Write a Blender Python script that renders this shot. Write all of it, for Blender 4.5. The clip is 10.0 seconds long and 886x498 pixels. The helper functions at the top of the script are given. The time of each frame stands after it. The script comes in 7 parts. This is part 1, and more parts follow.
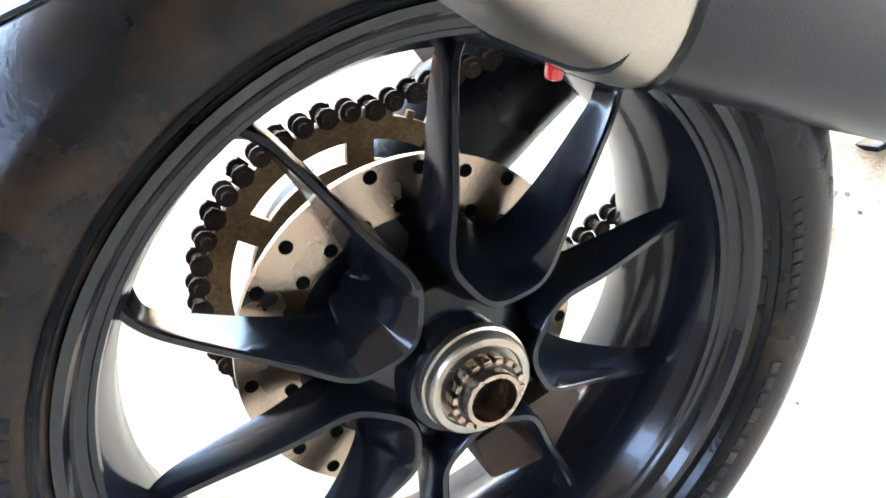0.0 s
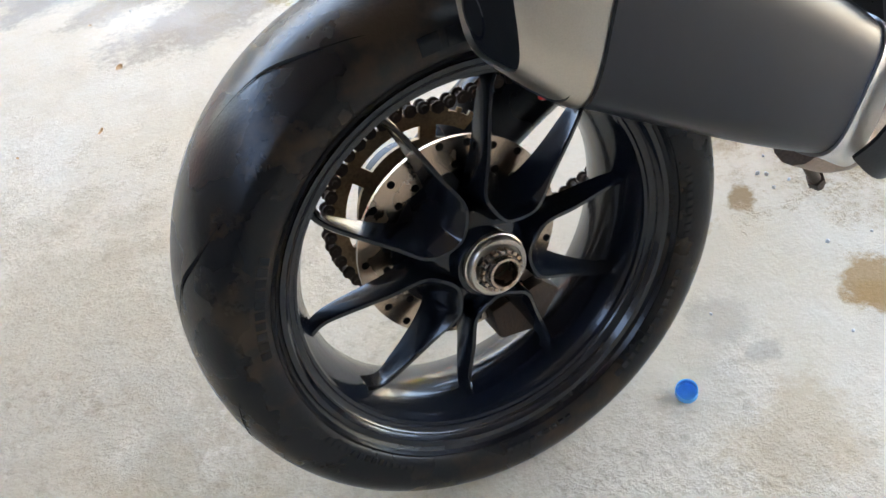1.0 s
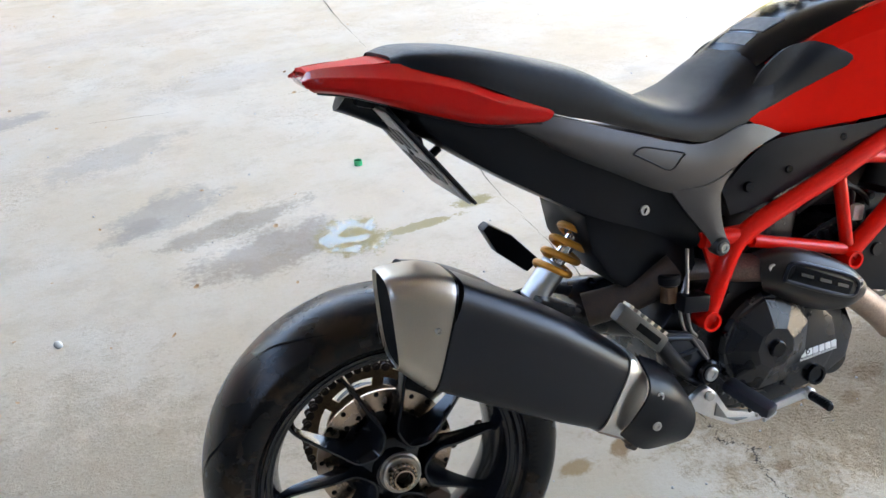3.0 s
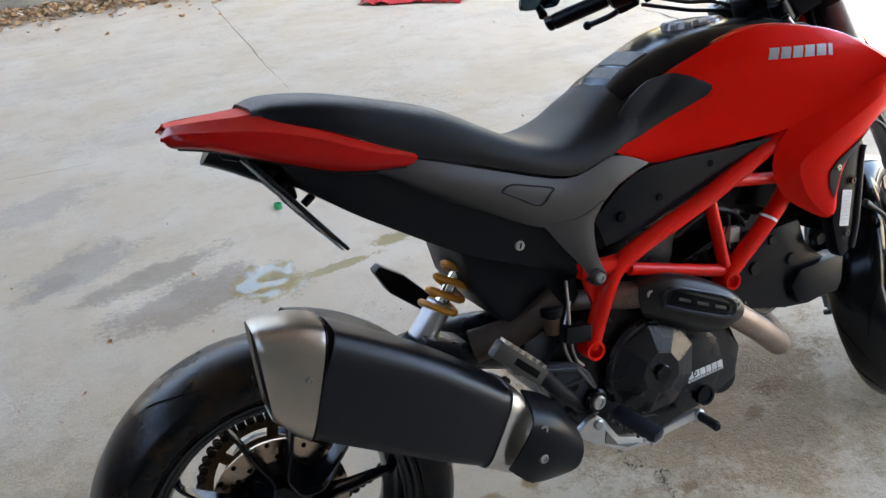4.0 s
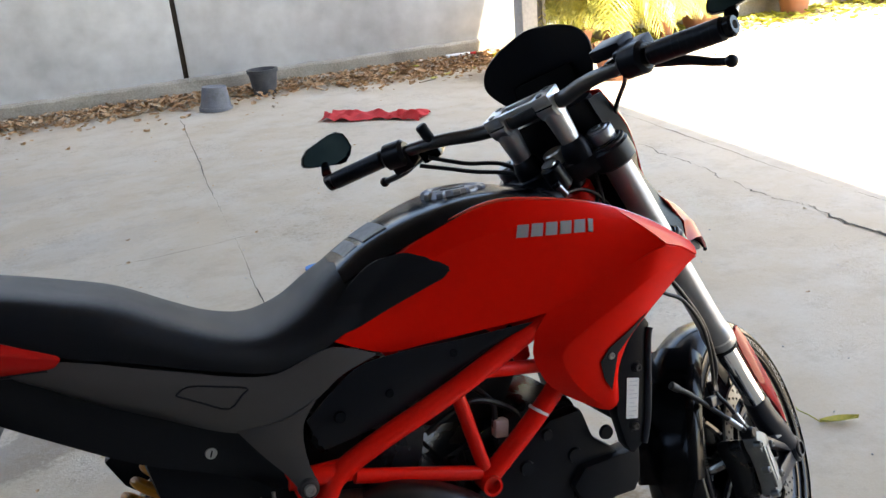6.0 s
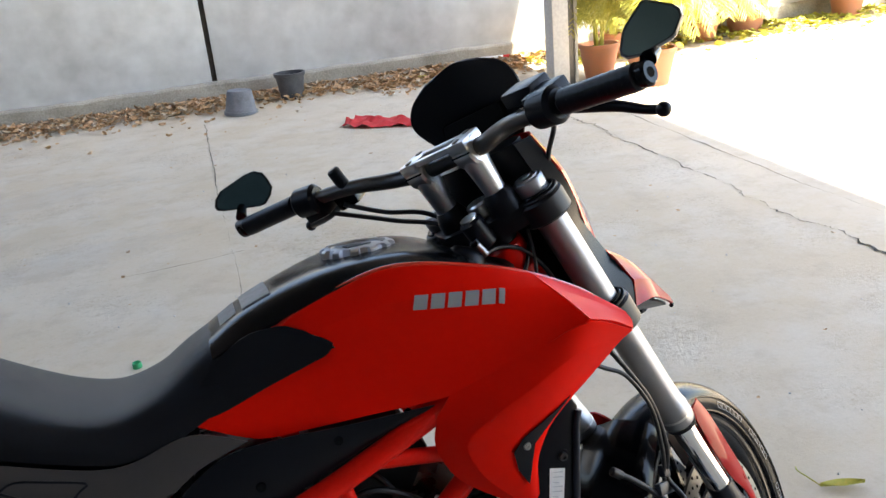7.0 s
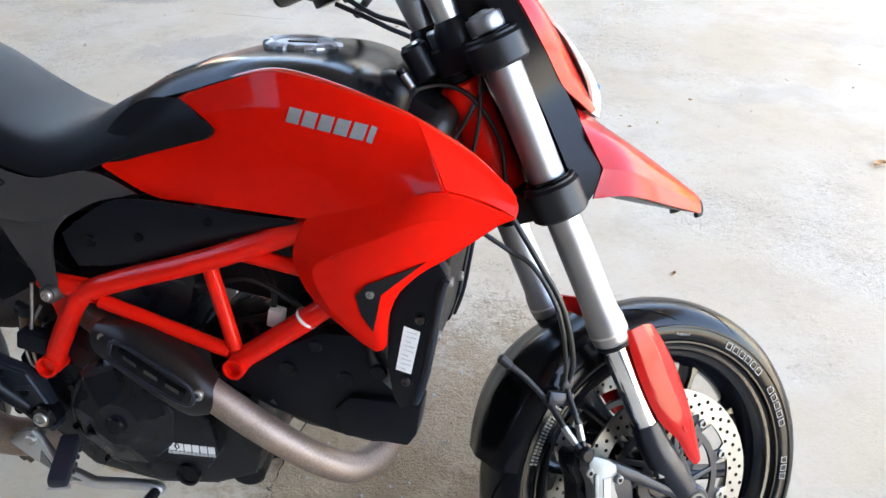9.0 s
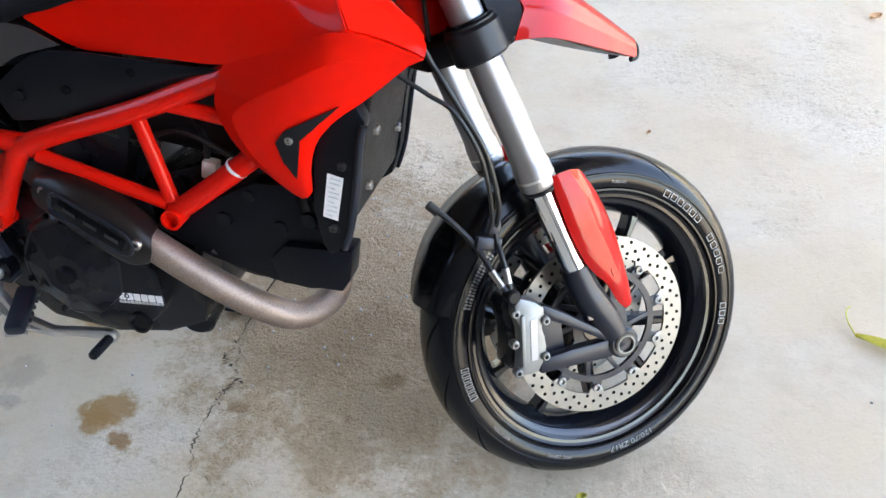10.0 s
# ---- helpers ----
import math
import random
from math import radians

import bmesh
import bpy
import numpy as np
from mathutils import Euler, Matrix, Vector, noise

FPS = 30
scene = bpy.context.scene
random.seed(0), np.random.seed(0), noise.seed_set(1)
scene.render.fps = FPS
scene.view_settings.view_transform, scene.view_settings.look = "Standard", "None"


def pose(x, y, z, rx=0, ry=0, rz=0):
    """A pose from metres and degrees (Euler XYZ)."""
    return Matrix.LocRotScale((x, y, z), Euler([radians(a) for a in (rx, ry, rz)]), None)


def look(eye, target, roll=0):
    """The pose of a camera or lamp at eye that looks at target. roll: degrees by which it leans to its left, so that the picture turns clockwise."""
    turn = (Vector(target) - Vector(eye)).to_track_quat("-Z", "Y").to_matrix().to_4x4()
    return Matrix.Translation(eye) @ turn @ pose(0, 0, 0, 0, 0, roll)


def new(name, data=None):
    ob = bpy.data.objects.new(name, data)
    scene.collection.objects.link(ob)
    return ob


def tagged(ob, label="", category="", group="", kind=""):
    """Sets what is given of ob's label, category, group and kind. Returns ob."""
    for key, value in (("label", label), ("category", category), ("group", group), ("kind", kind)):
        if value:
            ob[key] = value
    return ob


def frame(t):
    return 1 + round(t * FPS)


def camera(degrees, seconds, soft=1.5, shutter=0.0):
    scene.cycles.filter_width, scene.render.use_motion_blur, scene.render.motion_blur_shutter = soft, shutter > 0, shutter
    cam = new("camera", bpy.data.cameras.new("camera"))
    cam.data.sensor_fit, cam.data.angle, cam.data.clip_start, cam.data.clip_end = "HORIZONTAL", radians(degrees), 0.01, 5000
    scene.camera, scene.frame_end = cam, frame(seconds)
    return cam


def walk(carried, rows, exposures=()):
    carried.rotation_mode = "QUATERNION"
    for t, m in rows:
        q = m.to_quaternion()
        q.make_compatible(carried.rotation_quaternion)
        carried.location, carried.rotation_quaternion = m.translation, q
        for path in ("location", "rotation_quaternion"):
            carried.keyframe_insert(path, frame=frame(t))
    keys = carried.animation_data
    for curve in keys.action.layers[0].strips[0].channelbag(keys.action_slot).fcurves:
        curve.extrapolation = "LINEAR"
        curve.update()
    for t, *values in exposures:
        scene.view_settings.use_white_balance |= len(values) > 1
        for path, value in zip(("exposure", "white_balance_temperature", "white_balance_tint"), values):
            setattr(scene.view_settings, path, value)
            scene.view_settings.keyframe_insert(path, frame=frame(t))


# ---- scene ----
cam = camera(56.2, 10.0)
PATH = [
    (0, (-0.118, -0.291, 0.71), (0.422, 1.075, -0.648), -10.2),
    (0.5, (-0.193, -0.42, 0.841), (0.321, 0.92, -0.552), -8.9),
    (1, (-0.263, -0.556, 0.935), (0.247, 0.791, -0.453), -8.9),
    (1.5, (-0.304, -0.667, 1.02), (0.203, 0.686, -0.363), -8.7),
    (2, (-0.277, -0.777, 1.141), (0.199, 0.616, -0.213), -6.0),
    (2.2, (-0.273, -0.838, 1.203), (0.208, 0.608, -0.09), -4.0),
    (2.5, (-0.258, -0.89, 1.269), (0.259, 0.658, 0.113), -3.1),
    (2.7, (-0.247, -0.936, 1.301), (0.282, 0.663, 0.222), -3.2),
    (3.8, (-0.136, -1.055, 1.341), (0.44, 0.612, 0.397), -5.4),
    (4, (-0.107, -1.042, 1.338), (0.547, 0.596, 0.394), -5.2),
    (4.5, (0.026, -1.016, 1.341), (0.853, 0.579, 0.462), -5.1),
    (5, (0.15, -1.012, 1.359), (1.019, 0.601, 0.557), -4.7),
    (5.2, (0.212, -1.04, 1.366), (1.083, 0.588, 0.599), -4.5),
    (6.3, (0.508, -1.04, 1.359), (1.119, 0.722, 0.637), -5.0),
    (6.5, (0.566, -1.0, 1.368), (1.179, 0.763, 0.649), -4.7),
    (7, (0.707, -0.937, 1.374), (1.256, 0.845, 0.652), -5.4),
    (7.5, (0.913, -0.938, 1.374), (1.132, 0.904, 0.626), -3.2),
    (8, (1.098, -0.926, 1.372), (1.05, 0.902, 0.563), -1.9),
    (8.5, (1.227, -0.863, 1.369), (1.022, 0.902, 0.451), -2.5),
    (9, (1.349, -0.874, 1.362), (1.01, 0.745, 0.238), -0.7),
    (9.5, (1.45, -0.883, 1.343), (1.112, 0.61, 0.056), -0.8),
    (10, (1.492, -0.882, 1.33), (1.129, 0.548, -0.021), -3.0),
]
EXPOSURES = [(0.0, 5.7, 7300, 11), (0.5, 5.0, 7350, 11), (1.0, 4.38, 7350, 11), (2.0, 4.20, 7200, 11), (2.7, 3.95, 7150, 11), (3.8, 3.40, 7100, 11), (4.5, 2.85, 7100, 11), (5.2, 2.57, 7100, 11), (6.5, 2.9, 7150, 11), (7.0, 2.86, 7150, 11), (7.5, 2.93, 7150, 11), (8.0, 3.27, 7150, 11), (8.5, 3.52, 7000, 11), (9.5, 3.84, 7000, 11), (10.0, 3.65, 7000, 11)]
from mathutils.bvhtree import BVHTree

walk(cam, [(t, look(eye, target, roll)) for t, eye, target, roll in PATH], EXPOSURES)

# ---- world, sun ----
SUN_EL, SUN_AZ = radians(62), radians(60)     # azimuth of the sun from +x towards -y
world = bpy.data.worlds.new("sky")
scene.world = world
world.use_nodes = True
wn = world.node_tree
sky = wn.nodes.new("ShaderNodeTexSky")
sky.sky_type = "NISHITA"
sky.sun_disc = False
sky.sun_elevation = SUN_EL
sky.sun_rotation = radians(90) + SUN_AZ
wn.nodes["Background"].inputs[1].default_value = 0.15
wn.links.new(sky.outputs[0], wn.nodes["Background"].inputs[0])
sun = new("sun", bpy.data.lights.new("sun", "SUN"))
sun.data.energy, sun.data.angle, sun.data.color = 4.6, radians(0.5), (1.0, 0.95, 0.87)
to_sun = Vector((math.cos(SUN_EL) * math.cos(SUN_AZ), -math.cos(SUN_EL) * math.sin(SUN_AZ), math.sin(SUN_EL)))
sun.matrix_world = look(tuple(to_sun * 20), (0, 0, 0))


# ---- materials ----
def mat(name, base, rough=0.5, metal=0.0, var=0.15, scale=8.0, fine=120.0, bump=0.05, rvar=0.1, coat=0.0, tint=None, spec=0.5, detail=6):
    """Principled material with mottling at two scales, uneven gloss and a fine relief."""
    m = bpy.data.materials.new(name)
    m.use_nodes = True
    nt = m.node_tree
    b = nt.nodes["Principled BSDF"]
    tc = nt.nodes.new("ShaderNodeTexCoord")
    n1 = nt.nodes.new("ShaderNodeTexNoise")
    n1.inputs["Scale"].default_value, n1.inputs["Detail"].default_value = scale, detail
    n2 = nt.nodes.new("ShaderNodeTexNoise")
    n2.inputs["Scale"].default_value, n2.inputs["Detail"].default_value = fine, 3
    for n in (n1, n2):
        nt.links.new(tc.outputs["Object"], n.inputs["Vector"])
    mix = nt.nodes.new("ShaderNodeMix")
    mix.data_type = "RGBA"
    t = tint or tuple(c * (1 - var) for c in base)
    mix.inputs[6].default_value = (*[min(1, c * (1 + var * 0.5)) for c in base], 1)
    mix.inputs[7].default_value = (*t, 1)
    add = nt.nodes.new("ShaderNodeMath")
    add.operation = "MULTIPLY_ADD"
    nt.links.new(n2.outputs[0], add.inputs[0])
    add.inputs[1].default_value = 0.5
    half = nt.nodes.new("ShaderNodeMath")
    half.operation = "MULTIPLY"
    half.inputs[1].default_value = 0.6
    nt.links.new(n1.outputs[0], half.inputs[0])
    nt.links.new(half.outputs[0], add.inputs[2])
    ramp = nt.nodes.new("ShaderNodeMapRange")
    ramp.inputs[1].default_value, ramp.inputs[2].default_value = 0.35, 0.75
    nt.links.new(add.outputs[0], ramp.inputs[0])
    nt.links.new(ramp.outputs[0], mix.inputs[0])
    nt.links.new(mix.outputs[2], b.inputs["Base Color"])
    rr = nt.nodes.new("ShaderNodeMapRange")
    rr.inputs[3].default_value, rr.inputs[4].default_value = max(0.02, rough - rvar), min(1, rough + rvar)
    nt.links.new(n1.outputs[0], rr.inputs[0])
    nt.links.new(rr.outputs[0], b.inputs["Roughness"])
    b.inputs["Metallic"].default_value = metal
    b.inputs["Specular IOR Level"].default_value = spec
    if coat:
        b.inputs["Coat Weight"].default_value, b.inputs["Coat Roughness"].default_value = coat, 0.04
    if bump:
        bp = nt.nodes.new("ShaderNodeBump")
        bp.inputs["Strength"].default_value, bp.inputs["Distance"].default_value = bump, 0.002
        nt.links.new(n2.outputs[0], bp.inputs["Height"])
        nt.links.new(bp.outputs[0], b.inputs["Normal"])
    return m


RED = mat("red_paint", (0.70, 0.007, 0.002), 0.5, 0, 0.06, 3, 60, 0.0, 0.04, coat=0.14, spec=0.03)
FRAME_RED = mat("red_frame_paint", (0.66, 0.008, 0.003), 0.45, 0, 0.12, 6, 150, 0.03, 0.06, coat=0.3, spec=0.06)
PLASTIC = mat("black_plastic", (0.003, 0.0036, 0.0055), 0.34, 0, 0.3, 14, 400, 0.1, 0.10, tint=(0.005, 0.0058, 0.0085), spec=0.18)
GLOSSBLACK = mat("gloss_black", (0.003, 0.0035, 0.005), 0.18, 0, 0.3, 12, 300, 0.03, 0.06, spec=0.18)
TANKBLACK = mat("gloss_black_tank", (0.003, 0.0036, 0.005), 0.2, 0, 0.3, 12, 300, 0.03, 0.06, spec=0.13)
GREY = mat("grey_satin_plastic", (0.038, 0.035, 0.035), 0.36, 0.2, 0.12, 20, 600, 0.08, 0.08, spec=0.45)
SEAT = mat("black_vinyl", (0.003, 0.0034, 0.005), 0.40, 0, 0.25, 9, 900, 0.35, 0.1, tint=(0.0045, 0.005, 0.007), spec=0.15)
WHEELBLACK = mat("wheel_black", (0.003, 0.0042, 0.008), 0.2, 0.0, 0.2, 12, 250, 0.04, 0.06, tint=(0.005, 0.006, 0.008), coat=0.25, spec=0.36)
SPROCKET = mat("sprocket_steel", (0.34, 0.25, 0.15), 0.45, 0.7, 0.35, 30, 300, 0.2, tint=(0.16, 0.10, 0.055))
RUBBER = mat("tyre_rubber", (0.0025, 0.003, 0.0045), 0.20, 0, 0.3, 9, 300, 0.12, 0.10, tint=(0.004, 0.0045, 0.006), spec=0.25)
TYREMUD = mat("muddy_rubber", (0.003, 0.003, 0.0038), 0.28, 0, 0.3, 9, 300, 0.12, 0.12, tint=(0.005, 0.005, 0.006), spec=0.24)
# matt black; stands for the shade in holes, slots and grooves, also plain black parts
MATTDARK = mat("groove_hole_dark", (0.004, 0.004, 0.004), 0.85, 0, 0.2, 30, 300, 0.1, spec=0.08)
STEEL = mat("brushed_steel", (0.56, 0.55, 0.53), 0.34, 1.0, 0.12, 25, 500, 0.06, 0.1)
TITAN = mat("brushed_titanium", (0.48, 0.44, 0.38), 0.36, 1.0, 0.1, 14, 700, 0.06, 0.08)
ALU = mat("cast_aluminium", (0.66, 0.66, 0.66), 0.38, 1.0, 0.12, 30, 500, 0.1, 0.1)
DARKALU = mat("dark_anodised", (0.10, 0.098, 0.095), 0.38, 0.9, 0.2, 30, 400, 0.08, 0.1)
MUFFLER = mat("dark_muffler_coat", (0.006, 0.007, 0.011), 0.34, 0.15, 0.12, 6, 900, 0.08, 0.05, spec=0.40)
ENGINE = mat("engine_black", (0.003, 0.0036, 0.006), 0.28, 0.05, 0.35, 18, 350, 0.12, 0.10, tint=(0.006, 0.007, 0.010), spec=0.35)
EXHAUST = mat("header_steel", (0.36, 0.275, 0.235), 0.56, 0.85, 0.2, 12, 300, 0.05, 0.08, tint=(0.20, 0.155, 0.125))
GOLD = mat("yellow_spring", (0.72, 0.30, 0.03), 0.35, 0.1, 0.15, 30, 300, 0.03)
GLOSSRED = mat("red_gloss_shell", (0.38, 0.007, 0.006), 0.4, 0, 0.08, 3, 60, 0.0, 0.03, coat=0.45, spec=0.03)
EDGERED = mat("polished_red_edge", (0.60, 0.02, 0.01), 0.2, 0, 0.05, 3, 60, 0.0, 0.03, coat=1.0, spec=0.5)
FOOTGREY = mat("dark_cast_foot", (0.014, 0.017, 0.026), 0.32, 0.25, 0.15, 25, 400, 0.08, 0.08, spec=0.42)
BRONZE = mat("bronze_disc", (0.44, 0.35, 0.28), 0.26, 1.0, 0.2, 12, 500, 0.05, 0.10)
CLAMPBLACK = mat("satin_black_clamp", (0.006, 0.007, 0.010), 0.42, 0.2, 0.2, 20, 400, 0.05, 0.05, spec=0.4)
CASTGREY = mat("cast_caliper", (0.21, 0.22, 0.22), 0.45, 0.7, 0.15, 30, 400, 0.1, 0.1)
DISCSTEEL = mat("ground_disc_steel", (0.21, 0.205, 0.195), 0.38, 1.0, 0.14, 25, 500, 0.06, 0.08)
# kept dark so that the added unseen walls return little light
DARKWALL = mat("dark_unseen_wall", (0.10, 0.095, 0.09), 0.85, 0, 0.25, 1.2, 20, 0.15)
RUST = mat("rusty_steel", (0.065, 0.04, 0.027), 0.6, 0.4, 0.4, 40, 300, 0.3, tint=(0.045, 0.034, 0.028))
DECAL = mat("silver_decal", (0.33, 0.33, 0.34), 0.4, 0.4, 0.05, 20, 200, 0.0)
WHITEDECAL = mat("white_decal", (0.75, 0.75, 0.74), 0.5, 0, 0.08, 30, 200, 0.0)
PLATEM = mat("dirty_plate", (0.42, 0.42, 0.41), 0.5, 0.1, 0.3, 30, 200, 0.0)
TANKTAG = mat("dull_tank_sticker", (0.16, 0.16, 0.16), 0.5, 0.0, 0.25, 60, 300, 0.0)
LABELINK = mat("faded_print", (0.48, 0.49, 0.52), 0.5, 0.0, 0.1, 30, 200, 0.0)
LETTER = mat("moulded_letters", (0.22, 0.225, 0.23), 0.45, 0.1, 0.2, 40, 200, 0.0)
TAGGREY = mat("printed_tag", (0.5, 0.5, 0.5), 0.4, 0.4, 0.1, 30, 200, 0.0)
CHROME = mat("mirror_glass", (0.78, 0.80, 0.82), 0.03, 1.0, 0.02, 4, 50, 0.0, 0.01)
# the dark blue of the mirrored surroundings is put into the glass colour
MIRROR = mat("mirror_dark_reflection", (0.07, 0.13, 0.17), 0.03, 1.0, 0.02, 4, 50, 0.0, 0.01)
CLEAR = mat("smoked_lens", (0.7, 0.72, 0.7), 0.08, 0.0, 0.05, 6, 60, 0.0, 0.02)
GUARD = mat("red_reflector", (0.6, 0.02, 0.02), 0.25, 0, 0.1, 20, 100, 0.0, coat=0.6)
AMBER = mat("brake_fluid_pot", (0.10, 0.05, 0.025), 0.25, 0, 0.2, 30, 100, 0.0)
SHIELD = mat("brown_black_shield", (0.0065, 0.0055, 0.0055), 0.34, 0.1, 0.3, 16, 300, 0.12, 0.10, tint=(0.012, 0.009, 0.008), spec=0.35)
FORKSILVER = mat("anodised_fork_silver", (0.35, 0.35, 0.36), 0.44, 1.0, 0.08, 20, 500, 0.05, 0.06)
WIRE = mat("black_cable", (0.005, 0.005, 0.006), 0.45, 0, 0.2, 60, 300, 0.05)
BOLT = mat("bolt_steel", (0.45, 0.44, 0.42), 0.35, 1.0, 0.2, 60, 400, 0.05)
WALLM = mat("weathered_render", (0.58, 0.58, 0.56), 0.85, 0, 0.22, 0.8, 5, 0.1, tint=(0.39, 0.385, 0.365), detail=7)
PLINTHM = mat("mossy_concrete", (0.40, 0.365, 0.30), 0.9, 0, 0.4, 3, 70, 0.5, tint=(0.20, 0.18, 0.14))
TERRAZZO = mat("red_terrazzo", (0.52, 0.11, 0.05), 0.4, 0, 0.3, 4, 160, 0.05, tint=(0.62, 0.30, 0.20))
TERRATOP = mat("pink_terrazzo", (0.56, 0.29, 0.22), 0.4, 0, 0.2, 3, 200, 0.05, tint=(0.46, 0.20, 0.16))
INOX = mat("stainless_rail", (0.55, 0.55, 0.53), 0.25, 1.0, 0.1, 20, 200, 0.0)
POTBLACK = mat("old_black_pot", (0.020, 0.022, 0.026), 0.6, 0, 0.4, 12, 120, 0.1, tint=(0.09, 0.09, 0.09))
POTGREY = mat("dusty_grey_pot", (0.17, 0.18, 0.20), 0.65, 0, 0.3, 14, 120, 0.1, tint=(0.11, 0.11, 0.11))
TERRACOTTA = mat("terracotta", (0.42, 0.15, 0.07), 0.75, 0, 0.25, 8, 120, 0.2, tint=(0.34, 0.17, 0.10))
CLOTHRED = mat("red_cloth", (0.55, 0.03, 0.03), 0.9, 0, 0.2, 25, 300, 0.4)
BLUE = mat("blue_rubber", (0.02, 0.19, 0.55), 0.5, 0, 0.15, 20, 200, 0.05)
BLUECAP = mat("blue_cap_plastic", (0.10, 0.46, 0.92), 0.4, 0, 0.1, 20, 200, 0.03)
BAG = mat("white_plastic_bag", (0.62, 0.66, 0.72), 0.4, 0, 0.12, 9, 60, 0.3)
GREENCAP = mat("green_cap", (0.02, 0.35, 0.14), 0.4, 0, 0.1, 20, 100, 0.0)
LEAFDRY = mat("dry_leaf", (0.36, 0.20, 0.10), 0.85, 0, 0.5, 9, 90, 0.2, tint=(0.52, 0.36, 0.20), spec=0.15)
LEAFPALE = mat("bleached_leaf", (0.50, 0.42, 0.32), 0.9, 0, 0.4, 12, 120, 0.1, tint=(0.30, 0.22, 0.14), spec=0.1)
LEAFYEL = mat("yellow_leaf", (0.50, 0.40, 0.06), 0.6, 0, 0.3, 12, 120, 0.1, tint=(0.30, 0.36, 0.05))
FROND = mat("palm_leaf", (0.52, 0.45, 0.08), 0.5, 0, 0.5, 6, 80, 0.1, tint=(0.24, 0.28, 0.05))
SOIL = mat("soil", (0.10, 0.07, 0.05), 0.95, 0, 0.4, 20, 100, 0.5)
COLUMN = mat("painted_column", (0.52, 0.50, 0.46), 0.7, 0, 0.12, 2, 40, 0.1, tint=(0.38, 0.36, 0.33))
# dark so that the added roof gives only dim reflections from above
ROOFM = mat("dark_unseen_roof", (0.11, 0.105, 0.10), 0.6, 0.0, 0.15, 2, 40, 0.1)


def speckle(m, scale, size, amount, colour):
    """Pale stone chips set into the colour that the material has."""
    nt = m.node_tree
    b = nt.nodes["Principled BSDF"]
    old = b.inputs["Base Color"].links[0].from_socket
    tc = nt.nodes.new("ShaderNodeTexCoord")
    v = nt.nodes.new("ShaderNodeTexVoronoi")
    v.inputs["Scale"].default_value = scale
    nt.links.new(tc.outputs["Object"], v.inputs["Vector"])
    r = nt.nodes.new("ShaderNodeMapRange")
    r.inputs[1].default_value, r.inputs[2].default_value, r.inputs[3].default_value, r.inputs[4].default_value = size, size * 0.6, 0, amount
    nt.links.new(v.outputs["Distance"], r.inputs[0])
    x = nt.nodes.new("ShaderNodeMix")
    x.data_type = "RGBA"
    nt.links.new(r.outputs[0], x.inputs[0])
    nt.links.new(old, x.inputs[6])
    x.inputs[7].default_value = (*colour, 1)
    nt.links.new(x.outputs[2], b.inputs["Base Color"])


def smears(m, scale, lo, hi, amount, colour):
    """Dried dirt in ragged smears over the colour that the material has."""
    nt = m.node_tree
    b = nt.nodes["Principled BSDF"]
    old = b.inputs["Base Color"].links[0].from_socket
    tc = nt.nodes.new("ShaderNodeTexCoord")
    n1, n2 = nt.nodes.new("ShaderNodeTexNoise"), nt.nodes.new("ShaderNodeTexNoise")
    for n, sc, de in ((n1, scale, 8), (n2, scale * 0.25, 3)):
        n.inputs["Scale"].default_value, n.inputs["Detail"].default_value, n.inputs["Roughness"].default_value = sc, de, 0.68
        nt.links.new(tc.outputs["Object"], n.inputs["Vector"])
    p = nt.nodes.new("ShaderNodeMath")
    p.operation = "MULTIPLY_ADD"
    nt.links.new(n2.outputs[0], p.inputs[0])
    p.inputs[1].default_value = 0.6
    nt.links.new(n1.outputs[0], p.inputs[2])
    r = nt.nodes.new("ShaderNodeMapRange")
    r.inputs[1].default_value, r.inputs[2].default_value, r.inputs[3].default_value, r.inputs[4].default_value = lo, hi, 0, amount
    nt.links.new(p.outputs[0], r.inputs[0])
    x = nt.nodes.new("ShaderNodeMix")
    x.data_type = "RGBA"
    nt.links.new(r.outputs[0], x.inputs[0])
    nt.links.new(old, x.inputs[6])
    x.inputs[7].default_value = (*colour, 1)
    nt.links.new(x.outputs[2], b.inputs["Base Color"])


smears(TYREMUD, 16, 0.84, 0.98, 0.85, (0.028, 0.017, 0.009))
speckle(TERRAZZO, 60, 0.34, 0.7, (0.72, 0.50, 0.33))
speckle(TERRATOP, 70, 0.30, 0.4, (0.62, 0.45, 0.38))


def node(nt, kind, **sets):
    n = nt.nodes.new("ShaderNode" + kind)
    for k, v in sets.items():
        n.inputs[k].default_value = v
    return n


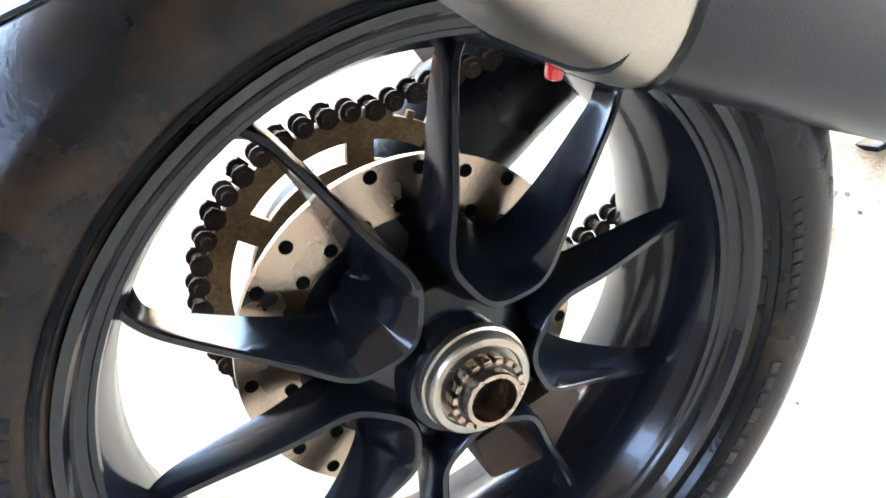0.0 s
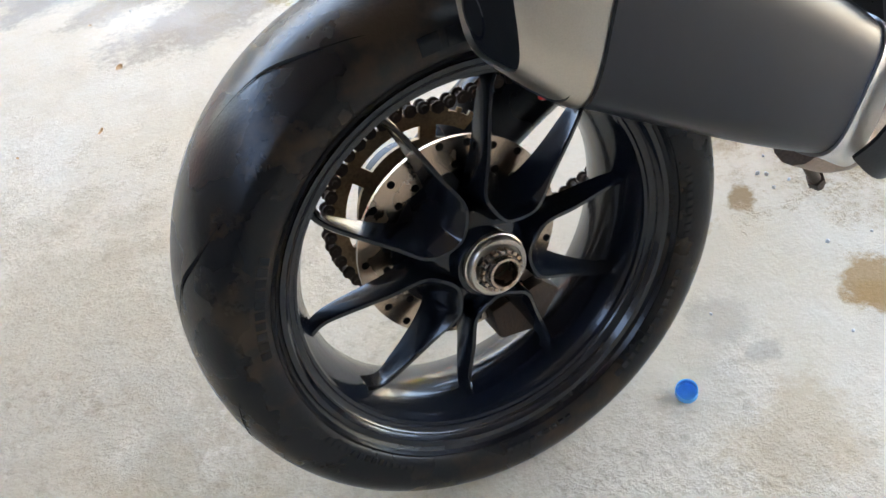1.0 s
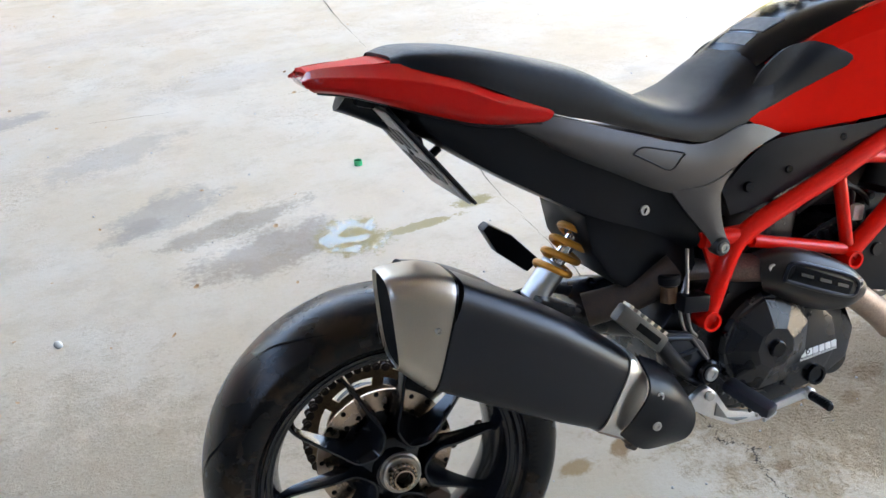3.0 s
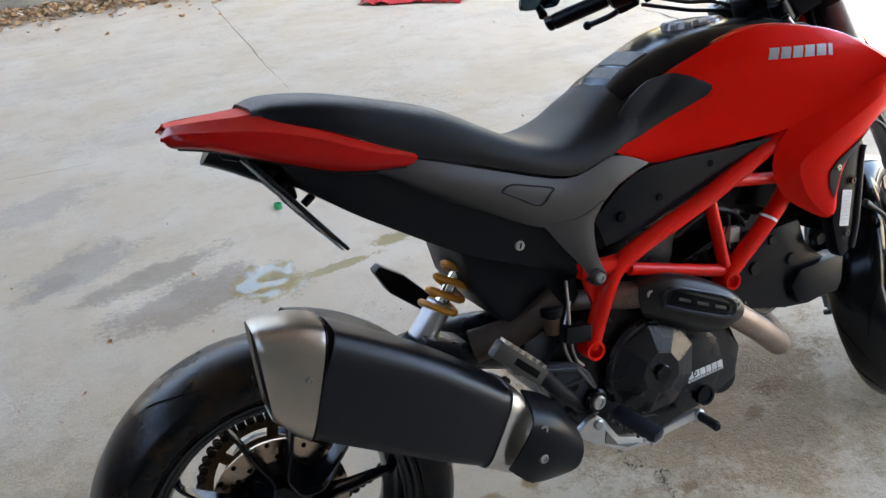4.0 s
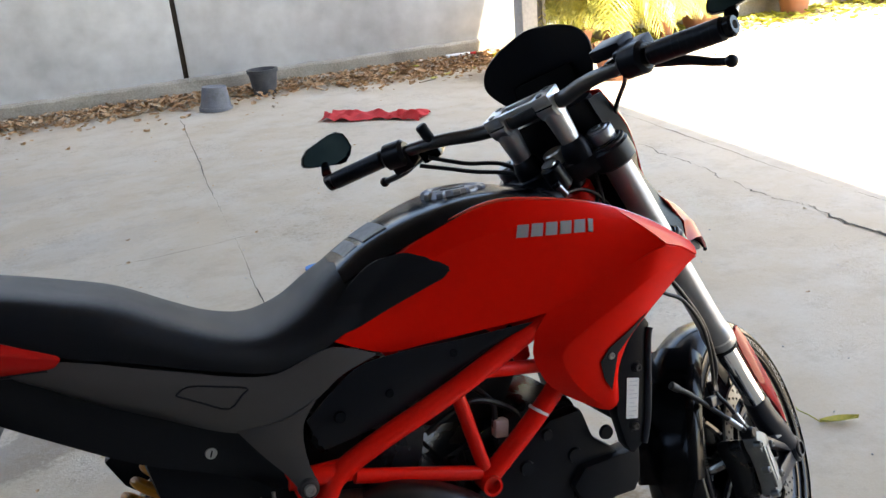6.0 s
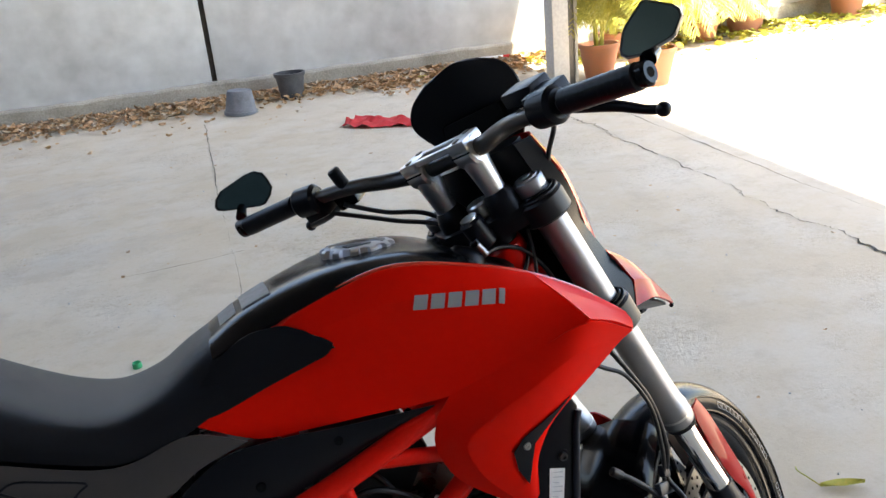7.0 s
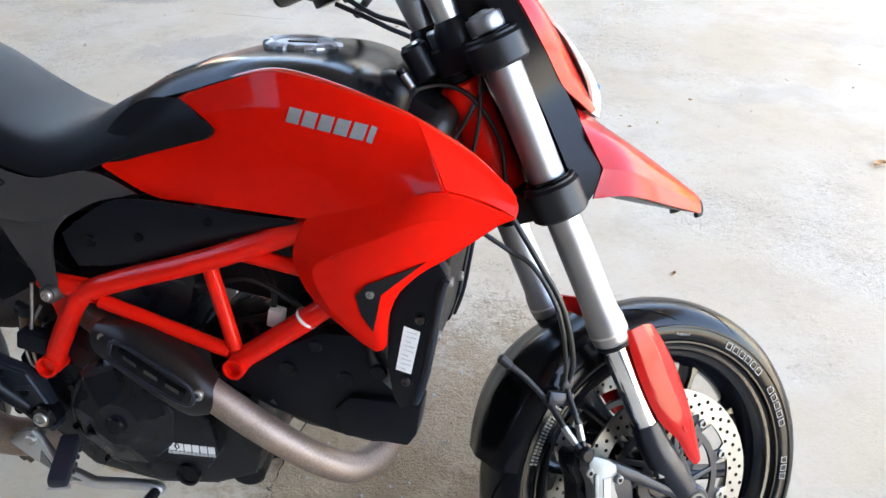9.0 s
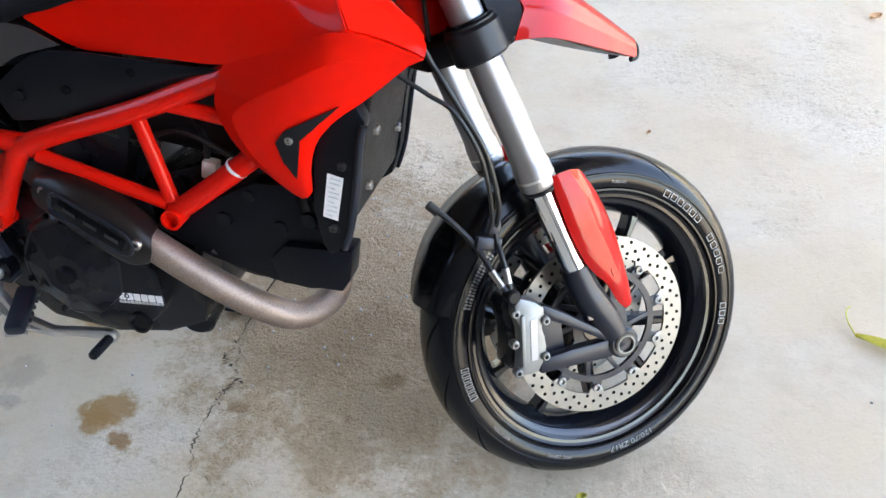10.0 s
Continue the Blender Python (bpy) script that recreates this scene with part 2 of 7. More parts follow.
def concrete():
    """Worn floor concrete: broad tone drift, sand grain, pits, damp and oil patches with shapes of their own."""
    m = bpy.data.materials.new("worn_concrete")
    m.use_nodes = True
    nt = m.node_tree
    b = nt.nodes["Principled BSDF"]
    tc = nt.nodes.new("ShaderNodeTexCoord")
    pos = tc.outputs["Object"]

    def noise_(scale, detail, rough=0.6):
        n = node(nt, "TexNoise", Scale=scale, Detail=detail, Roughness=rough)
        nt.links.new(pos, n.inputs["Vector"])
        return n.outputs[0]

    def rng(src, a, c, lo=0.0, hi=1.0):
        r = nt.nodes.new("ShaderNodeMapRange")
        r.inputs[1].default_value, r.inputs[2].default_value, r.inputs[3].default_value, r.inputs[4].default_value = a, c, lo, hi
        nt.links.new(src, r.inputs[0])
        return r.outputs[0]

    def mixc(fac, c1, c2):
        x = nt.nodes.new("ShaderNodeMix")
        x.data_type = "RGBA"
        nt.links.new(fac, x.inputs[0])
        for k, c in ((6, c1), (7, c2)):
            if isinstance(c, tuple):
                x.inputs[k].default_value = (*c, 1)
            else:
                nt.links.new(c, x.inputs[k])
        return x.outputs[2]

    def math_(op, a, c):
        x = nt.nodes.new("ShaderNodeMath")
        x.operation = op
        for k, v in ((0, a), (1, c)):
            if isinstance(v, (int, float)):
                x.inputs[k].default_value = v
            else:
                nt.links.new(v, x.inputs[k])
        return x.outputs[0]

    wob = noise_(9, 6, 0.65)
    wob2 = noise_(55, 5, 0.7)

    def blot(cx, cy, rx, ry, turn=0.0, edge=0.45):
        """Soft-edged patch with a ragged outline: 1 inside, 0 outside."""
        mp = nt.nodes.new("ShaderNodeMapping")
        mp.vector_type = "TEXTURE"
        mp.inputs[1].default_value, mp.inputs[2].default_value, mp.inputs[3].default_value = (cx, cy, 0), (0, 0, radians(turn)), (rx, ry, 1)
        nt.links.new(pos, mp.inputs[0])
        ln = nt.nodes.new("ShaderNodeVectorMath")
        ln.operation = "LENGTH"
        nt.links.new(mp.outputs[0], ln.inputs[0])
        d = math_("ADD", ln.outputs["Value"], math_("MULTIPLY", math_("SUBTRACT", wob, 0.5), 2.2))
        d = math_("ADD", d, math_("MULTIPLY", math_("SUBTRACT", wob2, 0.5), 1.3))
        return rng(d, 1.0 + edge * 0.4, 1.0 - edge * 0.6)

    col = mixc(rng(noise_(0.55, 5), 0.32, 0.68), (0.50, 0.405, 0.28), (0.58, 0.50, 0.385))
    col = mixc(math_("MULTIPLY", rng(noise_(2.3, 7, 0.65), 0.45, 0.68), 0.6), col, (0.60, 0.55, 0.46))
    col = mixc(math_("MULTIPLY", rng(noise_(5, 7, 0.68), 0.50, 0.70), 0.42), col, (0.36, 0.29, 0.205))
    # sandy worn patches, with coarser grain than the trowelled rest
    worn = math_("MAXIMUM", math_("MULTIPLY", rng(noise_(1.1, 6, 0.62), 0.50, 0.62), 0.55), math_("MAXIMUM", blot(1.05, 0.4, 0.42, 0.55), math_("MULTIPLY", blot(-0.65, 0.3, 0.7, 0.7), 0.3)))
    grit = math_("ADD", math_("MULTIPLY", worn, 0.80), 0.10)
    col = mixc(math_("MULTIPLY", math_("MULTIPLY", rng(noise_(70, 4, 0.7), 0.50, 0.64), grit), 0.5), col, (0.25, 0.19, 0.12))
    col = mixc(math_("MULTIPLY", math_("MULTIPLY", rng(noise_(34, 6, 0.75), 0.53, 0.62), grit), 0.55), col, (0.23, 0.17, 0.10))
    col = mixc(math_("MULTIPLY", math_("MULTIPLY", rng(noise_(48, 5, 0.75), 0.57, 0.65), grit), 0.6), col, (0.66, 0.60, 0.50))
    col = mixc(math_("MULTIPLY", math_("MULTIPLY", rng(noise_(150, 2, 0.6), 0.66, 0.72), grit), 0.5), col, (0.14, 0.11, 0.085))
    col = mixc(math_("MULTIPLY", math_("MULTIPLY", rng(noise_(30, 3, 0.6), 0.63, 0.68), math_("ADD", math_("MULTIPLY", worn, 0.9), 0.12)), 0.65), col, (0.17, 0.125, 0.08))
    # damp patch behind the motorcycle and greyer marks
    for cx, cy, rx, ry, turn, amt, c in (
            (-0.02, 1.42, 0.26, 0.13, 20, 0.70, (0.22, 0.17, 0.12)), (-0.1, 1.65, 0.26, 0.07, 20, 0.70, (0.22, 0.17, 0.11)), (-0.45, 1.75, 0.15, 0.05, 30, 0.4, (0.27, 0.22, 0.16)), (-0.75, 0.35, 0.55, 0.55, 0, 0.42, (0.33, 0.26, 0.17)), (-0.3, 0.0, 0.3, 0.25, 0, 0.35, (0.33, 0.26, 0.17)), (-0.33, 1.85, 0.22, 0.13, 40, 0.45, (0.21, 0.20, 0.19)),
            (-0.5, 2.5, 0.3, 0.13, 30, 0.35, (0.24, 0.22, 0.20)), (-1.1, 3.15, 0.3, 0.10, 10, 0.45, (0.2, 0.19, 0.19)),
            (0.585, -0.050, 0.058, 0.040, 35, 0.88, (0.29, 0.165, 0.055)), (0.565, -0.085, 0.030, 0.035, 0, 0.8, (0.29, 0.165, 0.055)), (0.63, -0.115, 0.03, 0.02, 0, 0.8, (0.23, 0.115, 0.03)),
            (0.43, 0.17, 0.05, 0.02, 10, 0.85, (0.30, 0.19, 0.075)), (0.55, 0.188, 0.030, 0.022, 40, 0.9, (0.24, 0.14, 0.05)),
            (0.83, 0.0, 0.020, 0.014, 0, 0.85, (0.19, 0.115, 0.06)), (0.30, -0.2, 0.10, 0.07, 10, 0.35, (0.36, 0.24, 0.11)), (0.36, -0.07, 0.03, 0.020, 0, 0.35, (0.18, 0.155, 0.13)),
            (1.2, -0.02, 0.05, 0.04, 0, 0.4, (0.25, 0.2, 0.13)), (1.05, 0.30, 0.42, 0.46, 0, 0.66, (0.35, 0.245, 0.135)), (1.27, 0.23, 0.16, 0.10, 15, 0.5, (0.22, 0.145, 0.075)), (0.98, 0.20, 0.13, 0.08, 50, 0.4, (0.24, 0.16, 0.085)), (0.35, 0.0, 0.05, 0.05, 0, 0.28, (0.22, 0.185, 0.15)), (1.12, 0.12, 0.035, 0.02, 20, 0.7, (0.22, 0.14, 0.06)), (1.22, 0.18, 0.05, 0.03, 0, 0.7, (0.20, 0.12, 0.05)), (1.35, 0.0, 0.3, 0.15, 0, 0.3, (0.30, 0.24, 0.16)),
            (3.78, 6.05, 0.30, 0.28, 0, 0.55, (0.26, 0.19, 0.13)), (2.4, 3.1, 0.28, 0.10, 0, 0.35, (0.36, 0.30, 0.23)), (2.0, 2.4, 0.22, 0.08, 20, 0.25, (0.33, 0.30, 0.26)),
            (0.1, 3.3, 0.5, 0.2, 15, 0.2, (0.32, 0.30, 0.27)), (-0.3, 4.6, 0.7, 0.25, 15, 0.2, (0.34, 0.31, 0.27))):
        col = mixc(math_("MULTIPLY", blot(cx, cy, rx, ry, turn), amt), col, c)
    trail = math_("MAXIMUM", blot(0.47, 1.365, 0.15, 0.028, 6, 0.3), blot(0.70, 1.45, 0.07, 0.045, 0, 0.3))
    pool = math_("MULTIPLY", blot(0.25, 1.39, 0.10, 0.125, 0, 0.10), rng(noise_(14, 4, 0.6), 0.44, 0.54))
    wet = math_("MAXIMUM", math_("MULTIPLY", pool, 0.95), math_("MULTIPLY", trail, 0.25))
    stain = math_("MAXIMUM", blot(0.245, 1.385, 0.11, 0.13, 0, 0.3), trail)
    col = mixc(math_("MULTIPLY", stain, 0.85), col, (0.25, 0.19, 0.05))
    damp = math_("MAXIMUM", wet, math_("MULTIPLY", blot(-0.02, 1.55, 0.32, 0.2, 20), 0.45))
    nt.links.new(col, b.inputs["Base Color"])
    rough = math_("SUBTRACT", rng(noise_(2, 4), 0.3, 0.7, 0.62, 0.84), math_("MULTIPLY", damp, 0.85))
    nt.links.new(rough, b.inputs["Roughness"])
    nt.links.new(math_("ADD", math_("MULTIPLY", wet, 0.45), 0.30), b.inputs["Specular IOR Level"])
    h = math_("ADD", noise_(120, 4, 0.75), math_("MULTIPLY", noise_(30, 6, 0.7), 2.4))
    pits = rng(noise_(26, 3, 0.55), 0.60, 0.68)
    h = math_("SUBTRACT", h, math_("MULTIPLY", pits, 0.5))
    bp = node(nt, "Bump", Distance=0.010)
    nt.links.new(math_("MULTIPLY", math_("ADD", math_("MULTIPLY", grit, 0.8), 0.04), math_("SUBTRACT", 1.0, wet)), bp.inputs["Strength"])
    nt.links.new(h, bp.inputs["Height"])
    nt.links.new(bp.outputs[0], b.inputs["Normal"])
    return m


CONCRETE = concrete()
CRACK = mat("crack_dirt", (0.05, 0.04, 0.03), 0.95, 0, 0.4, 40, 200, 0.3)


# ---- mesh helpers ----
def link(name, bm, material, parent=None, label="", smooth=38, m=None):
    if m is not None:
        bm.transform(m)
    bmesh.ops.recalc_face_normals(bm, faces=bm.faces)
    me = bpy.data.meshes.new(name)
    bm.to_mesh(me)
    bm.free()
    for p in me.polygons:
        p.use_smooth = True
    me.set_sharp_from_angle(angle=radians(smooth))
    me.materials.append(material)
    ob = new(name, me)
    if parent is not None:
        ob.parent = parent
    if label:
        ob["label"] = label
    return ob


def part(name, bm, material, parent, label="", m=None, smooth=38):
    return link(name, bm, material, parent, label, smooth, m)


def cat(pts, n):
    """Smooth curve through points."""
    pts = [Vector(p) for p in pts]
    if len(pts) < 3 or n < 2:
        return pts
    out = []
    for i in range(len(pts) - 1):
        p0, p1, p2, p3 = pts[max(i - 1, 0)], pts[i], pts[i + 1], pts[min(i + 2, len(pts) - 1)]
        for k in range(n):
            t = k / n
            out.append(0.5 * (2 * p1 + (p2 - p0) * t + (2 * p0 - 5 * p1 + 4 * p2 - p3) * t * t + (3 * p1 - p0 - 3 * p2 + p3) * t ** 3))
    out.append(pts[-1])
    return out


def grid(bm, rows, close_v=False, close_u=False):
    vs = [[bm.verts.new(p) for p in r] for r in rows]
    nr, nc = len(vs), len(vs[0])
    for i in range(nr - (not close_v)):
        for j in range(nc - (not close_u)):
            q = [vs[i][j], vs[i][(j + 1) % nc], vs[(i + 1) % nr][(j + 1) % nc], vs[(i + 1) % nr][j]]
            if len({tuple(v.co) for v in q}) >= 3:
                try:
                    bm.faces.new(q)
                except ValueError:
                    pass
    return vs


def tube(pts, r, seg=14, n=6, bm=None, hollow=False):
    bm = bm or bmesh.new()
    line = cat(pts, n)
    rows, up = [], None
    for i, p in enumerate(line):
        d = (line[min(i + 1, len(line) - 1)] - line[max(i - 1, 0)]).normalized()
        if up is None:
            up = d.orthogonal().normalized()
        up = (up - d * up.dot(d)).normalized()
        side = d.cross(up)
        rad = r if isinstance(r, (int, float)) else float(np.interp(i / (len(line) - 1), np.linspace(0, 1, len(r)), r))
        rows.append([p + (up * math.cos(a) + side * math.sin(a)) * rad for a in (2 * math.pi * k / seg for k in range(seg))])
    vs = grid(bm, rows, close_u=True)
    if not hollow:
        bm.faces.new(vs[0])
        bm.faces.new(vs[-1])
    else:
        for e, inward in ((rows[0], line[1] - line[0]), (rows[-1], line[-2] - line[-1])):
            c = sum(e, Vector()) / seg
            inner = [c + (p - c) * 0.74 for p in e]
            deep = [p + inward.normalized() * 0.012 for p in inner]
            w = grid(bm, [e, inner, deep], close_u=True)
            bm.faces.new(w[-1])
    return bm


def rev(profile, seg=48, closed=False, bm=None, a0=0.0, a1=2 * math.pi, caps=True):
    """Turned body round the Y axis; profile of (radius, y)."""
    bm = bm or bmesh.new()
    full = abs(a1 - a0 - 2 * math.pi) < 1e-6
    rows = []
    for k in range(seg if full else seg + 1):
        a = a0 + (a1 - a0) * k / seg
        rows.append([Vector((r * math.cos(a), y, r * math.sin(a))) for r, y in profile])
    vs = grid(bm, rows, close_v=full, close_u=closed)
    if caps and not closed and full:
        for j in (0, -1):
            if profile[j][0] > 1e-5:
                bm.faces.new([v[j] for v in vs])
    bmesh.ops.remove_doubles(bm, verts=bm.verts, dist=1e-6)
    return bm


def rod(p, q, r, seg=16, bevel=0.0, bm=None):
    """Round bar from p to q with softened ends."""
    p, q = Vector(p), Vector(q)
    L, b = (q - p).length, min(bevel, r * 0.5)
    prof = [(0, 0), (r - b, 0), (r, b), (r, L - b), (r - b, L), (0, L)] if b else [(0, 0), (r, 0), (r, L), (0, L)]
    own = rev(prof, seg)
    own.transform(Matrix.Translation(p) @ (q - p).to_track_quat("Y", "Z").to_matrix().to_4x4())
    if bm is None:
        return own
    join(bm, own)
    return bm


def join(bm, other):
    me = bpy.data.meshes.new("tmp")
    other.to_mesh(me)
    other.free()
    bm.from_mesh(me)
    bpy.data.meshes.remove(me)
    return bm


def prism(outline, y0, y1, bevel=0.003, bm=None):
    """Plate with outline (x, z) between the planes y0 and y1."""
    own = bmesh.new()
    a = [own.verts.new((x, y0, z)) for x, z in outline]
    c = [own.verts.new((x, y1, z)) for x, z in outline]
    own.faces.new(a)
    own.faces.new(c[::-1])
    n = len(a)
    for i in range(n):
        own.faces.new((a[i], a[(i + 1) % n], c[(i + 1) % n], c[i]))
    bmesh.ops.recalc_face_normals(own, faces=own.faces)
    if bevel:
        bmesh.ops.bevel(own, geom=own.edges[:], offset=bevel, segments=2, affect="EDGES", profile=0.6)
    if bm is None:
        return own
    return join(bm, own)


def box(sx, sy, sz, at=(0, 0, 0), turn=(0, 0, 0), bevel=0.004, bm=None):
    own = bmesh.new()
    bmesh.ops.create_cube(own, size=1)
    own.transform(Matrix.Diagonal((sx, sy, sz, 1)))
    if bevel:
        bmesh.ops.bevel(own, geom=own.edges[:], offset=bevel, segments=2, affect="EDGES", profile=0.6)
    own.transform(pose(*at, *turn))
    if bm is None:
        return own
    return join(bm, own)


def surf(rows, nu=6, nv=6, thick=0.004, bm=None):
    """Moulded shell through a net of points, with a thickness."""
    bm = bm or bmesh.new()
    fine = [cat(r, nu) for r in rows]
    cols = [cat([r[j] for r in fine], nv) for j in range(len(fine[0]))]
    net = [[cols[j][i] for j in range(len(cols))] for i in range(len(cols[0]))]
    nr, nc = len(net), len(net[0])
    inner = []
    for i in range(nr):
        line = []
        for j in range(nc):
            du = net[i][min(j + 1, nc - 1)] - net[i][max(j - 1, 0)]
            dv = net[min(i + 1, nr - 1)][j] - net[max(i - 1, 0)][j]
            nn = du.cross(dv)
            nn = nn.normalized() if nn.length > 1e-12 else Vector((0, 0, 1))
            line.append(net[i][j] - nn * thick)
        inner.append(line)
    a, b = grid(bm, net), grid(bm, inner)
    ring = [(0, j) for j in range(nc)] + [(i, nc - 1) for i in range(1, nr)] + [(nr - 1, j) for j in range(nc - 2, -1, -1)] + [(i, 0) for i in range(nr - 2, 0, -1)]
    for k in range(len(ring)):
        (i, j), (i2, j2) = ring[k], ring[(k + 1) % len(ring)]
        try:
            bm.faces.new((a[i][j], a[i2][j2], b[i2][j2], b[i][j]))
        except ValueError:
            pass
    bmesh.ops.remove_doubles(bm, verts=bm.verts, dist=1e-5)
    return bm


def tight(rows, i, e=0.12):
    """The same net with two more rows close to row i, which makes the fold along it crisp."""
    a = [tuple(Vector(p).lerp(Vector(q), e)) for p, q in zip(rows[i], rows[i - 1])]
    b = [tuple(Vector(p).lerp(Vector(q), e)) for p, q in zip(rows[i], rows[i + 1])]
    return rows[:i] + [a, rows[i], b] + rows[i + 1:]


def turned(rows):
    return [list(r) for r in zip(*rows)]


def flip(rows):
    return [[(p[0], -p[1], p[2]) for p in r] for r in rows]


def oval(c, u, v, ru, rv, n=32, power=2.6):
    """Rounded section round c, spanned by u and v."""
    out = []
    for k in range(n):
        a = 2 * math.pi * k / n
        ca, sa = math.cos(a), math.sin(a)
        out.append(c + u * (ru * math.copysign(abs(ca) ** (2 / power), ca)) + v * (rv * math.copysign(abs(sa) ** (2 / power), sa)))
    return out


def tree_of(ob):
    me = ob.data
    return BVHTree.FromPolygons([v.co for v in me.vertices], [tuple(p.vertices) for p in me.polygons])


def drape(tree, quad, lift=0.0012, n=4, thick=0.0008, side=-1):
    """Thin sticker laid on a panel; quad of four (x, z) corners, seen from the right side."""
    (x0, z0), (x1, z1), (x2, z2), (x3, z3) = quad
    rows = []
    for i in range(n + 1):
        v, line = i / n, []
        for j in range(n + 1):
            u = j / n
            x = (x0 * (1 - u) + x1 * u) * (1 - v) + (x3 * (1 - u) + x2 * u) * v
            z = (z0 * (1 - u) + z1 * u) * (1 - v) + (z3 * (1 - u) + z2 * u) * v
            hit = tree.ray_cast(Vector((x, side, z)), Vector((0, -side, 0)))[0]
            line.append((x, (hit.y if hit else side * 0.15) + side * lift, z))
        rows.append(line)
    return surf(rows, 1, 1, thick)


def screw(at, r=0.007, axis=(0, -1, 0), bm=None):
    """Socket-head bolt seen on its face."""
    own = rev([(0, 0.002), (r * 0.45, 0.002), (r * 0.5, 0.005), (r * 0.85, 0.005), (r, 0.003), (r, -0.004), (0, -0.004)], 14)
    own.transform(Matrix.Translation(at) @ Vector(axis).to_track_quat("Y", "Z").to_matrix().to_4x4())
    return own if bm is None else join(bm, own)


# ---- setting ----
bm = bmesh.new()
grid(bm, [[(x, y, 0) for x in (-90, -8, 0, 4, 12, 90)] for y in (-90, -8, 0, 4, 9, 90)])
tagged(link("ground", bm, CONCRETE), "worn grey-beige concrete floor with stains and grit", "floor", kind="structure")

WALL_Y = 7.4
bm = box(4.6, 0.2, 2.6, (-1.175, WALL_Y + 0.1, 1.3), bevel=0.006)
wall_north = tagged(link("wall_north", bm, WALLM), "weathered grey rendered boundary wall with water stains", "wall", kind="structure")
bm = box(14.0, 0.2, 2.6, (8.175, WALL_Y + 0.1, 1.3), bevel=0.006)
part("wall_panel", bm, WALLM, wall_north)
rng = random.Random(4)
bm = bmesh.new()
rows = []
for i in range(121):
    x = -5 + i * 0.16
    j = rng.uniform(-0.008, 0.008)
    rows.append([(x, WALL_Y - 0.09 + j, -0.02), (x, WALL_Y - 0.085 + j, 0.155 + j), (x, WALL_Y - 0.07 + j, 0.172 + j), (x, WALL_Y + 0.0, 0.178 + j)])
grid(bm, rows)
tagged(link("plinth", bm, PLINTHM, smooth=25), "mossy concrete plinth along the foot of the wall", "plinth", kind="structure")

# dark joint between the wall panels; unseen dark walls added to block side light
part("joint", box(0.06, 0.1, 2.5, (1.15, WALL_Y + 0.09, 1.25), bevel=0.0), CRACK, wall_north)
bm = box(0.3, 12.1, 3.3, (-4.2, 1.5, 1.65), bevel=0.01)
tagged(link("light_block_west", bm, DARKWALL), "unseen dark wall added in the west to hold back sky light", "wall", kind="structure")
ROOF_Z = 4.2
# unseen wall behind the camera, added to darken what faces south
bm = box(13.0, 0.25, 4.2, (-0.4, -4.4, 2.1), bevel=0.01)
tagged(link("light_block_south", bm, DARKWALL), "unseen dark wall added behind the camera to block light", "wall", kind="structure")
# unseen roof, its edges laid to place the border of the sun
bm = prism([(-3.8, 4.5), (4.47, 4.5), (5.40, -6.4), (-3.6, -6.4)], 0, 0.12)
tagged(link("shade_roof", bm, ROOFM, m=pose(0, 0, ROOF_Z, 90)), "unseen dark roof added to shade the parking yard", "roof", kind="structure")

column = tagged(link("column", box(0.145, 0.16, ROOF_Z, (3.856, 5.5, ROOF_Z / 2), bevel=0.008), COLUMN), "square pale painted concrete column", "column", kind="structure")
part("post", box(0.07, 0.08, ROOF_Z, (3.995, 5.56, ROOF_Z / 2), bevel=0.004), DARKALU, column, "grey steel gate post against the column")
part("post_rail", box(0.03, 0.05, ROOF_Z, (4.045, 5.54, ROOF_Z / 2), bevel=0.004), COLUMN, column)


def ribbon(line, w, seed, z=0.0035, wob=0.5):
    """Ragged dark gap along a line on the floor, wide in places and closed in others."""
    r = random.Random(seed)
    pts = cat([(x, y, z) for x, y in line], 34)
    bm = bmesh.new()
    rows, off, slow, open_ = [], 0.0, 0.0, 0.5
    for i, p in enumerate(pts):
        d = pts[min(i + 1, len(pts) - 1)] - pts[max(i - 1, 0)]
        s = Vector((-d.y, d.x, 0)).normalized()
        slow = slow * 0.96 + r.uniform(-1, 1) * w * 1.1 * wob
        off = off * 0.5 + r.uniform(-1, 1) * w * 0.8 * wob
        open_ = min(1.0, max(0.03, open_ + r.uniform(-0.22, 0.22)))
        ww = w * open_ * r.uniform(0.6, 1.2)
        c = slow + off
        rows.append([p + s * (c - ww / 2), p + s * (c + ww / 2)])
    grid(bm, rows)
    return bm


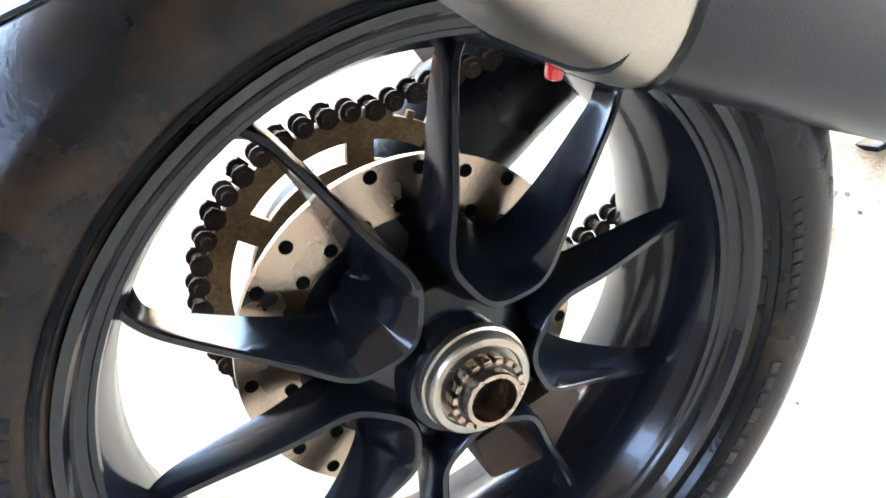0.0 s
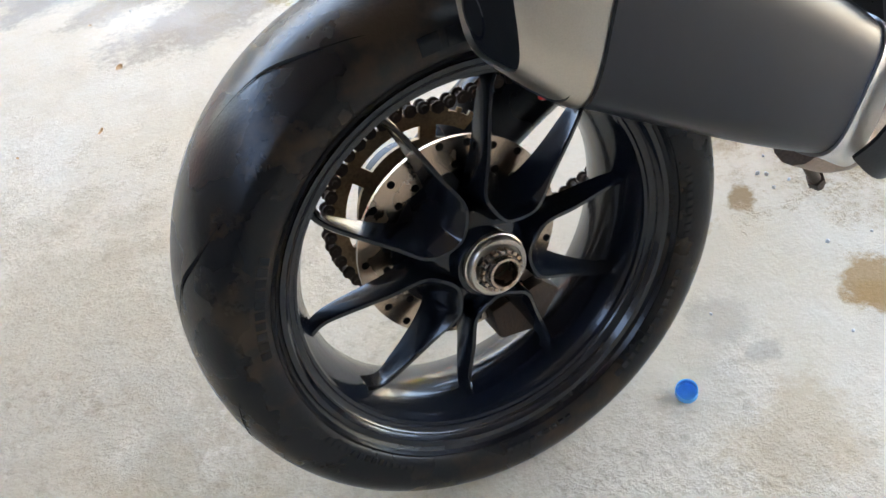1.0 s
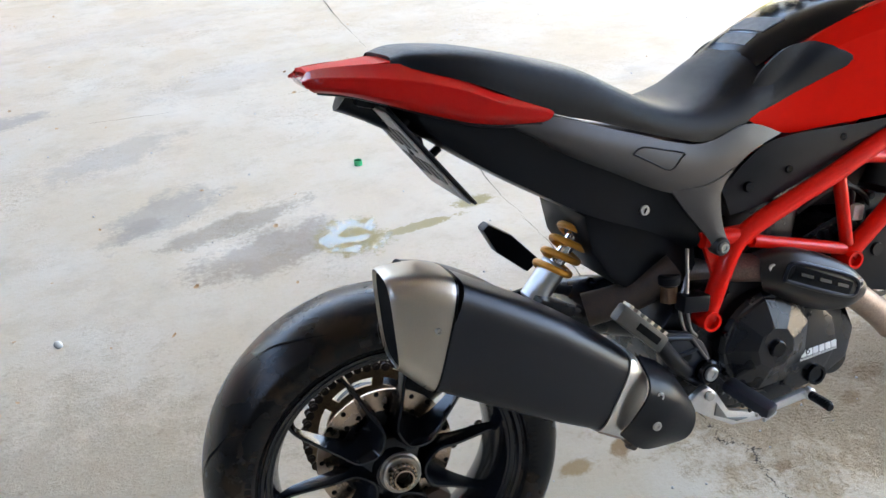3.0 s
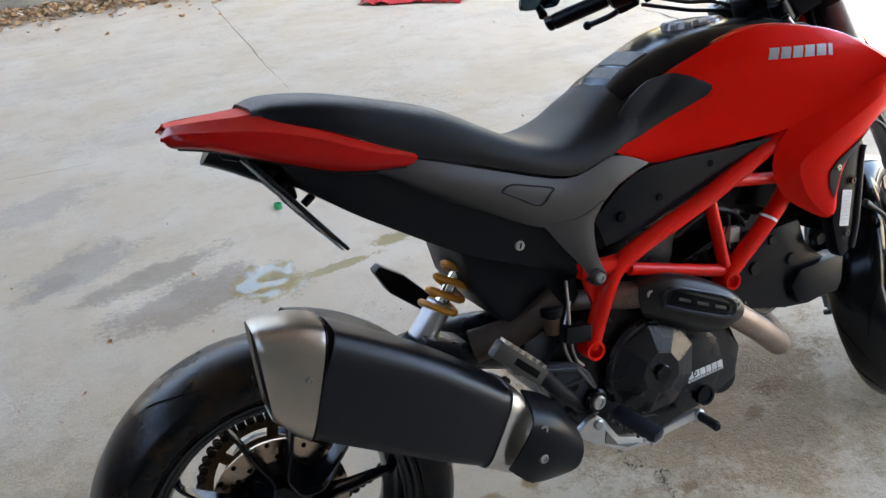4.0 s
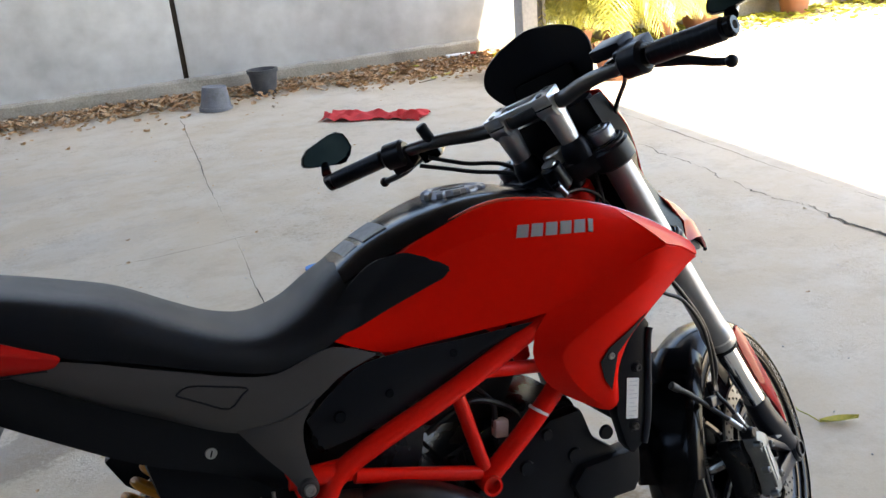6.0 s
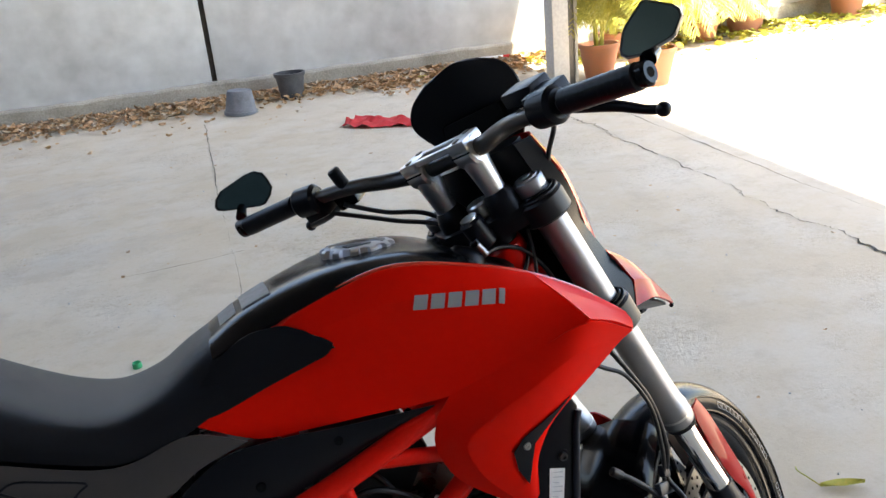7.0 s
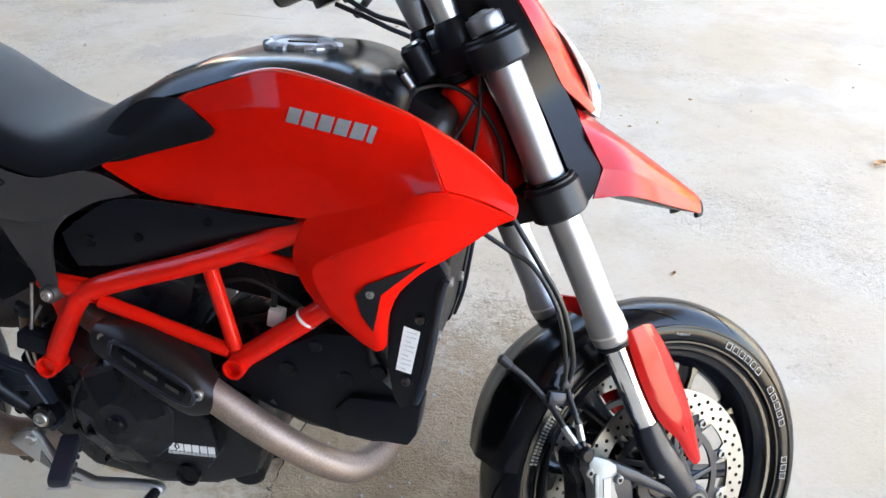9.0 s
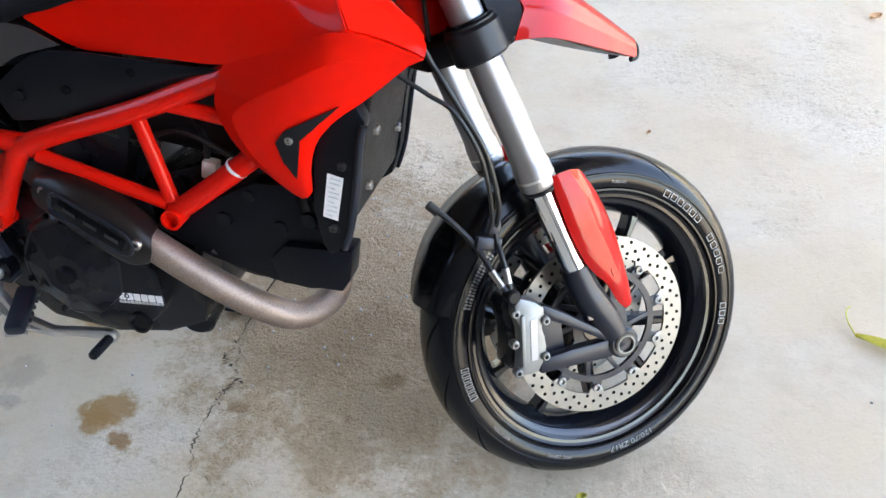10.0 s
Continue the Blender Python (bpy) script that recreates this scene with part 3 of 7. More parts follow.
for line, w, seed in (([(3.54, 5.17), (3.46, 4.83), (3.44, 4.39), (3.41, 4.04), (3.35, 3.6), (3.33, 2.6), (3.25, 2.0), (3.25, 1.5), (3.28, 0.6), (3.26, -2)], 0.0200, 1),
                      ([(3.88, 5.23), (3.83, 4.74), (3.82, 4.40), (3.74, 3.5), (3.66, 2.4), (3.62, 1.2), (3.6, 0)], 0.008, 2),
                      ([(0.94, 6.3), (0.91, 5.4), (0.87, 4.0), (0.85, 3.2), (0.82, 2.0), (0.80, 1.0), (0.765, 0.24), (0.767, 0.16), (0.778, 0.115), (0.793, 0.080), (0.800, 0.045), (0.787, 0.0), (0.783, -0.07), (0.788, -0.13), (0.78, -0.3), (0.77, -1.2)], 0.0060, 3),
                      ([(0.770, 0.145), (0.780, 0.112), (0.792, 0.083), (0.801, 0.060), (0.795, 0.030), (0.786, 0.0)], 0.0115, 9),
                      ([(-0.6, 2.95), (0.3, 2.9), (0.9, 2.95)], 0.004, 5)):
    tagged(link("crack", ribbon(line, w, seed), CRACK), "dirt-filled crack in the concrete floor", "crack", kind="structure")

# ---- motorcycle ----
LEAN_DEG, STEER_DEG = 12.0, 34.0
bike = tagged(new("motorcycle"), "red and black sports motorcycle leaning on its side stand", "motorcycle")
bike.matrix_basis = pose(0, 0, 0, -LEAN_DEG)

# --- rear wheel ---
AX = Matrix.Translation((-0.006, 0, 0.308)) @ Matrix.Diagonal((0.978, 0.978, 0.978, 1))
AXH = Matrix.Translation((0.006, 0, 0.001)) @ AX
rim_prof = [(0.2235, -0.0775), (0.229, -0.079), (0.231, -0.073), (0.222, -0.069), (0.214, -0.062), (0.203, -0.042), (0.198, -0.02), (0.198, 0.02), (0.203, 0.042), (0.214, 0.062), (0.222, 0.069),
            (0.231, 0.073), (0.229, 0.079), (0.2235, 0.0775), (0.2195, 0.070), (0.2165, 0.067), (0.212, 0.0655), (0.206, 0.055), (0.195, 0.03), (0.190, 0.0), (0.195, -0.03), (0.206, -0.055), (0.212, -0.0655), (0.2165, -0.067), (0.2195, -0.070)]
rear_wheel = part("rear_wheel", rev(rim_prof, 96, closed=True), WHEELBLACK, bike, "gloss black cast alloy wheel", AX)


def tyre_profile(R, half, bead_r, n=22):
    """Round-crowned motorcycle tyre section from bead to bead."""
    pts = [(bead_r - 0.010, -0.068 * half / 0.09), (bead_r + 0.004, -0.077 * half / 0.09)]
    side_r = bead_r + (R - bead_r) * 0.42
    pts.append((bead_r + 0.012, -half * 0.93))
    pts.append((side_r * 0.5 + bead_r * 0.5, -half * 0.985))
    for k in range(n + 1):
        a = math.pi * k / n
        pts.append((side_r + (R - side_r) * math.sin(a) ** 0.86, -half * math.cos(a)))
    pts += [(side_r * 0.5 + bead_r * 0.5, half * 0.985), (bead_r + 0.012, half * 0.93), (bead_r + 0.004, 0.077 * half / 0.09), (bead_r - 0.010, 0.068 * half / 0.09)]
    return pts


def tyre_point(prof, f):
    """Place along the section, 0 at one bead, 1 at the other, and the way outwards."""
    i = min(int(f * (len(prof) - 1)), len(prof) - 2)
    t = f * (len(prof) - 1) - i
    (r0, y0), (r1, y1) = prof[i], prof[i + 1]
    n = Vector((y1 - y0, -(r1 - r0))).normalized()
    return r0 + (r1 - r0) * t, y0 + (y1 - y0) * t, (n.x, n.y)


def grooves(prof, count, path, w, both=True):
    """Slanting tread grooves as thin dark strips in the crown; path of (section place, degrees)."""
    bm = bmesh.new()
    for k in range(count):
        for s in ((0, 1) if both else (0,)):
            rows = []
            fine = cat([(f, a, 0) for f, a in path], 5)
            for i, p in enumerate(fine):
                f = p.x if s == 0 else 1 - p.x
                r, y, nn = tyre_point(prof, f)
                ang = radians(p.y + 360 * (k + 0.5 * s) / count)
                ww = w * math.sin(math.pi * (i + 0.5) / len(fine)) / r
                row = []
                for da in (-ww, ww):
                    row.append(((r + 0.0006 * abs(nn[0]) + 0.0004) * math.cos(ang + da), y + 0.0006 * nn[1], (r + 0.0006 * abs(nn[0]) + 0.0004) * math.sin(ang + da)))
                rows.append(row)
            grid(bm, rows)
    return bm


REAR_T = tyre_profile(0.315, 0.092, 0.228)
tyre = part("tyre", rev(REAR_T, 128, caps=False), TYREMUD, rear_wheel, "worn black rubber tyre", AX, 60)
for a0, n, step, wd, r0, r1 in ((62, 6, 6.0, 4.4, 0.252, 0.270), (150, 10, 2.6, 1.8, 0.246, 0.256), (205, 14, 2.2, 1.4, 0.245, 0.252), (262, 9, 2.4, 1.7, 0.245, 0.252), (300, 12, 3.0, 2.2, 0.246, 0.254), (345, 9, 2.4, 1.5, 0.245, 0.252)):
    for k in range(n):
        rows = []
        for q in range(5):
            a = radians(a0 + k * step + wd * q / 4)
            rows.append([(r * math.cos(a), float(np.interp(r, [p[0] for p in REAR_T[2:8]], [p[1] for p in REAR_T[2:8]])) - 0.0009, r * math.sin(a)) for r in np.linspace(r0, r1, 5)])
        part("tyre_marking", surf(rows, 1, 1, 0.002), RUBBER, tyre, "", AX)
part("bead_ring", rev([(0.2335, -0.0815), (0.2365, -0.0865), (0.2395, -0.0855), (0.238, -0.080)], 96, closed=True), RUBBER, tyre, "", AX)
part("rim_lip", rev([(0.2060, -0.058), (0.2075, -0.062), (0.2110, -0.0635), (0.2105, -0.058)], 96, closed=True), WHEELBLACK, rear_wheel, "", AX)
part("groove_hole_dark", grooves(REAR_T, 9, [(0.25, -16), (0.33, -6), (0.41, 2), (0.47, 16)], 0.0035), MATTDARK, tyre, "", AX)


def arm(a0, r0, a1, r1, w0, w1, y0, y1, d0, d1, bend=0.0):
    """Tapered spoke with a chamfered front edge."""
    bm = bmesh.new()
    rows = []
    for k in range(9):
        t = k / 8
        a = radians(a0 + (a1 - a0) * t ** 0.8)
        r = r0 + (r1 - r0) * t
        c = Vector((r * math.cos(a), 0, r * math.sin(a)))
        s = Vector((-math.sin(a), 0, math.cos(a)))
        w = w0 + (w1 - w0) * t ** 0.7 + (0.012 * max(0, t - 0.85) / 0.15 if t > 0.85 else 0)
        y, d = y0 + (y1 - y0) * t, d0 + (d1 - d0) * t
        ch = min(w * 0.28, 0.006)
        rows.append([c + s * (w / 2) + Vector((0, y + ch, 0)), c + s * (w / 2 - ch) + Vector((0, y, 0)), c - s * (w / 2 - ch) + Vector((0, y, 0)), c - s * (w / 2) + Vector((0, y + ch, 0)),
                     c - s * (w * 0.42) + Vector((0, y + d, 0)), c + s * (w * 0.42) + Vector((0, y + d, 0))])
    vs = grid(bm, rows, close_u=True)
    bm.faces.new(vs[0])
    bm.faces.new(vs[-1])
    return bm


def spoke_pair(c0, path):
    """Two blade spokes that meet in a rounded V at the hub: thin front ridge outside, deep faces sloping into the gap.
    path: (degrees from the pair's middle, radius, front y, slope width, depth)."""
    full = path + [(-p[0], *p[1:]) for p in path[-2::-1]]
    line = cat([(r * math.sin(radians(d)), r * math.cos(radians(d)), 0) for d, r, y, w, e in full], 6)
    form = cat([(y, w, e) for d, r, y, w, e in full], 6)
    bm = bmesh.new()
    rows = []
    ca, sa = math.cos(radians(c0)), math.sin(radians(c0))
    for i, p in enumerate(line):
        t = (line[min(i + 1, len(line) - 1)] - line[max(i - 1, 0)]).normalized()
        n = Vector((t.y, -t.x, 0))
        if n.dot(Vector((0, 0.16, 0)) - p) < 0:
            n = -n
        y, w, depth = form[i]
        row = []
        for off, dy in ((-0.003, depth), (-0.002, 0.003), (-0.0005, 0.0005), (0.003, 0.0), (0.0045, 0.0015), (0.35 * w + 0.003, depth * 0.28), (0.75 * w + 0.003, depth * 0.68), (w + 0.003, depth)):
            q = p + n * off
            # radial along q.y, tangential along q.x
            row.append((q.y * ca - q.x * sa, y + dy, q.y * sa + q.x * ca))
        rows.append(row)
    vs = grid(bm, rows, close_u=True)
    bm.faces.new(vs[0])
    bm.faces.new(vs[-1])
    bmesh.ops.recalc_face_normals(bm, faces=bm.faces)
    return bm


for k in range(5):
    part("spoke", spoke_pair(128 + 72 * k, [(15.5, 0.208, -0.036, 0.012, 0.018), (18.5, 0.190, -0.039, 0.004, 0.020), (20, 0.165, -0.045, 0.005, 0.026), (22.5, 0.115, -0.056, 0.011, 0.036), (27.5, 0.078, -0.063, 0.024, 0.046), (21, 0.058, -0.066, 0.030, 0.050), (0, 0.046, -0.067, 0.030, 0.050)]), WHEELBLACK, rear_wheel, "", AXH, 34)
part("hub", rev([(0.028, -0.070), (0.0355, -0.070), (0.0375, -0.066), (0.0385, -0.052), (0.050, -0.050), (0.056, -0.046), (0.058, 0.0), (0.062, 0.03), (0.062, 0.06), (0.03, 0.06)], 48), WHEELBLACK, rear_wheel, "", AX)
bm = rev([(0.0180, -0.0790), (0.0275, -0.0800), (0.0282, -0.0830), (0.0325, -0.0832), (0.0340, -0.0815), (0.0345, -0.0790), (0.0345, -0.0755), (0.0360, -0.0745), (0.0362, -0.0690), (0.0180, -0.0690)], 56, closed=True)
nut = part("wheel_nut", bm, TITAN, rear_wheel, "bright steel wheel nut ring", AXH)
for k in range(3):
    a = radians(140 + 75 * k)
    part("nut_flat", box(0.004, 0.002, 0.011, (0.0245 * math.cos(a), -0.0805, 0.0245 * math.sin(a)), (0, -math.degrees(a), 0), 0.0006), DARKALU, nut, "", AXH)
bm = rev([(0.0150, -0.0985), (0.0178, -0.0985), (0.0186, -0.0965), (0.0186, -0.078), (0.0150, -0.078)], 40, closed=True)
sleeve = part("axle_sleeve", bm, BRONZE, rear_wheel, "hollow bronze-coloured axle with a castellated collar", AXH)
part("collar_ring", rev([(0.0186, -0.0905), (0.0205, -0.0905), (0.0205, -0.0800), (0.0186, -0.0800)], 40, closed=True), DARKALU, sleeve, "", AXH)
for k in range(18):
    part("castellation", box(0.0042, 0.0095, 0.0050, (0.0222 * math.cos(k * math.pi / 9), -0.0875, 0.0222 * math.sin(k * math.pi / 9)), (0, -20 * k, 0), 0.0007), BRONZE, sleeve, "", AXH)
part("axle_bore", rev([(0.0, -0.074), (0.0149, -0.074), (0.0149, -0.07), (0, -0.07)], 32), RUST, rear_wheel, "", AXH)


def disc(R, r_in, y, thick):
    """Flat ring of a brake disc."""
    return rev([(r_in, y - thick / 2), (R, y - thick / 2), (R, y + thick / 2), (r_in, y + thick / 2)], 96, closed=True)


# solid dark plugs that stand for the shade in the disc's drilled holes
def dark_plugs(R, r_in, y, thick, count, rows_of, hole_r):
    bm = bmesh.new()
    for k in range(count):
        for q in range(rows_of):
            r = r_in + (R - r_in) * (0.2 + 0.6 * q / max(1, rows_of - 1)) + 0.002 * ((k * 7) % 3 - 1)
            a = 2 * math.pi * (k + (0.5 if q % 2 else 0)) / count
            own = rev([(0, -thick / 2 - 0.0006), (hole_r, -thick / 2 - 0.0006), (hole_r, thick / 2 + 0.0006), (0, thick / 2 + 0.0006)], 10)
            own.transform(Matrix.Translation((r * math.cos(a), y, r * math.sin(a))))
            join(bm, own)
    return bm


rd = part("brake_disc", disc(0.1235, 0.082, 0.002, 0.005), BRONZE, rear_wheel, "drilled bronze-tinted rear brake disc", AX)
tagged(part("hole_dark", dark_plugs(0.1235, 0.082, 0.002, 0.005, 22, 2, 0.0046), MATTDARK, rd, "", AX), kind="stuff")
part("disc_carrier", rev([(0.05, -0.003), (0.085, -0.001), (0.085, 0.007), (0.05, 0.009)], 40, closed=True), ENGINE, rear_wheel, "", AX)
# sprocket with slots left open between its ribs, and the chain lying on it
bm = rev([(0.0965, 0.097), (0.113, 0.097), (0.113, 0.103), (0.0965, 0.103)], 90, closed=True)
join(bm, rev([(0.05, 0.097), (0.082, 0.097), (0.082, 0.103), (0.05, 0.103)], 60, closed=True))
for k in range(45):
    a = 360 * k / 45
    join(bm, box(0.008, 0.005, 0.006, (0.1145 * math.cos(radians(a)), 0.100, 0.1145 * math.sin(radians(a))), (0, -a, 0), 0.001))
for k in range(6):
    a = 60 * k + 15
    join(bm, box(0.020, 0.006, 0.020, (0.0895 * math.cos(radians(a)), 0.100, 0.0895 * math.sin(radians(a))), (0, -a, 0), 0.001))
sprocket = part("sprocket", bm, SPROCKET, rear_wheel, "greasy steel rear sprocket", AX @ Matrix.Diagonal((1.07, 1, 1.07, 1)))

# chain: round the sprocket and forward to the gearbox
bm = bmesh.new()
run_ = []
for k in range(28):
    a = radians(70 + 220 * k / 27)
    run_.append((-0.006 + 0.1225 * math.cos(a), 0.308 + 0.1225 * math.sin(a)))
run_ = [(0.5, 0.43)] + run_ + [(0.5, 0.34)]
dense = []
for (x0, z0), (x1, z1) in zip(run_, run_[1:]):
    L = math.hypot(x1 - x0, z1 - z0)
    for q in range(max(1, round(L / 0.0159))):
        t = q / max(1, round(L / 0.0159))
        dense.append((x0 + (x1 - x0) * t, z0 + (z1 - z0) * t, math.degrees(math.atan2(z1 - z0, x1 - x0))))
for i, (x, z, a) in enumerate(dense):
    w = 0.013 if i % 2 else 0.009
    for s in (-1, 1):
        yc = 0.100 + s * w * 0.6
        join(bm, rod((x, yc - 0.0011, z), (x, yc + 0.0011, z), 0.0078, 12))
        if i % 2:
            join(bm, box(0.0150, 0.0022, 0.0095, (x, yc, z), (0, -a, 0), 0.0))
    join(bm, rod((x, 0.0895, z), (x, 0.1105, z), 0.0042, 8))
part("chain", bm, RUST, bike, "greasy drive chain")
# single-sided swingarm on the far side, carrier hub and disc caliper
bm = tube([(0.02, 0.13, 0.315), (0.12, 0.135, 0.375), (0.25, 0.12, 0.43), (0.40, 0.08, 0.455), (0.52, 0.0, 0.45)], [0.05, 0.055, 0.05, 0.055, 0.06], 16)
part("swingarm", bm, ENGINE, bike, "black cast single-sided swingarm")
part("swingarm_hub", rev([(0.02, 0.112), (0.062, 0.112), (0.068, 0.12), (0.068, 0.155), (0.06, 0.165), (0.02, 0.165)], 40, closed=True), ENGINE, bike, "", AX)
part("chain_guard", surf([[(0.36, 0.115, 0.48), (0.2, 0.118, 0.475), (0.08, 0.12, 0.455)], [(0.36, 0.115, 0.452), (0.2, 0.118, 0.45), (0.09, 0.12, 0.432)]], 5, 2, 0.004), STEEL, bike)
bm = prism([(-0.05, -0.14), (0.0, -0.16), (0.045, -0.125), (0.03, -0.10), (-0.045, -0.095)], -0.020, 0.028, 0.006)
part("rear_brake_caliper", bm, RUST, bike, "brown-grey rear brake caliper", AX @ pose(0.035, 0, 0.0, 0, -12, 0))

# --- muffler ---
C0, S, V, Y = Vector((0.091, -0.165, 0.583)), Vector((0.857, 0, -0.516)), Vector((0.516, 0, 0.857)), Vector((0, 1, 0))


def msec(s, top, bot, yo, yi, p=4.2, shear=0.0):
    c = C0 + S * s + V * ((top + bot) / 2) + Y * ((yo + yi) / 2)
    return oval(c, Y, V + S * shear, abs(yi - yo) / 2, (top - bot) / 2, 40, p)


def skin(secs, n=4, cap0=True, cap1=True):
    bm = bmesh.new()
    m = len(secs[0])
    cols = [cat([s[j] for s in secs], n) for j in range(m)]
    rows = [[cols[j][i] for j in range(m)] for i in range(len(cols[0]))]
    vs = grid(bm, rows, close_u=True)
    if cap0:
        bm.faces.new(vs[0])
    if cap1:
        bm.faces.new(vs[-1])
    return bm


muffler = part("muffler", skin([msec(-0.03, 0.081, -0.085, -0.07, 0.062), msec(0.1, 0.079, -0.085, -0.07, 0.062), msec(0.2, 0.07, -0.084, -0.068, 0.06), msec(0.285, 0.055, -0.08, -0.062, 0.055)]), MUFFLER, bike, "dark grey coated oval silencer")
cap = part("end_cap", skin([msec(-0.028, 0.083, -0.087, -0.072, 0.064, 4.2, -0.2), msec(-0.036, 0.0825, -0.0865, -0.0715, 0.064, 4.4, -0.24), msec(-0.060, 0.075, -0.083, -0.068, 0.061, 4.4, -0.36), msec(-0.092, 0.056, -0.076, -0.061, 0.055, 4.0, -0.54), msec(-0.102, 0.049, -0.073, -0.056, 0.050, 3.8, -0.58), msec(-0.1025, 0.0465, -0.0705, -0.0535, 0.0475, 4.6, -0.58), msec(-0.090, 0.045, -0.068, -0.052, 0.046, 3.8, -0.58)], 4, False, False), TITAN, muffler, "brushed titanium-coloured end cap", smooth=24)
part("cap_seam", skin([msec(-0.0300, 0.084, -0.088, -0.073, 0.065, 4.2, -0.2), msec(-0.0265, 0.084, -0.088, -0.073, 0.065, 4.2, -0.2)], 1, False, False), GLOSSBLACK, muffler)
part("outlet", skin([msec(-0.0985, 0.0458, -0.069, -0.0525, 0.0465, 3.8, -0.58), msec(-0.086, 0.044, -0.067, -0.051, 0.045, 4.4, -0.58)], 1), MATTDARK, muffler, "black perforated outlet insert")
for k in range(2):
    part("outlet_ring", skin([msec(-0.0995, q - 0.006 + v0, -q - 0.005 + v0, -q - 0.003, q - 0.003, 2.0, -0.60) for q, v0 in ((0.018, 0.017 - 0.050 * k), (0.015, 0.017 - 0.050 * k))], 1, False, False), ENGINE, muffler, "black tail pipe ring")
part("collar", skin([msec(0.283, 0.058, -0.083, -0.065, 0.058), msec(0.300, 0.054, -0.082, -0.062, 0.055), msec(0.34, 0.03, -0.086, -0.045, 0.045), msec(0.36, 0.0, -0.088, -0.035, 0.035)], 4), STEEL, muffler, "bright steel collar")
for s_, v_ in ((-0.050, 0.010), (-0.056, 0.070)):
    p = C0 + S * s_ + V * v_ + Y * (-0.0695 if v_ < 0.05 else -0.052)
    part("rivet", screw(tuple(p), 0.005), BOLT, muffler)
cover = part("silencer_shield", surf([[C0 + S * s_ + V * v_ + Y * y_ for s_, v_, y_ in r] for r in (
    ((0.315, 0.05, -0.02), (0.36, 0.048, -0.01), (0.41, 0.035, 0.0)), ((0.322, 0.02, -0.072), (0.38, 0.02, -0.066), (0.44, 0.0, -0.05)),
    ((0.318, -0.035, -0.072), (0.38, -0.04, -0.068), (0.452, -0.04, -0.05)), ((0.325, -0.07, -0.05), (0.38, -0.085, -0.045), (0.44, -0.07, -0.03)))], 5, 5, 0.004), PLASTIC, bike, "black plastic silencer shield")
for s_, v_ in ((0.345, 0.012), (0.365, -0.035)):
    part("bolt", screw(tuple(C0 + S * s_ + V * v_ + Y * -0.073), 0.008), BOLT, cover)
part("exhaust_link", tube([(0.35, -0.13, 0.34), (0.42, -0.12, 0.30), (0.50, -0.09, 0.30), (0.56, -0.05, 0.36)], 0.032), EXHAUST, bike)
part("exhaust_clamp", rod((0.395, -0.10, 0.275), (0.43, -0.085, 0.225), 0.007, 10), RUST, bike, "rusty clamp bolt under the silencer")
part("clamp_nut", rod((0.418, -0.090, 0.243), (0.424, -0.087, 0.234), 0.011, 6), RUST, bike)
part("reflector", box(0.007, 0.008, 0.015, (0.056, -0.128, 0.500), (0, 20, 0), 0.003), GUARD, bike, "small red rear tag light")

# --- rear hugger, shock, undertail ---
hug = []
for k in range(8):
    a = radians(76 - 50 * k / 7)
    r = 0.328 + 0.008 * (k / 7)
    c, s = math.cos(a), math.sin(a)
    hug.append([((r - 0.03) * c, -0.097, 0.308 + (r - 0.03) * s), ((r - 0.004) * c, -0.075, 0.308 + (r - 0.004) * s), ((r + 0.006) * c, 0, 0.308 + (r + 0.006) * s), ((r - 0.004) * c, 0.075, 0.308 + (r - 0.004) * s), ((r - 0.03) * c, 0.097, 0.308 + (r - 0.03) * s)])
part("rear_hugger", surf(hug, 4, 3, 0.004), PLASTIC, bike, "matt black plastic rear mudguard")
shock_a, shock_b = Vector((0.285, -0.02, 0.53)), Vector((0.40, -0.02, 0.655))
ax_ = (shock_b - shock_a)
shock = part("shock_absorber", rod(shock_a, shock_a + ax_ * 0.45, 0.024, 18, 0.003), ALU, bike, "shock absorber with a yellow coil spring")
part("shock_body", rod(shock_a + ax_ * 0.3, shock_b, 0.013, 14), CHROME, shock)
coil = []
for k in range(70):
    t = k / 69
    e1 = ax_.normalized().orthogonal().normalized()
    e2 = ax_.normalized().cross(e1)
    a = t * 2 * math.pi * 4.6
    coil.append(shock_a + ax_ * (0.3 + 0.7 * t) + e1 * math.cos(a) * 0.030 + e2 * math.sin(a) * 0.030)
part("spring", tube(coil, 0.0062, 8, 2), GOLD, shock, "yellow coil spring")
part("shock_mount", box(0.09, 0.08, 0.02, (0.32, -0.03, 0.52), (0, 25, 0), 0.006), ENGINE, bike)
bm = prism([(0.285, 0.602), (0.30, 0.612), (0.345, 0.58), (0.40, 0.515), (0.37, 0.495), (0.31, 0.55)], 0.19, 0.225, 0.006)
part("pillion_peg_bracket", bm, PLASTIC, bike, "black pillion footrest bracket on the far side")
bm = prism([(0.36, 0.685), (0.5, 0.655), (0.57, 0.60), (0.572, 0.53), (0.46, 0.518), (0.41, 0.55), (0.372, 0.615)], -0.09, 0.09, 0.012)
part("battery_box", bm, PLASTIC, bike, "black plastic box under the seat")

# --- tail, seat, side panels ---
def section(x, zs, ys):
    """Cross-section from the right edge over the top to the left edge."""
    r = [(x, -y, z) for y, z in zip(ys, zs)]
    return r + [(x, y, z) for y, z in reversed(list(zip(ys, zs))) if y > 1e-6]


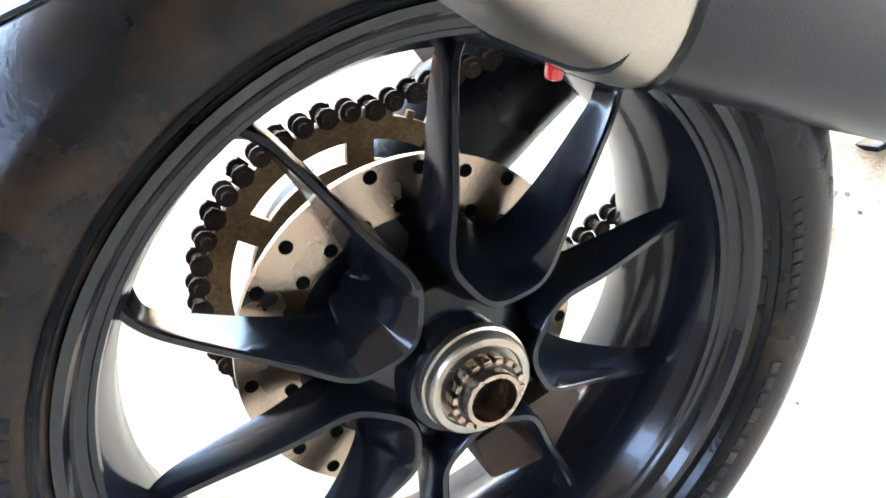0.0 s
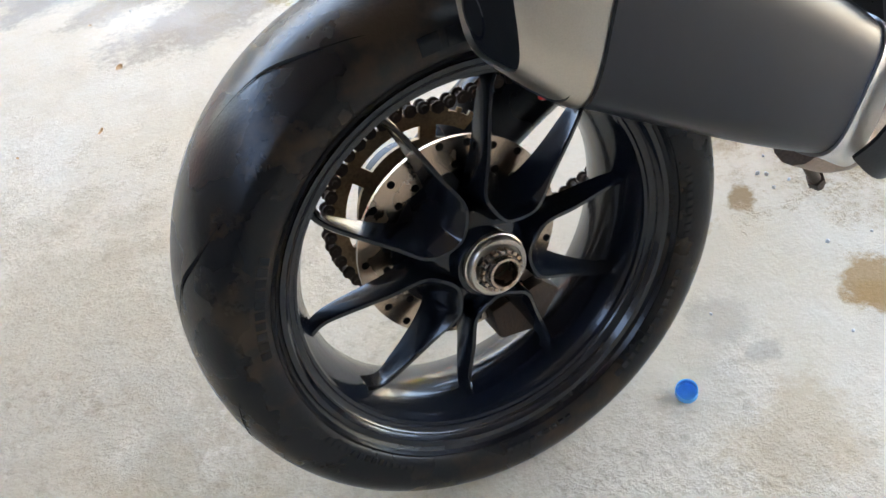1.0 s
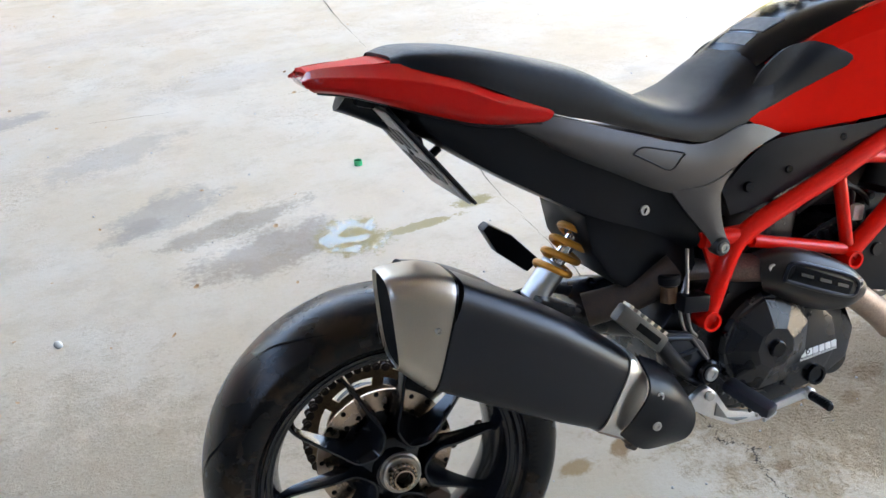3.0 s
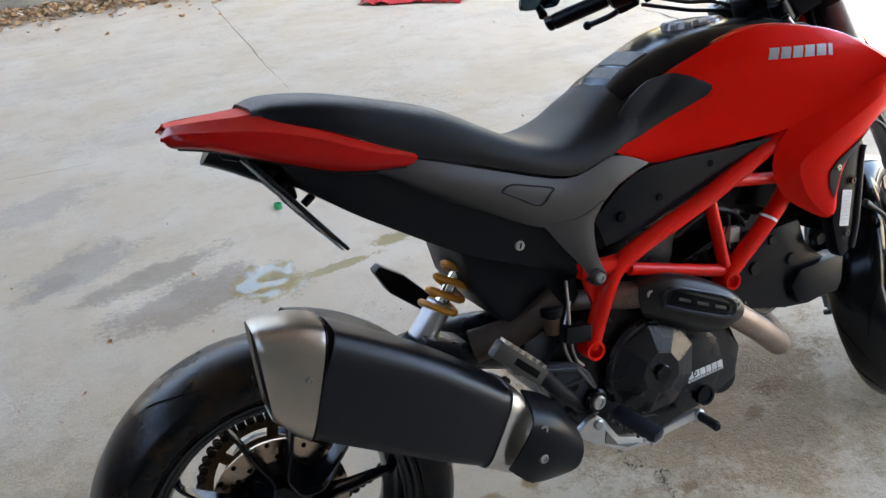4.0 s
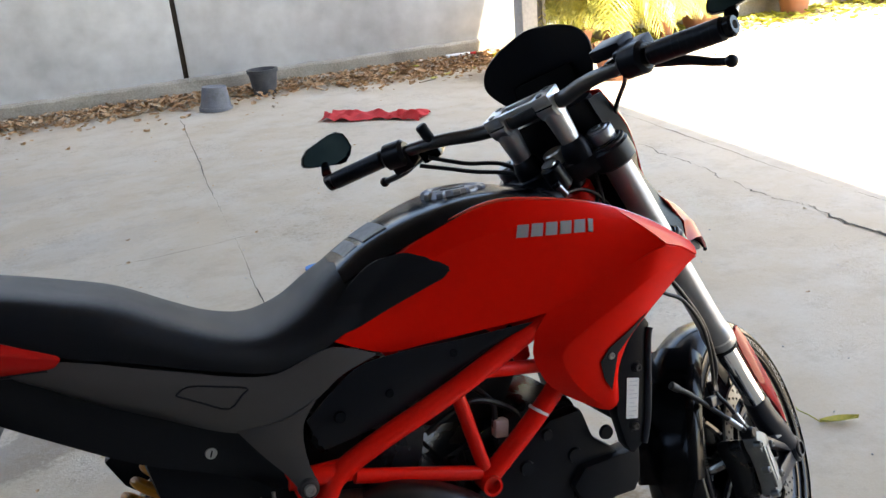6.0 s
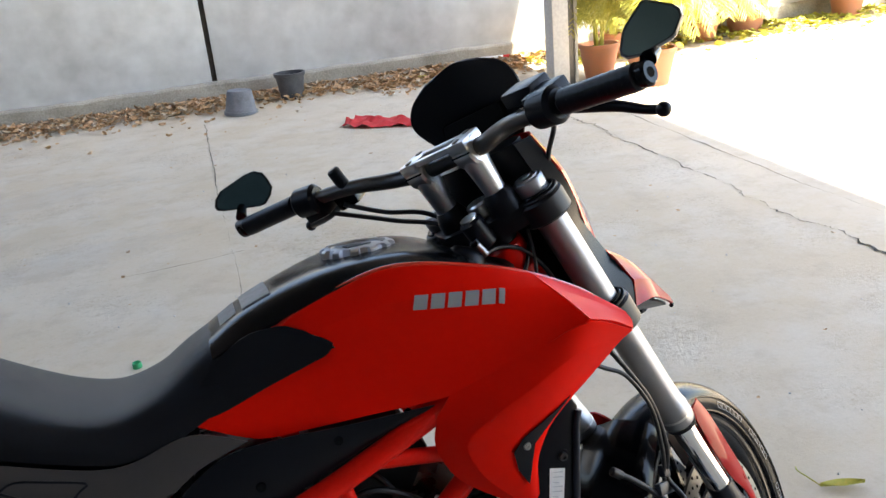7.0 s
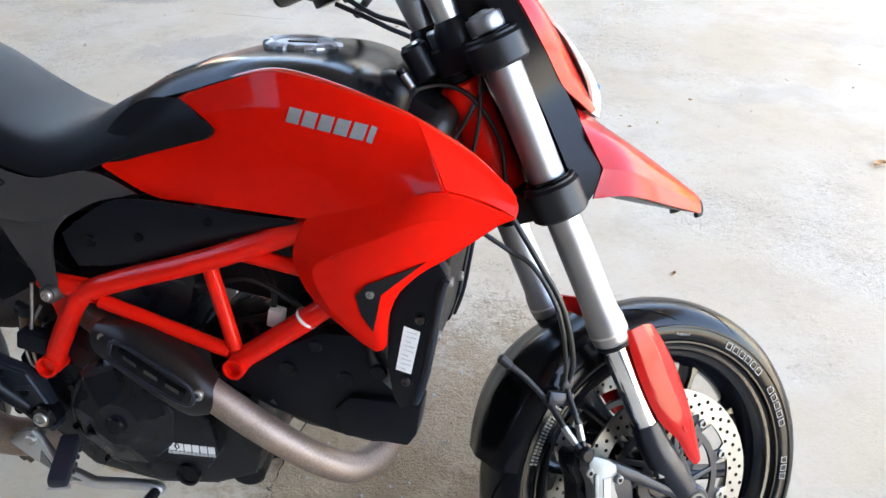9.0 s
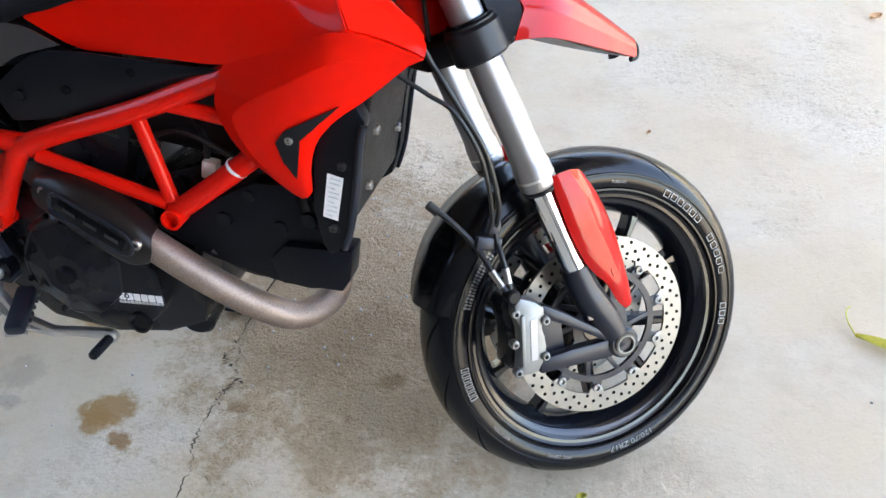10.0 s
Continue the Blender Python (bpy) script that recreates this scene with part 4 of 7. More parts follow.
seat_rows = [section(0.085, (0.962, 0.966, 0.968, 0.968), (0.075, 0.07, 0.04, 0.0)),
             section(0.12, (0.952, 0.966, 0.973, 0.974), (0.098, 0.092, 0.06, 0.0)),
             section(0.20, (0.920, 0.948, 0.960, 0.963), (0.118, 0.11, 0.08, 0.0)),
             section(0.30, (0.866, 0.908, 0.928, 0.933), (0.123, 0.118, 0.09, 0.0)),
             section(0.37, (0.842, 0.880, 0.902, 0.908), (0.124, 0.120, 0.09, 0.0)),
             section(0.44, (0.815, 0.840, 0.860, 0.867), (0.124, 0.122, 0.095, 0.0)),
             section(0.50, (0.793, 0.813, 0.828, 0.833), (0.124, 0.122, 0.10, 0.0)),
             section(0.56, (0.776, 0.797, 0.814, 0.819), (0.122, 0.120, 0.098, 0.0)),
             section(0.62, (0.782, 0.804, 0.829, 0.835), (0.118, 0.114, 0.085, 0.0)),
             section(0.67, (0.800, 0.828, 0.860, 0.866), (0.114, 0.106, 0.07, 0.0)),
             section(0.712, (0.816, 0.850, 0.882, 0.888), (0.111, 0.098, 0.06, 0.0))]
seat = part("seat", surf(seat_rows, 4, 5, 0.012), SEAT, bike, "black vinyl two-level seat", smooth=55)
tail_rows = [[(-0.040, -0.055, 0.966), (-0.02, -0.062, 0.973), (0.08, -0.088, 0.967), (0.16, -0.109, 0.943), (0.215, -0.126, 0.908), (0.294, -0.142, 0.871)],
             [(-0.046, -0.072, 0.961), (-0.02, -0.090, 0.963), (0.08, -0.118, 0.948), (0.16, -0.134, 0.923), (0.225, -0.143, 0.892), (0.296, -0.145, 0.867)],
             [(-0.038, -0.078, 0.954), (-0.005, -0.097, 0.949), (0.08, -0.124, 0.922), (0.16, -0.137, 0.893), (0.225, -0.142, 0.874), (0.290, -0.144, 0.863)],
             [(-0.03, -0.06, 0.948), (0.02, -0.085, 0.936), (0.09, -0.112, 0.908), (0.16, -0.125, 0.880), (0.215, -0.132, 0.866), (0.275, -0.138, 0.860)]]
for s in (-1, 1):
    part("tail_fairing", surf(tight(tail_rows, 1, 0.12) if s < 0 else flip(tight(tail_rows, 1, 0.12)), 5, 4, 0.004), GLOSSRED, bike, "glossy red tail fairing", smooth=30)
    part("tail_lip", tube([(x + 0.004, s * (abs(y) + 0.001), z - 0.003) for x, y, z in tail_rows[3]], 0.0045, 8, 4), PLASTIC, bike, "black lower edge of the tail")
part("tail_light", box(0.02, 0.11, 0.014, (-0.032, 0, 0.958), (0, -20, 0), 0.005), GUARD, bike, "dark red tail light strip")
part("tail_bridge", surf([[(-0.035, -0.06, 0.966), (-0.035, 0, 0.970), (-0.035, 0.06, 0.966)], [(0.09, -0.075, 0.966), (0.09, 0, 0.968), (0.09, 0.075, 0.966)]], 4, 4, 0.006), RED, bike)
under_rows = []
for x, z, y in ((0.07, 0.895, 0.06), (0.12, 0.866, 0.088), (0.2, 0.805, 0.10), (0.3, 0.735, 0.108), (0.40, 0.675, 0.11), (0.50, 0.64, 0.11), (0.56, 0.60, 0.10)):
    under_rows.append([(x, -y, z + 0.05), (x, -y * 0.92, z + 0.012), (x, -y * 0.5, z - 0.012), (x, y * 0.5, z - 0.012), (x, y * 0.92, z + 0.012), (x, y, z + 0.05)])
part("undertail", surf(under_rows, 4, 4, 0.004), PLASTIC, bike, "black plastic undertail")
lower = [[(0.10, -0.098, 0.915), (0.20, -0.122, 0.868), (0.29, -0.126, 0.838), (0.395, -0.124, 0.765), (0.495, -0.124, 0.712), (0.535, -0.128, 0.66), (0.56, -0.136, 0.61)],
         [(0.11, -0.096, 0.89), (0.19, -0.116, 0.838), (0.28, -0.12, 0.79), (0.38, -0.119, 0.725), (0.465, -0.119, 0.68), (0.51, -0.12, 0.642), (0.55, -0.122, 0.60)],
         [(0.12, -0.088, 0.868), (0.18, -0.102, 0.812), (0.26, -0.108, 0.755), (0.36, -0.108, 0.69), (0.45, -0.108, 0.648), (0.50, -0.106, 0.622), (0.54, -0.104, 0.592)]]
upper = [[(0.21, -0.127, 0.872), (0.30, -0.134, 0.860), (0.42, -0.134, 0.815), (0.55, -0.132, 0.772), (0.645, -0.126, 0.788), (0.715, -0.122, 0.760)],
         [(0.23, -0.133, 0.862), (0.30, -0.142, 0.838), (0.42, -0.142, 0.79), (0.53, -0.140, 0.748), (0.62, -0.134, 0.750), (0.68, -0.128, 0.752)],
         [(0.25, -0.135, 0.852), (0.31, -0.141, 0.818), (0.40, -0.143, 0.772), (0.49, -0.142, 0.728), (0.575, -0.138, 0.728), (0.646, -0.132, 0.742)],
         [(0.265, -0.130, 0.846), (0.315, -0.132, 0.806), (0.395, -0.134, 0.760), (0.49, -0.136, 0.708), (0.555, -0.138, 0.702), (0.612, -0.134, 0.722)]]
leg = [[(0.49, -0.136, 0.712), (0.555, -0.139, 0.705), (0.612, -0.135, 0.724)],
       [(0.520, -0.139, 0.665), (0.550, -0.142, 0.672), (0.584, -0.138, 0.690)],
       [(0.545, -0.143, 0.630), (0.562, -0.145, 0.634), (0.580, -0.143, 0.640)],
       [(0.562, -0.148, 0.600), (0.572, -0.150, 0.600), (0.588, -0.148, 0.602)]]
for s in (-1, 1):
    lowp = part("lower_side_panel", surf(lower if s < 0 else flip(lower), 5, 4, 0.004), PLASTIC, bike, "matt black lower side panel")
    sp = part("side_panel", surf(upper if s < 0 else flip(upper), 6, 4, 0.005), GREY, bike, "satin dark grey side panel")
    part("panel_leg", surf(leg if s < 0 else flip(leg), 4, 5, 0.006), GREY, sp)
    part("panel_boss", rev([(0, -0.012), (0.013, -0.012), (0.0155, -0.008), (0.0155, 0.01), (0, 0.01)], 24), GREY, sp, m=Matrix.Translation((0.573, s * 0.149, 0.600)) @ (Matrix() if s < 0 else Matrix.Rotation(math.pi, 4, "Z")))
    part("panel_bolt", screw((0.573, s * 0.162, 0.600), 0.009, (0, s, 0)), BOLT, sp)
    tree = tree_of(sp)
    slot = cat([(x, 0, z) for x, z in ((0.424, 0.783), (0.442, 0.790), (0.480, 0.779), (0.518, 0.766), (0.510, 0.759), (0.488, 0.745), (0.456, 0.763), (0.424, 0.783))], 3)
    rim_ = []
    for p in slot:
        hit = tree.ray_cast(Vector((p.x, s, p.z)), Vector((0, -s, 0)))[0]
        rim_.append((p.x, (hit.y if hit else s * 0.143) + s * 0.0004, p.z))
    # thin black tube laid on the panel as the groove's shade
    part("panel_groove_shade", tube(rim_, 0.0016, 6, 1), PLASTIC, sp, "dark raised line for the shade in the recess groove")
part("seat_base", prism([(0.14, 0.93), (0.30, 0.862), (0.45, 0.80), (0.56, 0.768), (0.66, 0.785), (0.64, 0.72), (0.50, 0.70), (0.30, 0.78), (0.16, 0.88)], -0.105, 0.105, 0.004), PLASTIC, bike, "black base under the seat")
# seat lock
lock = part("seat_lock", rev([(0, -0.004), (0.008, -0.004), (0.0085, -0.002), (0.0085, 0.004), (0, 0.004)], 24), STEEL, bike, "round steel seat lock", Matrix.Translation((0.453, -0.1215, 0.681)))
part("keyhole", box(0.0018, 0.003, 0.009, (0.453, -0.126, 0.681), (0, 25, 0), 0.0), MATTDARK, lock)

# number plate hanging under the tail, its writing as plain bars
pm = Matrix.Translation((0.115, 0, 0.825)) @ Matrix.Rotation(radians(-35), 4, "Y")
plate = part("number_plate", box(0.003, 0.19, 0.195, (-0.001, 0, 0), bevel=0.001), PLATEM, bike, "grey-white number plate with dark bars on it", pm)
part("plate_frame", box(0.006, 0.200, 0.206, (0.005, 0, 0), bevel=0.003), PLASTIC, plate, "black backing frame", pm)
for z, w in ((0.035, 0.15), (-0.035, 0.15)):
    for k in range(4):
        part("plate_bar", box(0.002, 0.026, 0.045, (-0.003, -0.06 + 0.04 * k, z), bevel=0.0), PLASTIC, plate, "", pm)
part("plate_bracket", tube([(0.02, 0, 0.93), (0.06, 0, 0.90), (0.11, 0, 0.86), (0.125, 0, 0.82)], [0.03, 0.022, 0.018, 0.012], 10), PLASTIC, bike, "black number plate bracket")
part("plate_light", box(0.03, 0.04, 0.02, (0.045, -0.03, 0.918), (0, 20, 0), 0.006), PLASTIC, bike)

for k, (x, z) in enumerate(((0.075, 0.865), (0.10, 0.842), (0.135, 0.80))):
    part("plate_bolt", rod((x + 0.008, -0.06 + 0.03 * k, z + 0.008), (x + 0.026, -0.06 + 0.03 * k, z + 0.02), 0.007, 10, 0.001), PLASTIC, plate)

# --- tank ---
tank_rows = [section(0.695, (0.866, 0.878, 0.884, 0.886), (0.09, 0.07, 0.045, 0.0)),
             section(0.74, (0.886, 0.902, 0.909, 0.911), (0.094, 0.07, 0.045, 0.0)),
             section(0.80, (0.905, 0.924, 0.932, 0.934), (0.102, 0.078, 0.05, 0.0)),
             section(0.866, (0.928, 0.944, 0.950, 0.951), (0.114, 0.09, 0.055, 0.0)),
             section(0.93, (0.944, 0.954, 0.957, 0.957), (0.126, 0.10, 0.06, 0.0)),
             section(0.99, (0.942, 0.952, 0.955, 0.955), (0.135, 0.108, 0.06, 0.0)),
             section(1.04, (0.928, 0.938, 0.943, 0.943), (0.14, 0.11, 0.06, 0.0)),
             section(1.075, (0.905, 0.914, 0.920, 0.920), (0.135, 0.10, 0.06, 0.0))]
tank = part("fuel_tank_cover", surf(tank_rows, 4, 5, 0.006), TANKBLACK, bike, "gloss black fuel tank cover", smooth=50)
cm = Matrix.Translation((0.925, 0, 0.959)) @ Matrix.Rotation(radians(1), 4, "Y")
bm = bmesh.new()
ring_rows = []
for r_, z_, lobe in ((0.054, -0.005, 0.0), (0.0535, 0.002, 0.0030), (0.0525, 0.008, 0.0034), (0.0490, 0.0110, 0.0026), (0.0430, 0.0120, 0.0), (0.0395, 0.0100, 0.0), (0.0385, 0.0080, 0.0), (0.018, 0.0088, 0.0)):
    ring_rows.append([((r_ - lobe * (1 if math.cos(12 * a) > 0.1 else -1)) * math.cos(a), (r_ - lobe * (1 if math.cos(12 * a) > 0.1 else -1)) * math.sin(a), z_) for a in [2 * math.pi * k / 120 for k in range(120)]])
bm.faces.new(grid(bm, ring_rows, close_u=True)[-1])
capring = part("fuel_cap", bm, FORKSILVER, tank, "polished fuel filler cap with a notched rim", cm, smooth=30)
part("cap_seat", rev([(0.050, -0.003), (0.060, -0.003), (0.062, -0.008), (0.050, -0.008)], 48, closed=True), GLOSSBLACK, tank, "", cm @ Matrix.Rotation(radians(90), 4, "X"))
part("key_cover", box(0.040, 0.016, 0.003, (0.0, 0.0, 0.0095), (0, 0, 15), 0.001), DARKALU, capring, "", cm)
part("tank_badge", surf([[(0.745, -0.045, 0.9165), (0.745, 0, 0.9180), (0.745, 0.045, 0.9165)], [(0.765, -0.047, 0.9250), (0.765, 0, 0.9265), (0.765, 0.047, 0.9250)], [(0.785, -0.05, 0.9320), (0.785, 0, 0.9340), (0.785, 0.05, 0.9320)]], 4, 3, 0.003), TANKTAG, tank, "grey warning stickers on the tank")
part("tank_badge", surf([[(0.712, -0.04, 0.8985), (0.712, 0, 0.9005), (0.712, 0.04, 0.8985)], [(0.736, -0.04, 0.9125), (0.736, 0, 0.9145), (0.736, 0.04, 0.9125)]], 4, 3, 0.003), TANKTAG, tank)
part("tank_emblem", surf([[(0.81, -0.028, 0.9395), (0.81, 0.028, 0.9395)], [(0.845, -0.022, 0.948), (0.845, 0.022, 0.948)]], 4, 3, 0.003), RED, tank, "small red shield emblem")

shroud_top = [[(0.655, -0.104, 0.795), (0.72, -0.094, 0.850), (0.80, -0.100, 0.905), (0.866, -0.112, 0.931), (0.93, -0.126, 0.948), (0.99, -0.138, 0.944), (1.066, -0.150, 0.926), (1.126, -0.152, 0.905), (1.196, -0.154, 0.868), (1.246, -0.164, 0.831)],
              [(0.656, -0.107, 0.794), (0.725, -0.106, 0.828), (0.80, -0.114, 0.870), (0.87, -0.128, 0.893), (0.945, -0.147, 0.905), (1.01, -0.160, 0.900), (1.085, -0.171, 0.893), (1.144, -0.177, 0.883), (1.206, -0.169, 0.850), (1.257, -0.172, 0.821)],
              [(0.657, -0.108, 0.793), (0.728, -0.110, 0.790), (0.80, -0.119, 0.815), (0.87, -0.135, 0.836), (0.965, -0.158, 0.842), (1.03, -0.174, 0.843), (1.10, -0.190, 0.849), (1.161, -0.201, 0.861), (1.213, -0.186, 0.837), (1.261, -0.177, 0.811)],
              [(0.658, -0.108, 0.791), (0.73, -0.109, 0.756), (0.80, -0.120, 0.755), (0.88, -0.137, 0.759), (0.985, -0.162, 0.766), (1.05, -0.182, 0.790), (1.11, -0.203, 0.813), (1.176, -0.221, 0.839), (1.219, -0.201, 0.823), (1.259, -0.181, 0.801)]]
shroud_low = [[(0.985, -0.162, 0.766), (1.05, -0.182, 0.790), (1.11, -0.203, 0.813), (1.176, -0.221, 0.839), (1.259, -0.181, 0.801)],
              [(0.966, -0.152, 0.735), (1.035, -0.190, 0.732), (1.095, -0.206, 0.766), (1.162, -0.214, 0.800), (1.240, -0.181, 0.792)],
              [(0.960, -0.149, 0.695), (0.996, -0.177, 0.698), (1.05, -0.187, 0.697), (1.115, -0.186, 0.712), (1.180, -0.170, 0.740)],
              [(0.985, -0.146, 0.640), (1.016, -0.169, 0.642), (1.050, -0.175, 0.645), (1.09, -0.176, 0.668), (1.136, -0.168, 0.707)],
              [(1.05, -0.152, 0.590), (1.062, -0.160, 0.592), (1.073, -0.164, 0.596), (1.085, -0.166, 0.610), (1.099, -0.164, 0.664)],
              [(1.076, -0.156, 0.578), (1.080, -0.159, 0.579), (1.084, -0.160, 0.581), (1.088, -0.160, 0.584), (1.093, -0.160, 0.590)]]
shroud_net = turned(tight(turned(tight(shroud_top, 1, 0.14)), 7, 0.10))
shroud_low = turned(tight(turned(tight(shroud_low, 1)), 1))
for s in (-1, 1):
    sh = part("tank_fairing", surf(shroud_net if s < 0 else flip(shroud_net), 5, 4, 0.004), RED, bike, "glossy red tank side fairing", smooth=30)
    right_fairing, left_fairing = (sh, None) if s < 0 else (right_fairing, sh)
    part("panel_edge", tube([(x, s * (-y) + s * 0.001, z + 0.001) for x, y, z in shroud_top[0][1:]], [0.0036] * 8 + [0.0018], 10, 4), EDGERED, sh)
    scoop = part("lower_scoop", surf(shroud_low if s < 0 else flip(shroud_low), 4, 4, 0.004), RED, sh, "", smooth=40)
    tree = tree_of(scoop)
    for quad in ([(1.056, 0.671), (1.090, 0.676), (1.077, 0.614), (1.062, 0.640)], [(1.056, 0.671), (1.072, 0.691), (1.150, 0.732), (1.090, 0.676)]):
        part("scoop_vent", drape(tree, quad, 0.002, 5, 0.001, s), PLASTIC, sh, "dark vent slit in the scoop")
    part("scoop_screw", screw((1.076, s * 0.186, 0.676), 0.006, (0, s, 0)), BOLT, sh)
# black wings of the seat that run forward over the fairing
for s, side_ in ((-1, right_fairing), (1, left_fairing)):
    tree = tree_of(side_)
    low = cat([(0.650, 0, 0.796), (0.700, 0, 0.808), (0.760, 0, 0.828), (0.815, 0, 0.846), (0.836, 0, 0.853), (0.846, 0, 0.863)], 4)
    top = cat([(0.655, 0, 0.815), (0.690, 0, 0.862), (0.735, 0, 0.893), (0.780, 0, 0.897), (0.826, 0, 0.880), (0.847, 0, 0.866)], 4)
    rows = []
    for a_, b_ in zip(low, top):
        line = []
        for q in range(8):
            p = a_.lerp(b_, q / 7)
            hit = tree.ray_cast(Vector((p.x, s, p.z)), Vector((0, -s, 0)))[0]
            bulge = 0.0035 + 0.004 * math.sin(math.pi * q / 7) * min(1, (0.85 - p.x) / 0.06)
            line.append((p.x, s * max(abs(hit.y) if hit else 0.0, 0.098 + 0.04 * (p.x - 0.65)) + s * bulge, p.z))
        rows.append(line)
    part("seat_wing", surf(rows, 1, 1, 0.008), SEAT, seat, "", smooth=60)
# maker's lettering as six plain slanted silver blocks
tree = tree_of(right_fairing)
for k in range(6):
    x0, z0, w = 0.956 + 0.0226 * k, 0.891 - 0.0022 * k, (0.0178 if k < 5 else 0.0075)
    part("decal_block", drape(tree, [(x0, z0), (x0 + w, z0 - 0.002), (x0 + w + 0.006, z0 + 0.017), (x0 + 0.006, z0 + 0.019)]), DECAL, right_fairing, "plain silver block of the maker's lettering")

# --- frame ---
frame_lines = (((0.549, -0.142, 0.472), (0.60, -0.14, 0.575), (0.632, -0.139, 0.606), (0.70, -0.138, 0.634), (0.83, -0.14, 0.680), (1.0, -0.138, 0.752)),
               ((0.645, -0.139, 0.590), (0.845, -0.132, 0.528)), ((0.826, -0.139, 0.665), (0.853, -0.132, 0.535)),
               ((0.856, -0.130, 0.513), (0.99, -0.125, 0.615), (1.08, -0.10, 0.70)), ((0.875, -0.138, 0.692), (0.98, -0.13, 0.672)),
               ((0.549, -0.135, 0.612), (0.64, -0.138, 0.60)))
for s in (-1, 1):
    fr = None
    for k, line in enumerate(frame_lines):
        r = (0.0165, 0.0115, 0.0115, 0.0165, 0.0115, 0.015)[k]
        pts = [(x, -y * s, z) for x, y, z in line]
        bm = tube(pts, r, 18, 5 if len(pts) > 2 else 1, hollow=k in (0, 3))
        if fr is None:
            fr = part("trellis_frame", bm, FRAME_RED, bike, "red tubular trellis frame")
        else:
            part("frame_tube", bm, FRAME_RED, fr)
    bm = prism([(0.545, 0.625), (0.63, 0.62), (0.60, 0.57), (0.572, 0.53)], s * 0.128, s * 0.138, 0.002)
    part("gusset", bm, FRAME_RED, fr)
    part("frame_lug", tube([(0.856, s * 0.152, 0.508), (0.856, s * 0.11, 0.508)], 0.0165, 18, 1, hollow=True), FRAME_RED, fr)
    part("frame_lug", tube([(0.549, s * 0.162, 0.472), (0.549, s * 0.10, 0.472)], 0.0175, 18, 1, hollow=True), FRAME_RED, fr)
    part("cable_tie", rev([(0.0170, -0.0025), (0.0185, -0.0025), (0.0185, 0.0025), (0.0170, 0.0025)], 20, closed=True), WHITEDECAL, fr, "", Matrix.Translation((0.965, s * 0.126, 0.597)) @ Matrix.Rotation(radians(-52), 4, "Y") @ Matrix.Rotation(radians(90), 4, "Z"))
for s in (-1, 1):
    part("head_tube", tube([(1.02, s * 0.10, 0.76), (1.07, s * 0.07, 0.80), (1.10, s * 0.03, 0.84)], 0.016, 14, 4), FRAME_RED, bike)

# --- engine ---
inner = [[(0.592, -0.128, 0.690), (0.67, -0.130, 0.745), (0.74, -0.132, 0.756), (0.85, -0.136, 0.752), (0.985, -0.146, 0.752)],
         [(0.60, -0.130, 0.665), (0.68, -0.134, 0.700), (0.75, -0.136, 0.715), (0.85, -0.138, 0.725), (0.93, -0.142, 0.742)],
         [(0.61, -0.126, 0.640), (0.67, -0.128, 0.648), (0.73, -0.128, 0.665), (0.80, -0.128, 0.690), (0.89, -0.132, 0.728)]]
for s in (-1, 1):
    ip = part("frame_cover", surf(inner if s < 0 else flip(inner), 5, 4, 0.004), PLASTIC, bike, "black plastic cover behind the frame")
    for x, z, r in ((0.64, 0.685, 0.008), (0.72, 0.70, 0.006), (0.83, 0.735, 0.006), (0.93, 0.748, 0.005)):
        part("cover_boss", rev([(0, -0.004), (r, -0.004), (r * 1.2, 0.002), (0, 0.002)], 18), GLOSSBLACK, ip, "", Matrix.Translation((x, s * 0.139, z)) @ (Matrix() if s < 0 else Matrix.Rotation(math.pi, 4, "Z")))
engine = part("engine", prism([(0.47, 0.46), (0.52, 0.52), (0.62, 0.53), (0.72, 0.50), (0.80, 0.47), (0.86, 0.42), (0.885, 0.36), (0.87, 0.30), (0.80, 0.27), (0.70, 0.255), (0.58, 0.27), (0.50, 0.34)], -0.125, 0.13, 0.012), ENGINE, bike, "black twin-cylinder engine block")
part("rear_cylinder", prism([(0.58, 0.50), (0.75, 0.50), (0.78, 0.62), (0.76, 0.72), (0.62, 0.72), (0.585, 0.62)], -0.10, 0.10, 0.012), ENGINE, engine)
for k in range(7):
    part("cooling_fin", box(0.012, 0.19, 0.14, (0.80 + 0.026 * k, 0, 0.475 + 0.004 * k), (0, -8, 0), 0.002), ENGINE, engine)
part("front_cylinder", prism([(0.78, 0.42), (1.06, 0.42), (1.08, 0.50), (1.05, 0.58), (0.96, 0.60), (0.80, 0.55)], -0.085, 0.10, 0.012), ENGINE, engine)
part("throttle_body", prism([(0.78, 0.60), (0.92, 0.58), (0.97, 0.66), (0.93, 0.73), (0.80, 0.72)], -0.07, 0.07, 0.015), PLASTIC, engine)
# clutch side
cm = Matrix.Translation((0.667, -0.125, 0.397))
spin = cm @ Matrix.Rotation(radians(-14), 4, "Y")
cc = part("clutch_cover", rev([(0, -0.026), (0.090, -0.026), (0.097, -0.020), (0.098, 0.0), (0, 0.0)], 48), ENGINE, engine, "round black clutch cover with a bevelled crown", cm)
part("clutch_crown", rev([(0, -0.050), (0.038, -0.050), (0.043, -0.048), (0.086, -0.030), (0.090, -0.024), (0, -0.024)], 9), ENGINE, cc, "", spin, smooth=15)
part("clutch_centre", rev([(0, -0.058), (0.013, -0.058), (0.016, -0.055), (0.016, -0.048), (0, -0.048)], 24), GLOSSBLACK, cc, "", cm)
